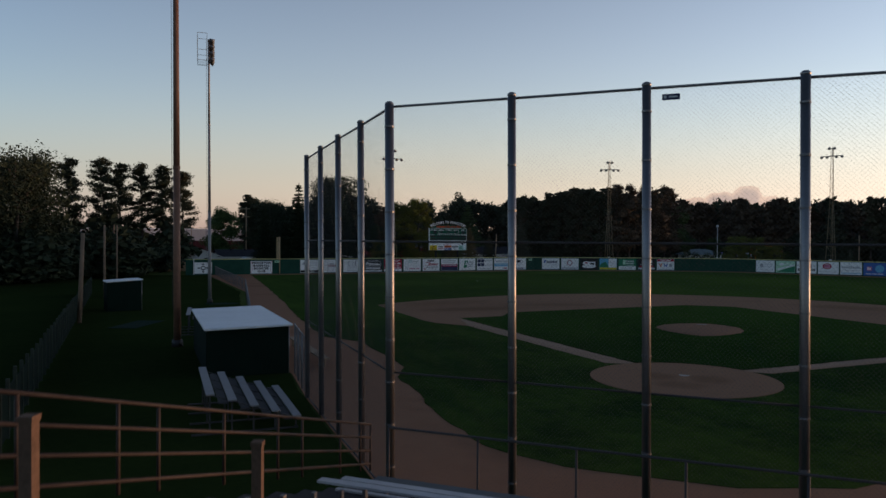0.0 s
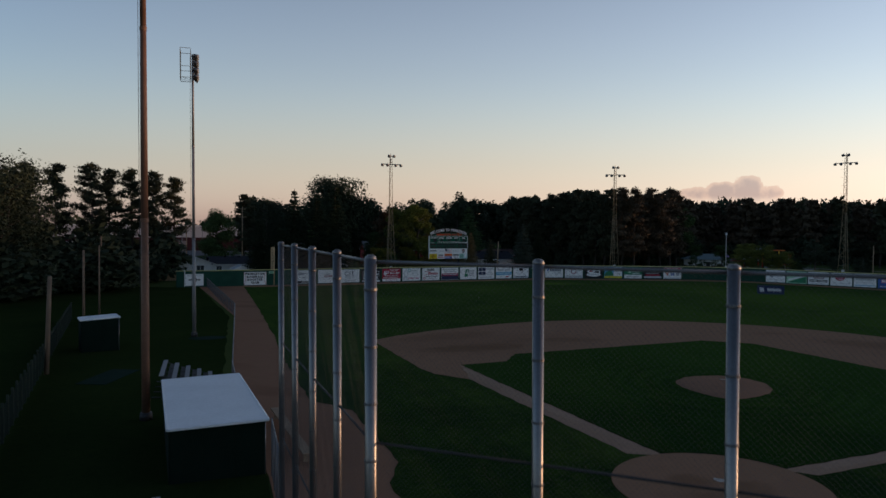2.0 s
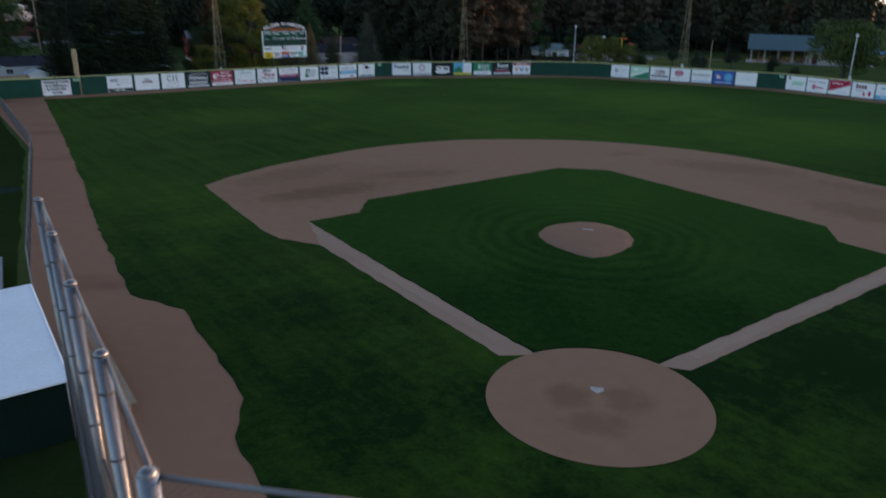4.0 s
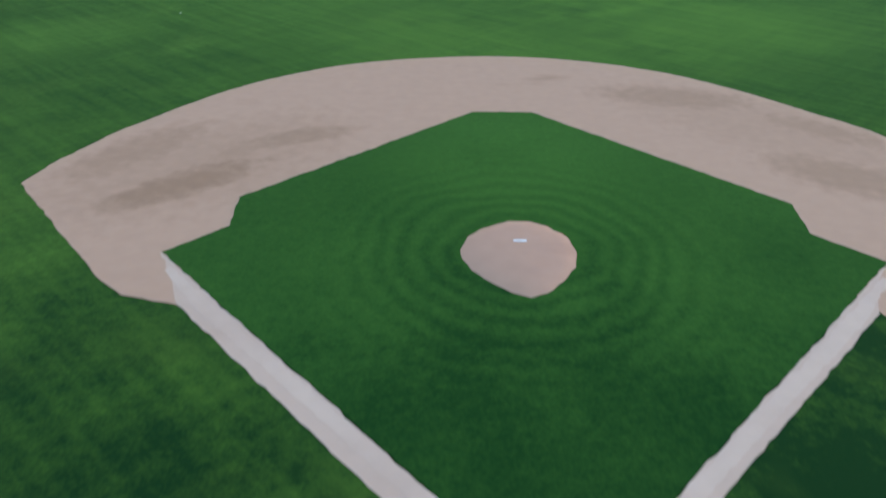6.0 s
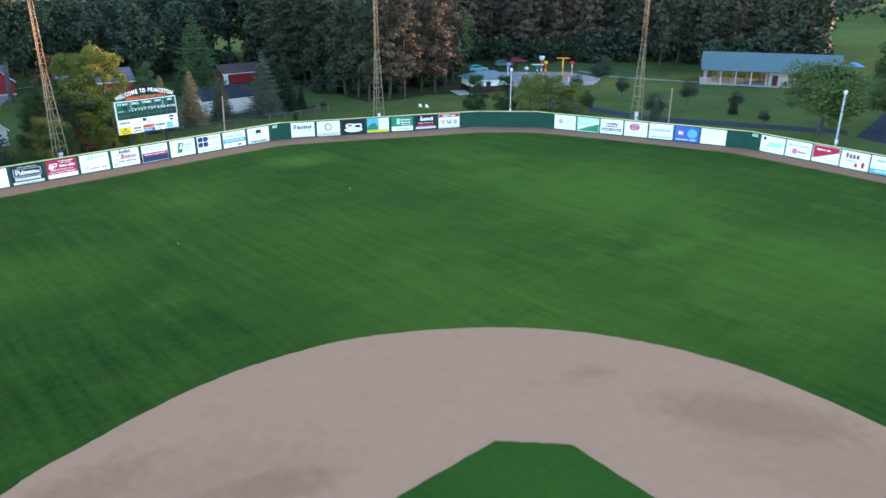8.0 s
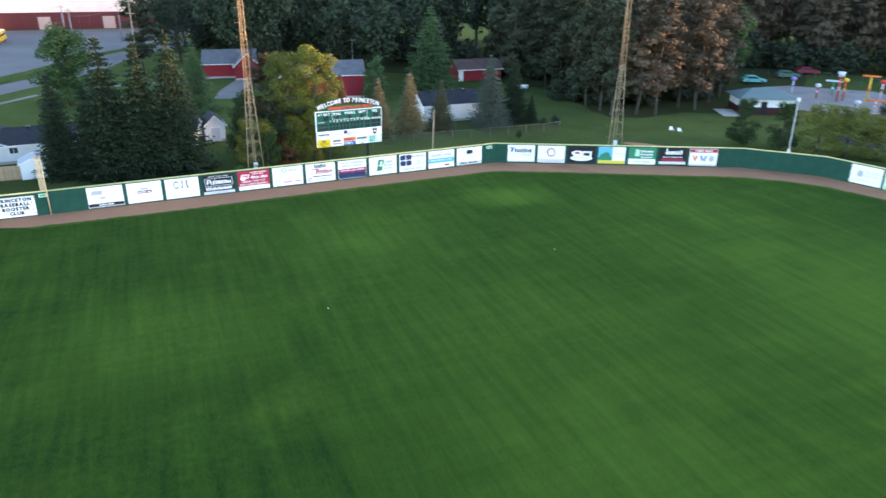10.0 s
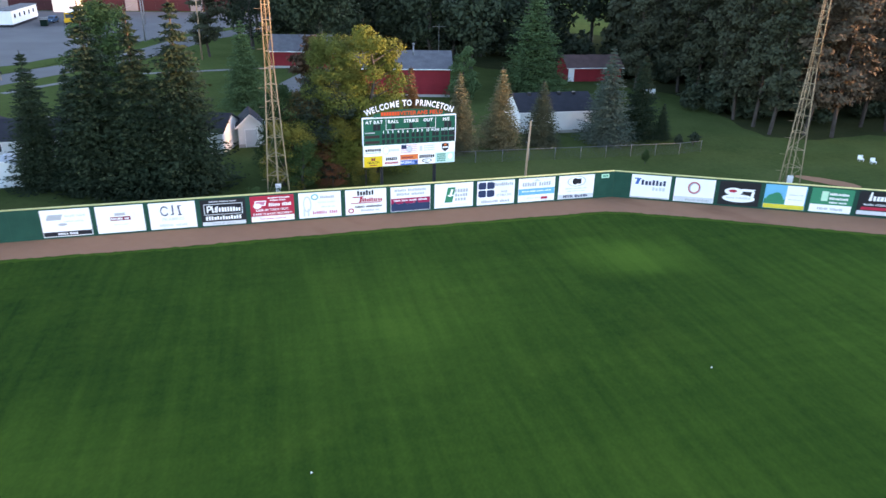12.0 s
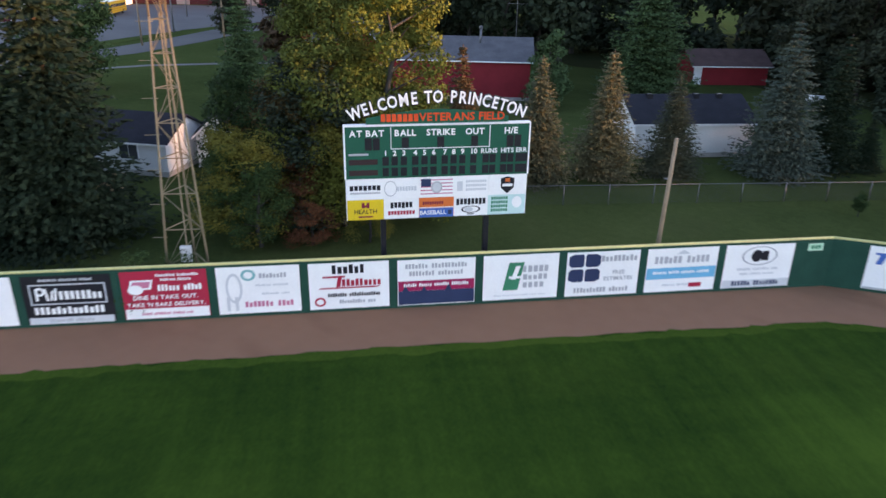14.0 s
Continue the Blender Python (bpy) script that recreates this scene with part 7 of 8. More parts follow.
# trees on the left of the field
def lawn_pine(k):
    return lambda: pine_tree(31 + k * 5, 18.0, PINE, 0.40, 0.15, 8600, 0.0062, 34, flat=0.010, tuft=0.021)


for i, (x, y, h) in enumerate(((-103.3, 59.2, 18.9), (-98.6, 61.8, 19.0), (-95.6, 62.6, 18.1), (-92.8, 64.8, 18.2), (-90.0, 66.6, 17.9), (-87.3, 68.3, 17.0), (-108, 57, 19), (-114, 60, 18))):
    plant("pine_tree", ("lawn", i % 3), lawn_pine(i % 3), x, y, h, "tall dark pine with an open crown beside the side lawn", "tree", "pines beside the lawn")
for x, y, h in ((-95, 36, 16.5), (-86, 26, 15.5), (-80, 16, 15), (-93, 20, 17)):
    plant("pine_tree", ("lawn", 1), lawn_pine(1), x, y, h, "tall dark pine with an open crown beside the side lawn", "tree", "pines beside the lawn")
for i, (x, y, h) in enumerate(((-88, 39, 17.4), (-95, 44, 17), (-82, 33, 16), (-84, 29, 16), (-101, 45, 17.5), (-80, 22, 15), (-98, 27, 17), (-112, 40, 18), (-86, 14, 15.5), (-104, 14, 17))):
    broad(x, y, h, LEAF_DARK, "shade", "dark broad-leaved tree beside the side lawn", 1.15, 7, "broad-leaved trees beside the lawn", low=0.06, count=10500, mid=True)
brnd2 = random.Random(12)
spots = [(-79 - brnd2.uniform(0, 6), 12 + i * 2.3 + brnd2.uniform(-1, 1), brnd2.uniform(3.6, 6.2), 1.6, TR.uniform(0, 360)) for i in range(18)]
# out of view; second screen added to shade the mound from the low sun
thicket("far_copse", [(146 + brnd2.uniform(-3, 6) + 7 * (i % 3), 84 + i * 0.8 + brnd2.uniform(-1, 1), (6.0 if i < 12 else 16.0) + brnd2.uniform(-1, 1.5), 1.35, brnd2.uniform(0, 360)) for i in range(66)], "unseen screen of tall dark broad-leaved trees east of the car park", "woods")
spots += [(-84 + TR.uniform(-8, 6) - i * 0.5, 32 + i * 2.0 + TR.uniform(-3, 3), TR.uniform(5.0, 9.0), 1.3, TR.uniform(0, 360)) for i in range(20)]
thicket("undergrowth", spots, "dark undergrowth bushes below the pines", "bushes")


def far_wood():
    """Distant woods along the horizon, as ragged clumps."""
    rng = np.random.default_rng(3)
    V, F, o = [], [], 0
    for i in range(900):
        a = radians(rng.uniform(-100, 40))
        d = rng.uniform(380, 620)
        x, y, h = math.sin(a) * d, math.cos(a) * d, rng.uniform(9, 15)
        n = 26
        p = rng.normal(size=(n, 3)) * np.array([3.2, 3.2, h * 0.24]) + np.array([x, y, h * 0.55])
        p[:, 2] = np.clip(p[:, 2], 0.5, h)
        v, f = quads(p, 1.7, rng)
        V.append(v)
        F.append(f + o)
        o += len(v)
    return leaf_mesh("far_woods", np.concatenate(V), np.concatenate(F), LEAF_DARK)


tagged(new("far_woods", far_wood()), "dark distant woods along the horizon", "woods", "", "stuff")

# ---- streets and yards behind left field ----
def strip(name, pts, w, z, mat, label, category):
    """A paved band along a line of points."""
    l, r = [], []
    for i, p in enumerate(pts):
        a, b = pts[max(0, i - 1)], pts[min(len(pts) - 1, i + 1)]
        d = math.dist(a, b)
        nx, ny = -(b[1] - a[1]) / d, (b[0] - a[0]) / d
        l.append((p[0] + nx * w / 2, p[1] + ny * w / 2))
        r.append((p[0] - nx * w / 2, p[1] - ny * w / 2))
    return ground_sheet(name, l + r[::-1], z, mat, label, category, 0, 0, 0.05)


strip("street", [(-128, 70), (-128.5, 95), (-131.5, 110), (-133.0, 122), (-138.5, 136), (-146, 150), (-150, 175), (-146, 205)], 7.5, 0.0, ASPHALT, "pale grey asphalt street curving past the lot", "street")
ground_sheet("parking_lot", [(-143, 96), (-141.5, 110), (-147, 130), (-153, 146), (-157, 172), (-168, 205), (-190, 190), (-222, 164), (-262, 132), (-240, 92), (-190, 80)], 0.004, ASPHALT, "wide pale grey gravelled asphalt lot", "parking lot", 1.5, 0.3)
strip("sidewalk", [(-119.5, 96), (-121.0, 108), (-117.9, 118.2), (-112, 127), (-105.5, 136), (-100, 150)], 1.3, 0.01, FOOTWAY, "narrow grey concrete pavement across a lawn", "sidewalk")
strip("driveway", [(-99, 138), (-94, 127), (-90, 121)], 4.0, 0.012, FOOTWAY, "grey concrete driveway beside the red house", "driveway")
ground_sheet("verge", [(-139, 118), (-142, 127), (-147.5, 138), (-149.5, 137), (-146, 127), (-141.5, 117)], 0.06, LAWN, "grass strip between street and lot", "verge", 0.8, 0.1)
ground_sheet("verge", [(-132.8, 96), (-135.0, 108), (-138, 116), (-141.5, 115), (-140.0, 106), (-137, 96)], 0.06, LAWN, "grass strip between street and lot", "verge", 0.8, 0.1)
strip("back_path", [(-51, 91.2), (-48.5, 94.0), (-44.5, 97.6)], 1.2, 0.006, TRACK, "trodden earth path behind the scoreboard", "path")


# ---- houses ----
def gable_house(name, a, b, depth, eave, ridge, wall, roof, label, windows=(), doors=(), across=False, over=0.4, category="house", foot=True, vents=0, end_windows=()):
    """House whose near wall runs from a to b; the ridge runs along it, or across it."""
    L = math.dist(a, b)
    h = thing(name, along(a, b), label, category, "houses behind the wall")
    g = Geo().box(0, 0, 0, L, depth, eave)
    if across:
        g.add([(0, 0, eave), (L, 0, eave), (L / 2, 0, ridge)], [(0, 1, 2)])
        g.add([(0, depth, eave), (L, depth, eave), (L / 2, depth, ridge)], [(2, 1, 0)])
    else:
        g.add([(0, 0, eave), (0, depth, eave), (0, depth / 2, ridge)], [(0, 2, 1)])
        g.add([(L, 0, eave), (L, depth, eave), (L, depth / 2, ridge)], [(0, 1, 2)])
    part("wall", g, wall, h)
    t = 0.14
    half = (L if across else depth) / 2
    run = half + over
    zb = eave - (ridge - eave) / half * over
    for s in (0, 1):
        if across:
            x0, x1 = (-over, half) if s == 0 else (L + over, half)
            vs = [(x0, -over, zb), (x1, -over, ridge), (x1, depth + over, ridge), (x0, depth + over, zb)]
        else:
            y0, y1 = (-over, half) if s == 0 else (depth + over, half)
            vs = [(-over, y0, zb), (-over, y1, ridge), (L + over, y1, ridge), (L + over, y0, zb)]
        v2 = [(x, y, z + t) for x, y, z in vs]
        part("roof", Geo().add(vs + v2, [(0, 1, 2, 3), (7, 6, 5, 4), (0, 4, 5, 1), (1, 5, 6, 2), (2, 6, 7, 3), (3, 7, 4, 0)]), roof, h, "shingled roof slope")
        vs3 = [(x, y, z) for x, y, z in (vs[0], vs[3])]
        part("fascia", Geo().rod(Vector(vs3[0]) + Vector((0, 0, 0.04)), Vector(vs3[1]) + Vector((0, 0, 0.04)), 0.08, n=4), WHITE, h, "white fascia board")
    if across:
        part("gable_trim", Geo().rod((-over, -over - 0.01, zb + 0.06), (L / 2, -over - 0.01, ridge + 0.06), 0.07, n=4).rod((L + over, -over - 0.01, zb + 0.06), (L / 2, -over - 0.01, ridge + 0.06), 0.07, n=4), WHITE, h)
    for x, z, w, hh in windows:
        f = part("window", Geo().box(x - 0.07, -0.05, z - 0.07, x + w + 0.07, 0.02, z + hh + 0.07), WHITE, h)
        part("pane", Geo().box(x, -0.06, z, x + w / 2 - 0.02, -0.045, z + hh), GLASS, f)
        part("pane", Geo().box(x + w / 2 + 0.02, -0.06, z, x + w, -0.045, z + hh), GLASS, f)
    for x, w, hh, mt in doors:
        dd = part("door", Geo().box(x, -0.06, 0.05, x + w, 0.02, hh), mt, h)
        part("door_frame", Geo().box(x - 0.09, -0.05, 0, x, 0.02, hh + 0.09).box(x + w, -0.05, 0, x + w + 0.09, 0.02, hh + 0.09).box(x, -0.05, hh, x + w, 0.02, hh + 0.09), WHITE, dd)
    if foot:
        part("footing", Geo().box(-0.03, -0.03, 0, L + 0.03, depth + 0.03, 0.35), CONCRETE, h, "grey block footing")
    for k in range(vents):
        x = L * (k + 1) / (vents + 1)
        part("roof_vent", Geo().box(x - 0.2, depth / 2 - 0.6, ridge - 0.2, x + 0.2, depth / 2 - 0.2, ridge + 0.22), BLACK, h, "square black roof vent")
    return h


SHED_ROOF = material("pale_metal_roof", (0.42, 0.45, 0.48), 0.7, 0, 0.15, 1.0, 12.0, 0.05)
gable_house("garage", (-51.1, 120.0), (-44.6, 126.7), 6.4, 2.6, 4.1, SIDING, SHINGLE, "long white garage with a dark shingle roof", vents=4, category="garage", over=0.2)
gable_house("garage", (-61.0, 155.4), (-54.4, 161.4), 6.0, 2.3, 3.7, RED_SIDING, SHINGLE_BROWN, "dark red garage with a brown roof", doors=((0.08, 0.8, 2.0, WHITE),), category="garage", foot=False)
rh = gable_house("house", (-80.6, 124.65), (-69.3, 133.05), 8.5, 4.05, 5.8, RED_SIDING, SHINGLE_GREY, "dark red house with a grey shingle roof")
part("roof_pipe", Geo().rod((8.9, 3.0, 4.4), (8.9, 3.0, 6.9), 0.12, n=10).rod((8.9, 3.0, 6.8), (8.9, 3.0, 7.1), 0.2, n=10), STEEL, rh, "grey flue pipe with a cowl", True)
an = Geo().rod((12.6, 4.0, 0), (12.6, 4.0, 9.6), 0.035, n=6).rod((11.6, 4.0, 9.3), (13.6, 4.0, 9.3), 0.02, n=4)
for k in range(6):
    an.rod((11.8 + k * 0.3, 3.4 + 0.05 * k, 9.3), (11.8 + k * 0.3, 4.6 - 0.05 * k, 9.3), 0.012, n=4)
single("television_aerial", an, STEEL, "thin grey television aerial beside the red house", "aerial", along((-80.6, 124.65), (-69.3, 133.05)))
gable_house("house", (-106.8, 134.6), (-98.9, 140.6), 9.0, 2.9, 4.9, RED_SIDING, SHINGLE_GREY, "dark red bungalow with a grey roof")
gable_house("house", (-100.2, 136.0), (-96.6, 139.2), 7.5, 2.7, 5.0, RED_SIDING, SHINGLE_GREY, "dark red garage wing with its gable to the street", across=True, over=0.3)
gable_house("house", (-91.2, 73.0), (-86.6, 77.6), 8.0, 2.45, 3.65, SIDING, SHINGLE, "white house with a low gable and dark shingle roof", windows=((3.7, 1.15, 1.25, 1.0),), across=True)
gable_house("house", (-86.58, 77.62), (-81.4, 83.4), 8.0, 2.35, 3.5, SIDING, SHINGLE, "white house wing with a dark shingle roof", windows=((0.55, 1.3, 0.9, 0.7), (4.6, 1.2, 1.2, 0.9)), vents=2)
gable_house("shed", (-72.4, 96.45), (-70.7, 98.45), 3.6, 2.3, 3.5, SIDING, SHINGLE, "small white shed with a grey door", doors=((0.75, 1.2, 1.9, LGREY),), across=True, over=0.25, category="shed")
gable_house("house", (-80.23, 89.24), (-71.75, 93.75), 5.4, 2.25, 3.6, SIDING, SHINGLE, "white house with a dark roof behind spruces", windows=((2.0, 1.1, 1.3, 1.1), (6.2, 1.1, 1.3, 1.1)), over=0.2)
gable_house("shed", (-79.3, 74.2), (-77.7, 76.2), 2.6, 1.8, 2.35, SIDING, SHED_ROOF, "small white garden shed beside the wooden fence", across=True, over=0.15, category="shed", foot=False)
wf = thing("wooden_fence", along((-92.0, 62.0), (-79.2, 74.6)), "cedar board fence round the white house", "fence")
L = math.dist((-92.0, 62.0), (-79.2, 74.6))
bd = Geo().box(0, 0, 0.05, 0.19, 0.025, 1.7).mesh("board", WOOD_FENCE)
for k in range(int(L / 0.2)):
    part("board", bd, None, wf, m=pose(k * 0.2, 0, 0))
part("fence_rail", Geo().box(0, 0.025, 0.4, L, 0.07, 0.5).box(0, 0.025, 1.3, L, 0.07, 1.4), WOOD_FENCE, wf)
kit = thing("timber_clutter", pose(-72.2, 88.6, 0, 0, 0, 40), "stacked pale timber behind the spruces", "timber stack")
for k in range(7):
    part("timber", Geo().box(-1.6, k * 0.28, 0, 1.6, k * 0.28 + 0.22, 0.3 + 0.2 * ((k * 3) % 4)), WOOD_FENCE, kit)


# ---- the long works building, lot and vehicles ----
PALE_CLAD = material("pale_metal_cladding", (0.46, 0.45, 0.46), 0.6, 0.1, 0.12, 0.3, 6.0, 0.05)
wk = thing("works_building", along((-262, 132), (-168, 212)), "long works building, maroon cladding below white", "building")
WL = math.dist((-262, 132), (-168, 212))
n = int(WL / 3)
for k in range(n):
    x0, x1 = WL * k / n, WL * (k + 1) / n
    part("cladding", Geo().box(x0 + .01, 0, 0, x1 - .01, 0.2, 4.9), MAROON, wk)
    part("cladding", Geo().box(x0 + .01, 0.02, 4.9, x1 - .01, 0.22, 9.2), PALE_CLAD, wk)
part("shell", Geo().box(0, 0.25, 0, WL, 42, 9.1), PALE_CLAD, wk)
part("roof", Geo().box(-0.3, -0.2, 9.2, WL + 0.3, 42.3, 9.5), ROOF_WHITE, wk)
lean = part("porch", Geo().box(52.0, -5.0, 0, 58.5, 0, 3.4), SIDING, wk, "white lean-to with a grey roof")
part("porch_roof", Geo().box(51.6, -5.4, 3.4, 58.9, 0, 3.65), SHINGLE_GREY, lean)
for x in (20, 35, 70, 88):
    part("loading_door", Geo().box(x, -0.06, 0, x + 3.4, 0.0, 3.6), paint("dull_door", (0.25, 0.22, 0.22)), wk)


def wheel(parent, x, y, r, w):
    t = part("wheel", Geo().rod((x, y - w / 2, r), (x, y + w / 2, r), r, n=14), paint("tyre_black", (0.015, 0.015, 0.016), 0.9), parent, "", True)
    part("rim", Geo().rod((x, y - w / 2 - 0.01, r), (x, y + w / 2 + 0.01, r), r * 0.55, n=12), STEEL, t)


def bus(m):
    b = thing("school_bus", m, "yellow school bus with black stripes in the lot", "bus")
    Y = paint("school_bus_yellow", (0.62, 0.33, 0.02))
    part("body", Geo().prism([(0, 0.5), (10.4, 0.5), (10.4, 2.6), (10.1, 2.85), (0.3, 2.85), (0, 2.6)], 0, 2.4), Y, b)
    part("hood", Geo().prism([(10.4, 0.5), (11.7, 0.5), (11.7, 1.2), (11.4, 1.5), (10.4, 1.6)], 0.15, 2.25), Y, b)
    for s, y in ((0, -0.012), (1, 2.412)):
        for k in range(10):
            part("window", Geo().box(0.5 + k * 0.95, y - 0.01, 1.65, 1.3 + k * 0.95, y + 0.01, 2.3), GLASS, b)
        part("stripe", Geo().box(0.1, y - 0.008, 1.25, 10.3, y + 0.008, 1.33).box(0.1, y - 0.008, 0.85, 10.3, y + 0.008, 0.92), BLACK, b)
    part("roof", Geo().prism([(0.25, 2.85), (10.15, 2.85), (9.9, 2.97), (0.5, 2.97)], 0.15, 2.25), WHITE, b, "white roof skin")
    part("windscreen", Geo().box(10.4, 0.2, 1.65, 10.42, 2.2, 2.5), GLASS, b)
    part("rear_window", Geo().box(-0.012, 0.4, 1.65, 0.0, 2.0, 2.4), GLASS, b)
    part("bumper", Geo().box(-0.2, 0, 0.45, 0, 2.4, 0.7).box(11.7, 0.1, 0.45, 11.9, 2.3, 0.7), BLACK, b)
    for x in (2.4, 9.9):
        for y in (0.15, 2.25):
            wheel(b, x, y, 0.48, 0.3)


def car(m, col, name, label):
    c = thing("car", m, label, "car", "parked cars")
    P = paint(name, col, 0.3)
    part("body", Geo().prism([(0, 0.35), (4.5, 0.35), (4.55, 0.75), (3.5, 0.92), (0.1, 0.98)], 0, 1.75), P, c)
    part("cabin", Geo().prism([(0.35, 0.95), (3.35, 0.93), (2.6, 1.45), (0.8, 1.48)], 0.12, 1.63), P, c)
    for y in (0.10, 1.65):
        part("side_glass", Geo().prism([(0.65, 1.0), (3.05, 0.98), (2.5, 1.38), (0.9, 1.4)], y - 0.01, y + 0.01), GLASS, c)
    part("windscreen", Geo().add([(3.32, 0.2, 0.97), (3.32, 1.55, 0.97), (2.66, 1.45, 1.44), (2.66, 0.3, 1.44)], [(0, 1, 2, 3)]), GLASS, c)
    part("headlight", Geo().box(4.5, 0.12, 0.62, 4.56, 0.45, 0.76).box(4.5, 1.3, 0.62, 4.56, 1.63, 0.76), WHITE, c)
    for x in (0.9, 3.6):
        for y in (0.1, 1.65):
            wheel(c, x, y, 0.32, 0.2)


bus(along((-195.6, 154.2), (-187.4, 145.9)))
car(along((-185.9, 124.0), (-181.6, 127.0)), (0.10, 0.018, 0.03), "maroon_car", "maroon car parked at the edge of the lot")
car(along((-197.8, 149.0), (-194.8, 145.6)), (0.06, 0.12, 0.2), "dark_blue_car", "dark blue car parked beside the dumpsters")
car(along((-199.0, 156.0), (-202.0, 160.0)), (0.03, 0.03, 0.035), "black_car", "black car parked in the lot")
for k in range(2):
    dm = thing("dumpster", along((-188.4 - k * 2.8, 142.4 + k * 1.6), (-190.4 - k * 2.8, 143.9 + k * 1.6)), "dark green steel dumpster in the lot", "dumpster", "dumpsters")
    part("bin", Geo().prism([(0, 0.1), (2.0, 0.1), (2.0, 1.3), (0, 1.5)], 0, 1.5), DUG_GREEN, dm)
    part("lid", Geo().box(-0.05, -0.05, 1.5, 2.05, 1.55, 1.56), BLACK, dm)
tl = thing("trailer", along((-192.0, 136.3), (-204.3, 148.4)), "long white site trailer with small windows", "trailer")
part("body", Geo().box(0, 0, 0.6, 20, 3.6, 3.6), SIDING, tl)
part("roof", Geo().box(-0.15, -0.15, 3.6, 20.15, 3.75, 3.75), SHINGLE_GREY, tl)
part("skirt", Geo().box(0.2, 0.15, 0, 19.8, 3.4, 0.6), BLACK, tl)
for y in (-0.02, 3.62):
    for k in range(5):
        part("window", Geo().box(2 + k * 3.6, y - 0.02, 1.9, 3 + k * 3.6, y + 0.02, 2.8), GLASS, tl)
for x, y, h, arm in ((-150.5, 141.5, 11.0, 1), (-168.0, 171.0, 10.0, 1), (-137.0, 128.0, 8.5, 0), (-176, 160, 9.5, 1), (-122.5, 133.0, 14.5, 2)):
    p = thing("utility_pole", pose(x, y, 0), "wooden utility pole with cross-arms beside the street", "utility pole", "utility poles")
    part("shaft", Geo().rod((0, 0, 0), (0, 0, h), 0.16, 0.10, 10), WOOD_POLE if arm != 1 else POLE_GREY, p, "", True)
    for k in range(arm):
        part("cross_arm", Geo().box(-1.2, -0.06, h - 0.6 - k * 2.2, 1.2, 0.06, h - 0.46 - k * 2.2), WOOD_POLE, p)
for a, b, z in (((-168, 171), (-150.5, 141.5), 9.4), ((-176, 160), (-137, 128), 8.2)):
    pts = [Vector((a[0] + (b[0] - a[0]) * k / 12, a[1] + (b[1] - a[1]) * k / 12, z - 1.2 * math.sin(math.pi * k / 12))) for k in range(13)]
    vs = [tuple(p + Vector((dx, 0, dz))) for p in pts for dx, dz in ((0.025, 0), (0, 0.025), (-0.025, 0), (0, -0.025))]
    g = Geo().add(vs, [(4 * k + j, 4 * k + (j + 1) % 4, 4 * k + 4 + (j + 1) % 4, 4 * k + 4 + j) for k in range(12) for j in range(4)])
    single("overhead_wire", g, BLACK, "slack black wire between two poles", "wire", group="overhead wires")
mbx = thing("mailbox", pose(-129.3, 101.0, 0), "small dark mailbox on a post by the street", "mailbox")
part("post", Geo().box(-0.05, -0.05, 0, 0.05, 0.05, 1.0), WOOD_POLE, mbx)
part("box", Geo().prism([(-0.25, 1.0), (0.25, 1.0), (0.25, 1.3), (0.0, 1.42), (-0.25, 1.3)], -0.12, 0.12), BLACK, mbx)

# ---- the park behind centre and right field ----
ground_sheet("splash_pad", [(-10.0, 163), (-4, 157.5), (7, 157), (17, 162), (20, 172), (13, 182), (-2, 181), (-9.5, 174)], 0.0, material("worn_pad_concrete", (0.21, 0.20, 0.195), 0.9, 0, 0.35, 0.25, 6.0, 0.1, world_space=True), "grey concrete splash pad in the park", "splash pad", 1.0, 0.1)
strip("park_path", [(5.0, 139.5), (12.3, 134.3), (22.0, 125.5), (30, 123), (39.3, 120.5), (50, 117)], 3.6, 0.0, PATHWAY, "dark asphalt park path behind the wall", "path")
strip("park_path", [(16, 184), (22.6, 175), (31, 171), (41, 167.5), (60, 158)], 1.5, 0.004, FOOTWAY, "grey concrete park path across the lawn", "path")
ground_sheet("car_park", [(50, 114), (58, 96), (70, 84), (110, 100), (120, 150), (92, 164), (72, 146), (62, 132)], 0.0, PATHWAY, "grey asphalt car park beside the field", "car park", 1.5, 0.1)


def hip_roof(g, x0, y0, x1, y1, z0, z1, inset):
    ym = (y0 + y1) / 2
    return g.add([(x0, y0, z0), (x1, y0, z0), (x1, y1, z0), (x0, y1, z0), (x0 + inset, ym, z1), (x1 - inset, ym, z1)], [(0, 1, 5, 4), (1, 2, 5), (2, 3, 4, 5), (3, 0, 4), (3, 2, 1, 0)])


pv = thing("picnic_pavilion", along((41.0, 165.6), (66.0, 160.0)), "long open picnic pavilion with a teal metal roof", "pavilion")
part("roof", Geo().add([(-1, -1.2, 3.1), (26.5, -1.2, 3.1), (26.5, 4.5, 6.3), (-1, 4.5, 6.3), (26.5, 10.2, 3.1), (-1, 10.2, 3.1), (-1, -1.2, 2.95), (26.5, -1.2, 2.95), (26.5, 10.2, 2.95), (-1, 10.2, 2.95)], [(0, 1, 2, 3), (3, 2, 4, 5), (0, 6, 7, 1), (5, 4, 8, 9), (1, 7, 8, 4, 2), (0, 3, 5, 9, 6), (9, 8, 7, 6)]), TEAL_ROOF, pv, "standing-seam teal roof")
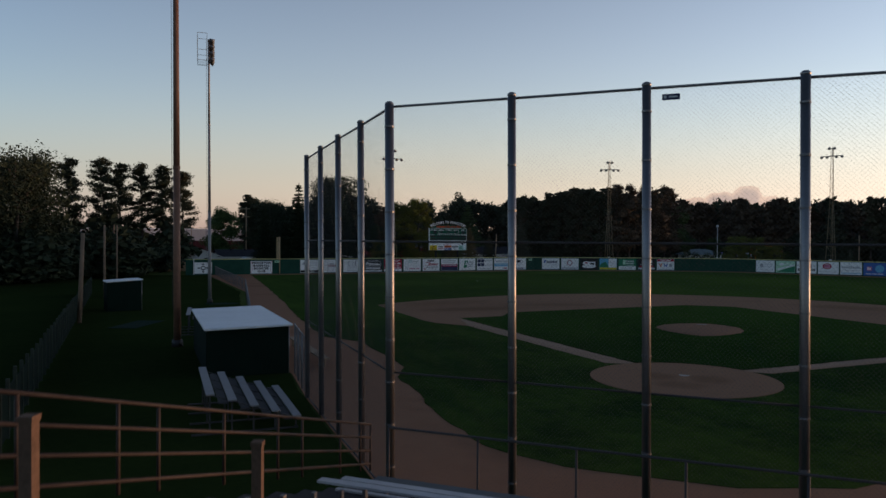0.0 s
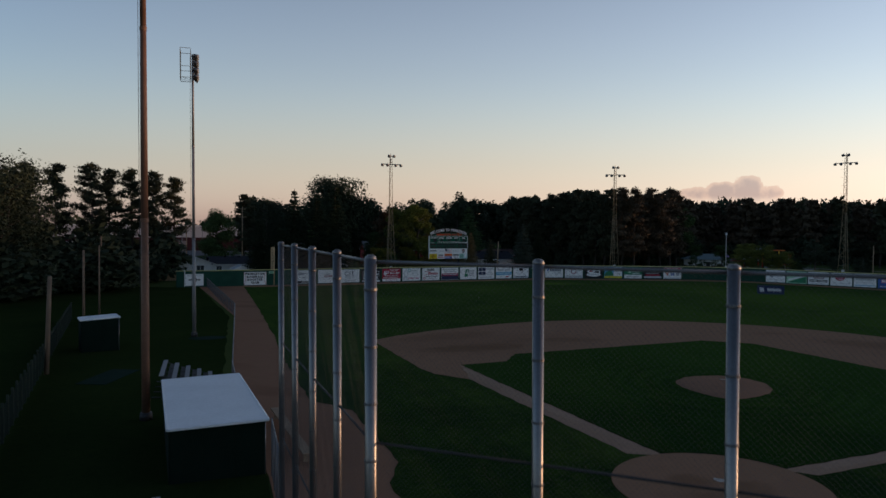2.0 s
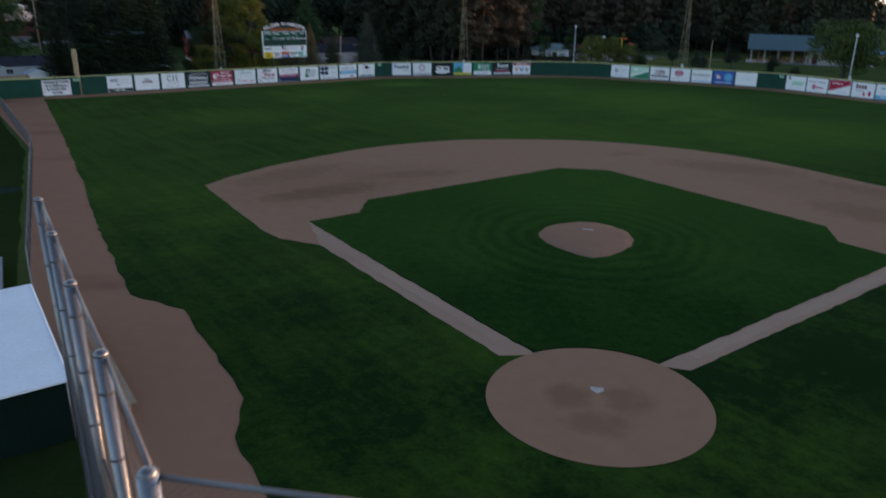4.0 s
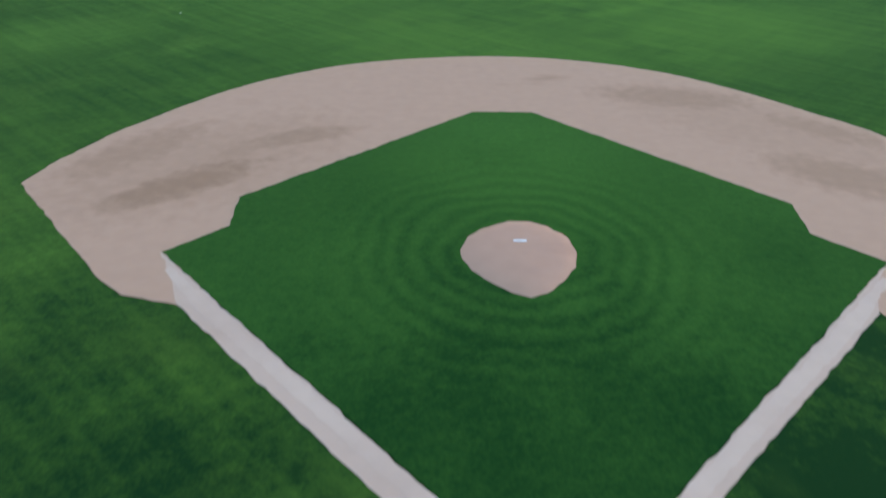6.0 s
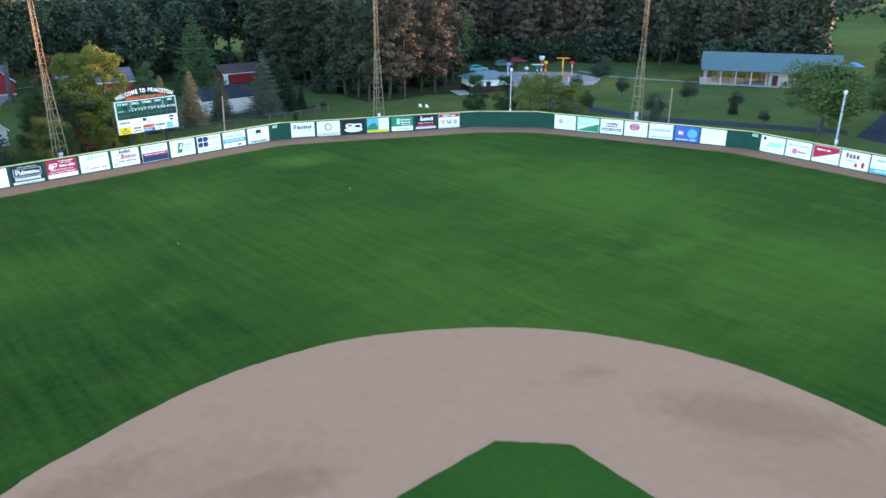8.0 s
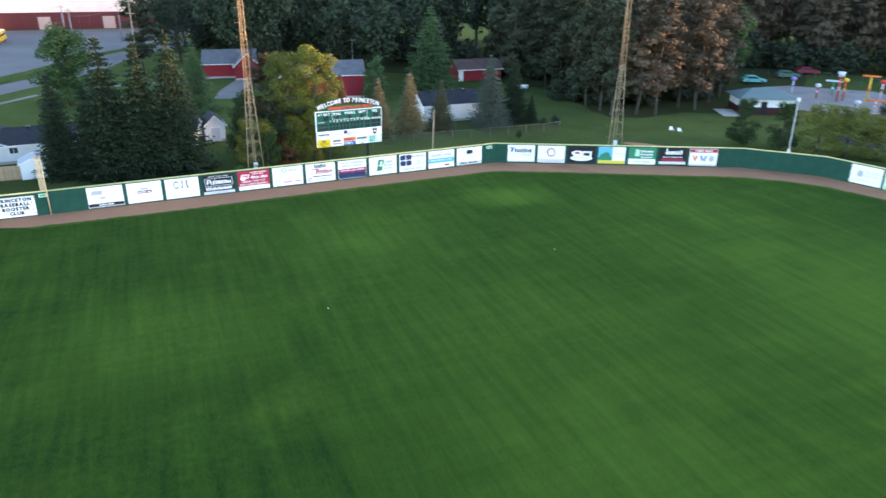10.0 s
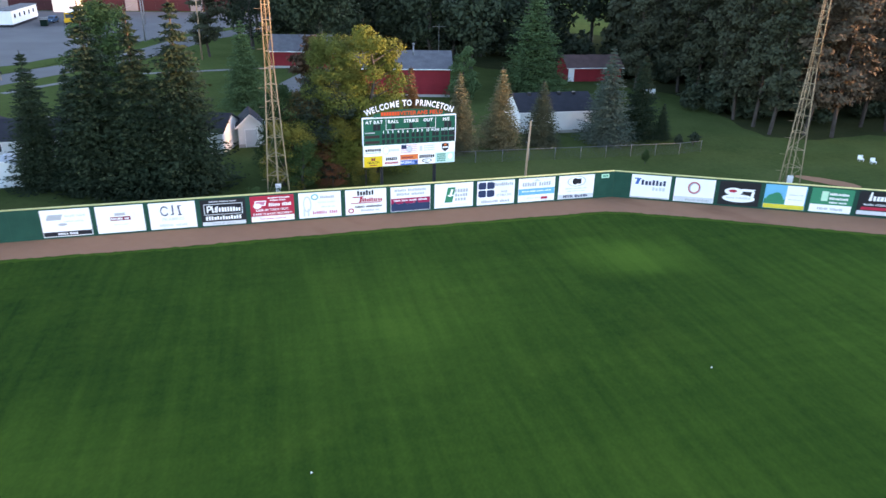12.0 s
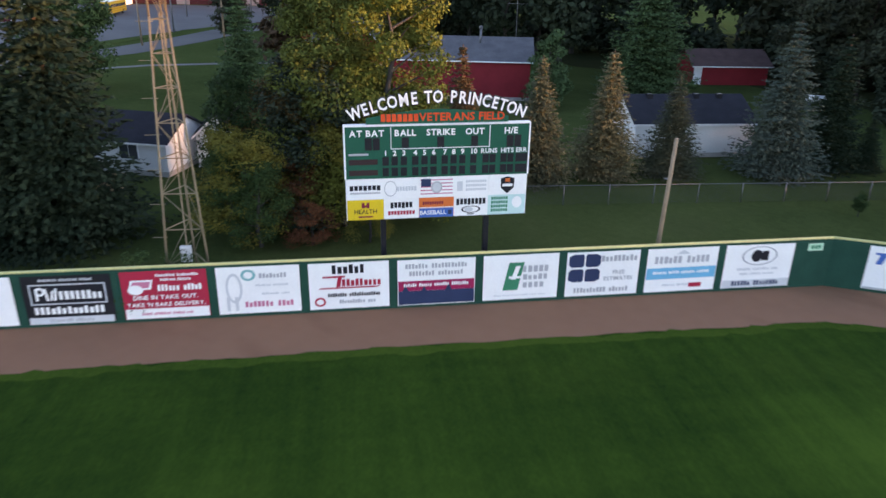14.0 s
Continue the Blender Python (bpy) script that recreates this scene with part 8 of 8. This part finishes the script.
for k in range(56):
    x = -0.9 + k * 0.495
    part("roof_seam", Geo().add([(x, -1.2, 3.1), (x + 0.03, -1.2, 3.1), (x + 0.03, 4.5, 6.3), (x, 4.5, 6.3), (x, -1.2, 3.15), (x + 0.03, -1.2, 3.15), (x + 0.03, 4.5, 6.35), (x, 4.5, 6.35)], [(4, 5, 6, 7), (0, 4, 7, 3), (1, 2, 6, 5), (0, 1, 5, 4)]), TEAL_ROOF, pv)
for k in range(5):
    for y in (0, 9):
        part("post", Geo().box(k * 3.0 - 0.12, y - 0.12, 0, k * 3.0 + 0.12, y + 0.12, 3.1), CONCRETE, pv)
part("wall", Geo().box(12.5, 0.4, 0, 25.5, 8.6, 3.0), material("tan_block", (0.38, 0.33, 0.29), 0.85, 0, 0.2, 1.0, 8.0, 0.2), pv, "tan block wall of the service room")
part("door", Geo().box(13.2, 0.32, 0, 14.3, 0.4, 2.2), MAROON, pv)
part("door", Geo().box(20.6, 0.32, 0, 21.7, 0.4, 2.2), BLACK, pv)
part("window", Geo().box(16.2, 0.32, 1.8, 17.6, 0.4, 2.5), GLASS, pv)
part("slab", Geo().box(-1, -1, 0, 26, 10, 0.06), CONCRETE, pv)
for k in range(5):
    for j in range(2):
        tb = thing("picnic_table", along((41.0, 165.6), (66.0, 160.0)) @ pose(1.4 + k * 2.2, 2.2 + j * 3.6, 0.06), "dark wooden picnic table under the pavilion", "picnic table", "picnic tables")
        part("tabletop", Geo().box(0, 0, 0.70, 1.5, 0.75, 0.75), WOOD_POLE, tb)
        part("bench", Geo().box(0, -0.5, 0.42, 1.5, -0.22, 0.46), WOOD_POLE, tb)
        part("bench", Geo().box(0, 0.97, 0.42, 1.5, 1.25, 0.46), WOOD_POLE, tb)
        part("legs", Geo().rod((0.2, -0.4, 0), (0.2, 0.3, 0.7), 0.04, n=4).rod((0.2, 1.15, 0), (0.2, 0.45, 0.7), 0.04, n=4).rod((1.3, -0.4, 0), (1.3, 0.3, 0.7), 0.04, n=4).rod((1.3, 1.15, 0), (1.3, 0.45, 0.7), 0.04, n=4), STEEL, tb)
sp = thing("pump_house", along((-8.4, 148.8), (-0.7, 152.1)), "small park building with a teal hipped roof", "park building")
part("lower_wall", Geo().box(0, 0, 0, 8.5, 5.5, 1.2), MAROON, sp, "dark red brick base")
part("upper_wall", Geo().box(0.04, 0.04, 1.2, 8.46, 5.46, 2.6), SIDING, sp)
part("roof", hip_roof(Geo(), -0.7, -0.7, 9.2, 6.2, 2.6, 3.9, 3.2), TEAL_ROOF, sp, "teal metal hipped roof")
part("door", Geo().box(3.2, -0.05, 0, 4.2, 0.0, 2.1), BLACK, sp)
part("slab", Geo().box(-3.0, -1.5, 0, 0, 4, 0.06), CONCRETE, sp)


def splash_post(x, y, h, top, cols, label):
    s = thing("splash_toy", pose(x, y, 0) @ Matrix.Scale(0.85, 4), label, "splash toy", "splash pad toys")
    part("column", Geo().rod((0, 0, 0), (0, 0, h), 0.17, n=12), cols[0], s, "", True)
    part("collar", Geo().rod((0, 0, h * 0.45), (0, 0, h * 0.6), 0.22, n=12), cols[1], s, "", True)
    if top == "bucket":
        part("bucket", Geo().rod((0, 0, h), (0, 0, h + 1.0), 0.5, 0.75, 14), cols[1], s, "", True)
    elif top == "arm":
        part("arm", Geo().box(-1.6, -0.2, h - 0.1, 1.6, 0.2, h + 0.2), cols[1], s)
    else:
        part("dome", Geo().ball((0, 0, h), 0.62, 0.62, 0.45, 12, 6), cols[1], s, "", True)


RED_P, YEL_P, PUR_P, PALE_P = paint("toy_red", (0.62, 0.06, 0.04)), paint("toy_yellow", (0.75, 0.45, 0.04)), paint("toy_purple", (0.30, 0.24, 0.55)), paint("toy_pale", (0.55, 0.60, 0.66))
for x, y, h, t, c, lb in ((6.2, 168.2, 5.0, "bucket", (RED_P, PALE_P), "red column with a pale blue tipping bucket"), (7.2, 169.6, 4.2, "dome", (RED_P, YEL_P), "red column with a yellow cap"), (10.9, 168.9, 5.4, "arm", (YEL_P, ORG), "yellow post with a level arm"), (13.4, 174, 3.6, "dome", (PALE_P, RED_P), "pale post with a red cap"), (-1.1, 172.6, 3.2, "dome", (PALE_P, PUR_P), "pale column under a purple dome"), (3.0, 170, 2.6, "dome", (RED_P, PALE_P), "low red post with a pale cap"), (9.2, 163.0, 1.2, "dome", (PALE_P, PALE_P), "low pale spray post"), (5.6, 174, 3.0, "arm", (GRN, PALE_P), "green post with a pale arm"), (12.0, 165.0, 1.4, "arm", (PALE_P, ORG), "low pale post with an orange arm")):
    splash_post(x, y, h, t, c, lb)
link_fence("park_fence", [(-12, 190), (6, 192), (22, 184), (27, 174)], 1.4, "chain-link fence behind the splash pad", 3.0, 0.2, material("green_fence_wire", (0.06, 0.16, 0.12), 0.5, 0.3))
car(along((-10.0, 179.4), (-6.0, 181.0)), (0.10, 0.42, 0.40), "turquoise_car", "turquoise car parked beside the wood")
car(along((-4.0, 189.5), (0.2, 191.0)), (0.08, 0.16, 0.12), "dark_green_car", "dark green car parked beside the wood")
car(along((-0.4, 197.0), (3.9, 198.0)), (0.28, 0.03, 0.05), "dark_red_car", "dark red car parked beside the fence")
car(along((72.0, 136.8), (76.2, 138.4)), (0.03, 0.035, 0.05), "black_car", "black car in the car park")
car(along((78.0, 142.8), (82.4, 144.2)), (0.7, 0.7, 0.7), "white_car", "white car in the car park")
car(along((85.0, 147.0), (89.0, 149.0)), (0.16, 0.035, 0.04), "maroon_car", "maroon car in the car park")
for x, y in ((-16.6, 132.4), (-15.4, 132.0)):
    s = thing("lawn_chair", pose(x, y, 0, 0, 0, 30) @ Matrix.Scale(0.6, 4), "white plastic seat on the grass", "seat", "white lawn seats")
    part("seat", Geo().box(-0.4, -0.4, 0.35, 0.4, 0.4, 0.45), WHITE, s)
    part("backrest", Geo().box(-0.4, 0.34, 0.45, 0.4, 0.42, 0.95), WHITE, s)
    for a, b in ((-0.36, -0.36), (0.36, -0.36), (-0.36, 0.36), (0.36, 0.36)):
        part("leg", Geo().box(a - 0.03, b - 0.03, 0, a + 0.03, b + 0.03, 0.35), WHITE, s)
ground_sheet("bare_patch", arc(-18.5, 122.2, 1.0, 0, 345, 23) and [(-18.5 + 3.0 * math.cos(k / 20 * 6.283), 122.2 + 0.9 * math.sin(k / 20 * 6.283)) for k in range(20)], 0.0, TRACK, "worn bare patch in the grass", "bare patch", 0.3, 0.1)
wr = thing("storage_tank", along((-47.8, 152.0), (-45.0, 153.4)), "white storage tank lying at the wood's edge", "tank")
part("tank", Geo().rod((0.4, 0, 0.66), (2.2, 0, 0.66), 0.36, n=14), WHITE, wr, "", True)
part("cradle", Geo().box(0.7, -0.3, 0, 0.85, 0.3, 0.4).box(1.8, -0.3, 0, 1.95, 0.3, 0.4), STEEL, wr)
for x, y, col in ((66, 172, BLU), (72, 176, BLU), (78, 181, BLU)):
    c = thing("canopy_tent", pose(x, y, 0, 0, 0, 20), "blue canopy tent on the far slope", "tent", "canopy tents")
    part("canopy", Geo().add([(-1.6, -1.6, 2.1), (1.6, -1.6, 2.1), (1.6, 1.6, 2.1), (-1.6, 1.6, 2.1), (0, 0, 3.1)], [(0, 1, 4), (1, 2, 4), (2, 3, 4), (3, 0, 4)]), paint("tent_blue", (0.08, 0.28, 0.6)), c)
    for a, b in ((-1.5, -1.5), (1.5, -1.5), (1.5, 1.5), (-1.5, 1.5)):
        part("leg", Geo().rod((a, b, 0), (a, b, 2.1), 0.03, n=6), STEEL, c)
gable_house("shelter", (86.0, 170.0), (100.0, 166.0), 9.0, 3.0, 5.0, SIDING, TEAL_ROOF, "pale shelter with a teal roof beyond the car park", category="shelter", foot=False)


# ---- balls left on the grass ----
for x, y in ((-18.95, 81.3), (-30.9, 62.9)):
    bl = thing("baseball", pose(x, y, 0.055, 20, 35, 0), "white baseball lying in the outfield grass", "ball", "balls in the grass")
    part("cover", Geo().ball((0, 0, 0), 0.037, 0.037, 0.037, 14, 10), WHITE, bl, "", True)
    part("seam", Geo().rod((-0.002, 0, 0), (0.002, 0, 0), 0.0378, n=18), R_, bl, "red stitched seam")
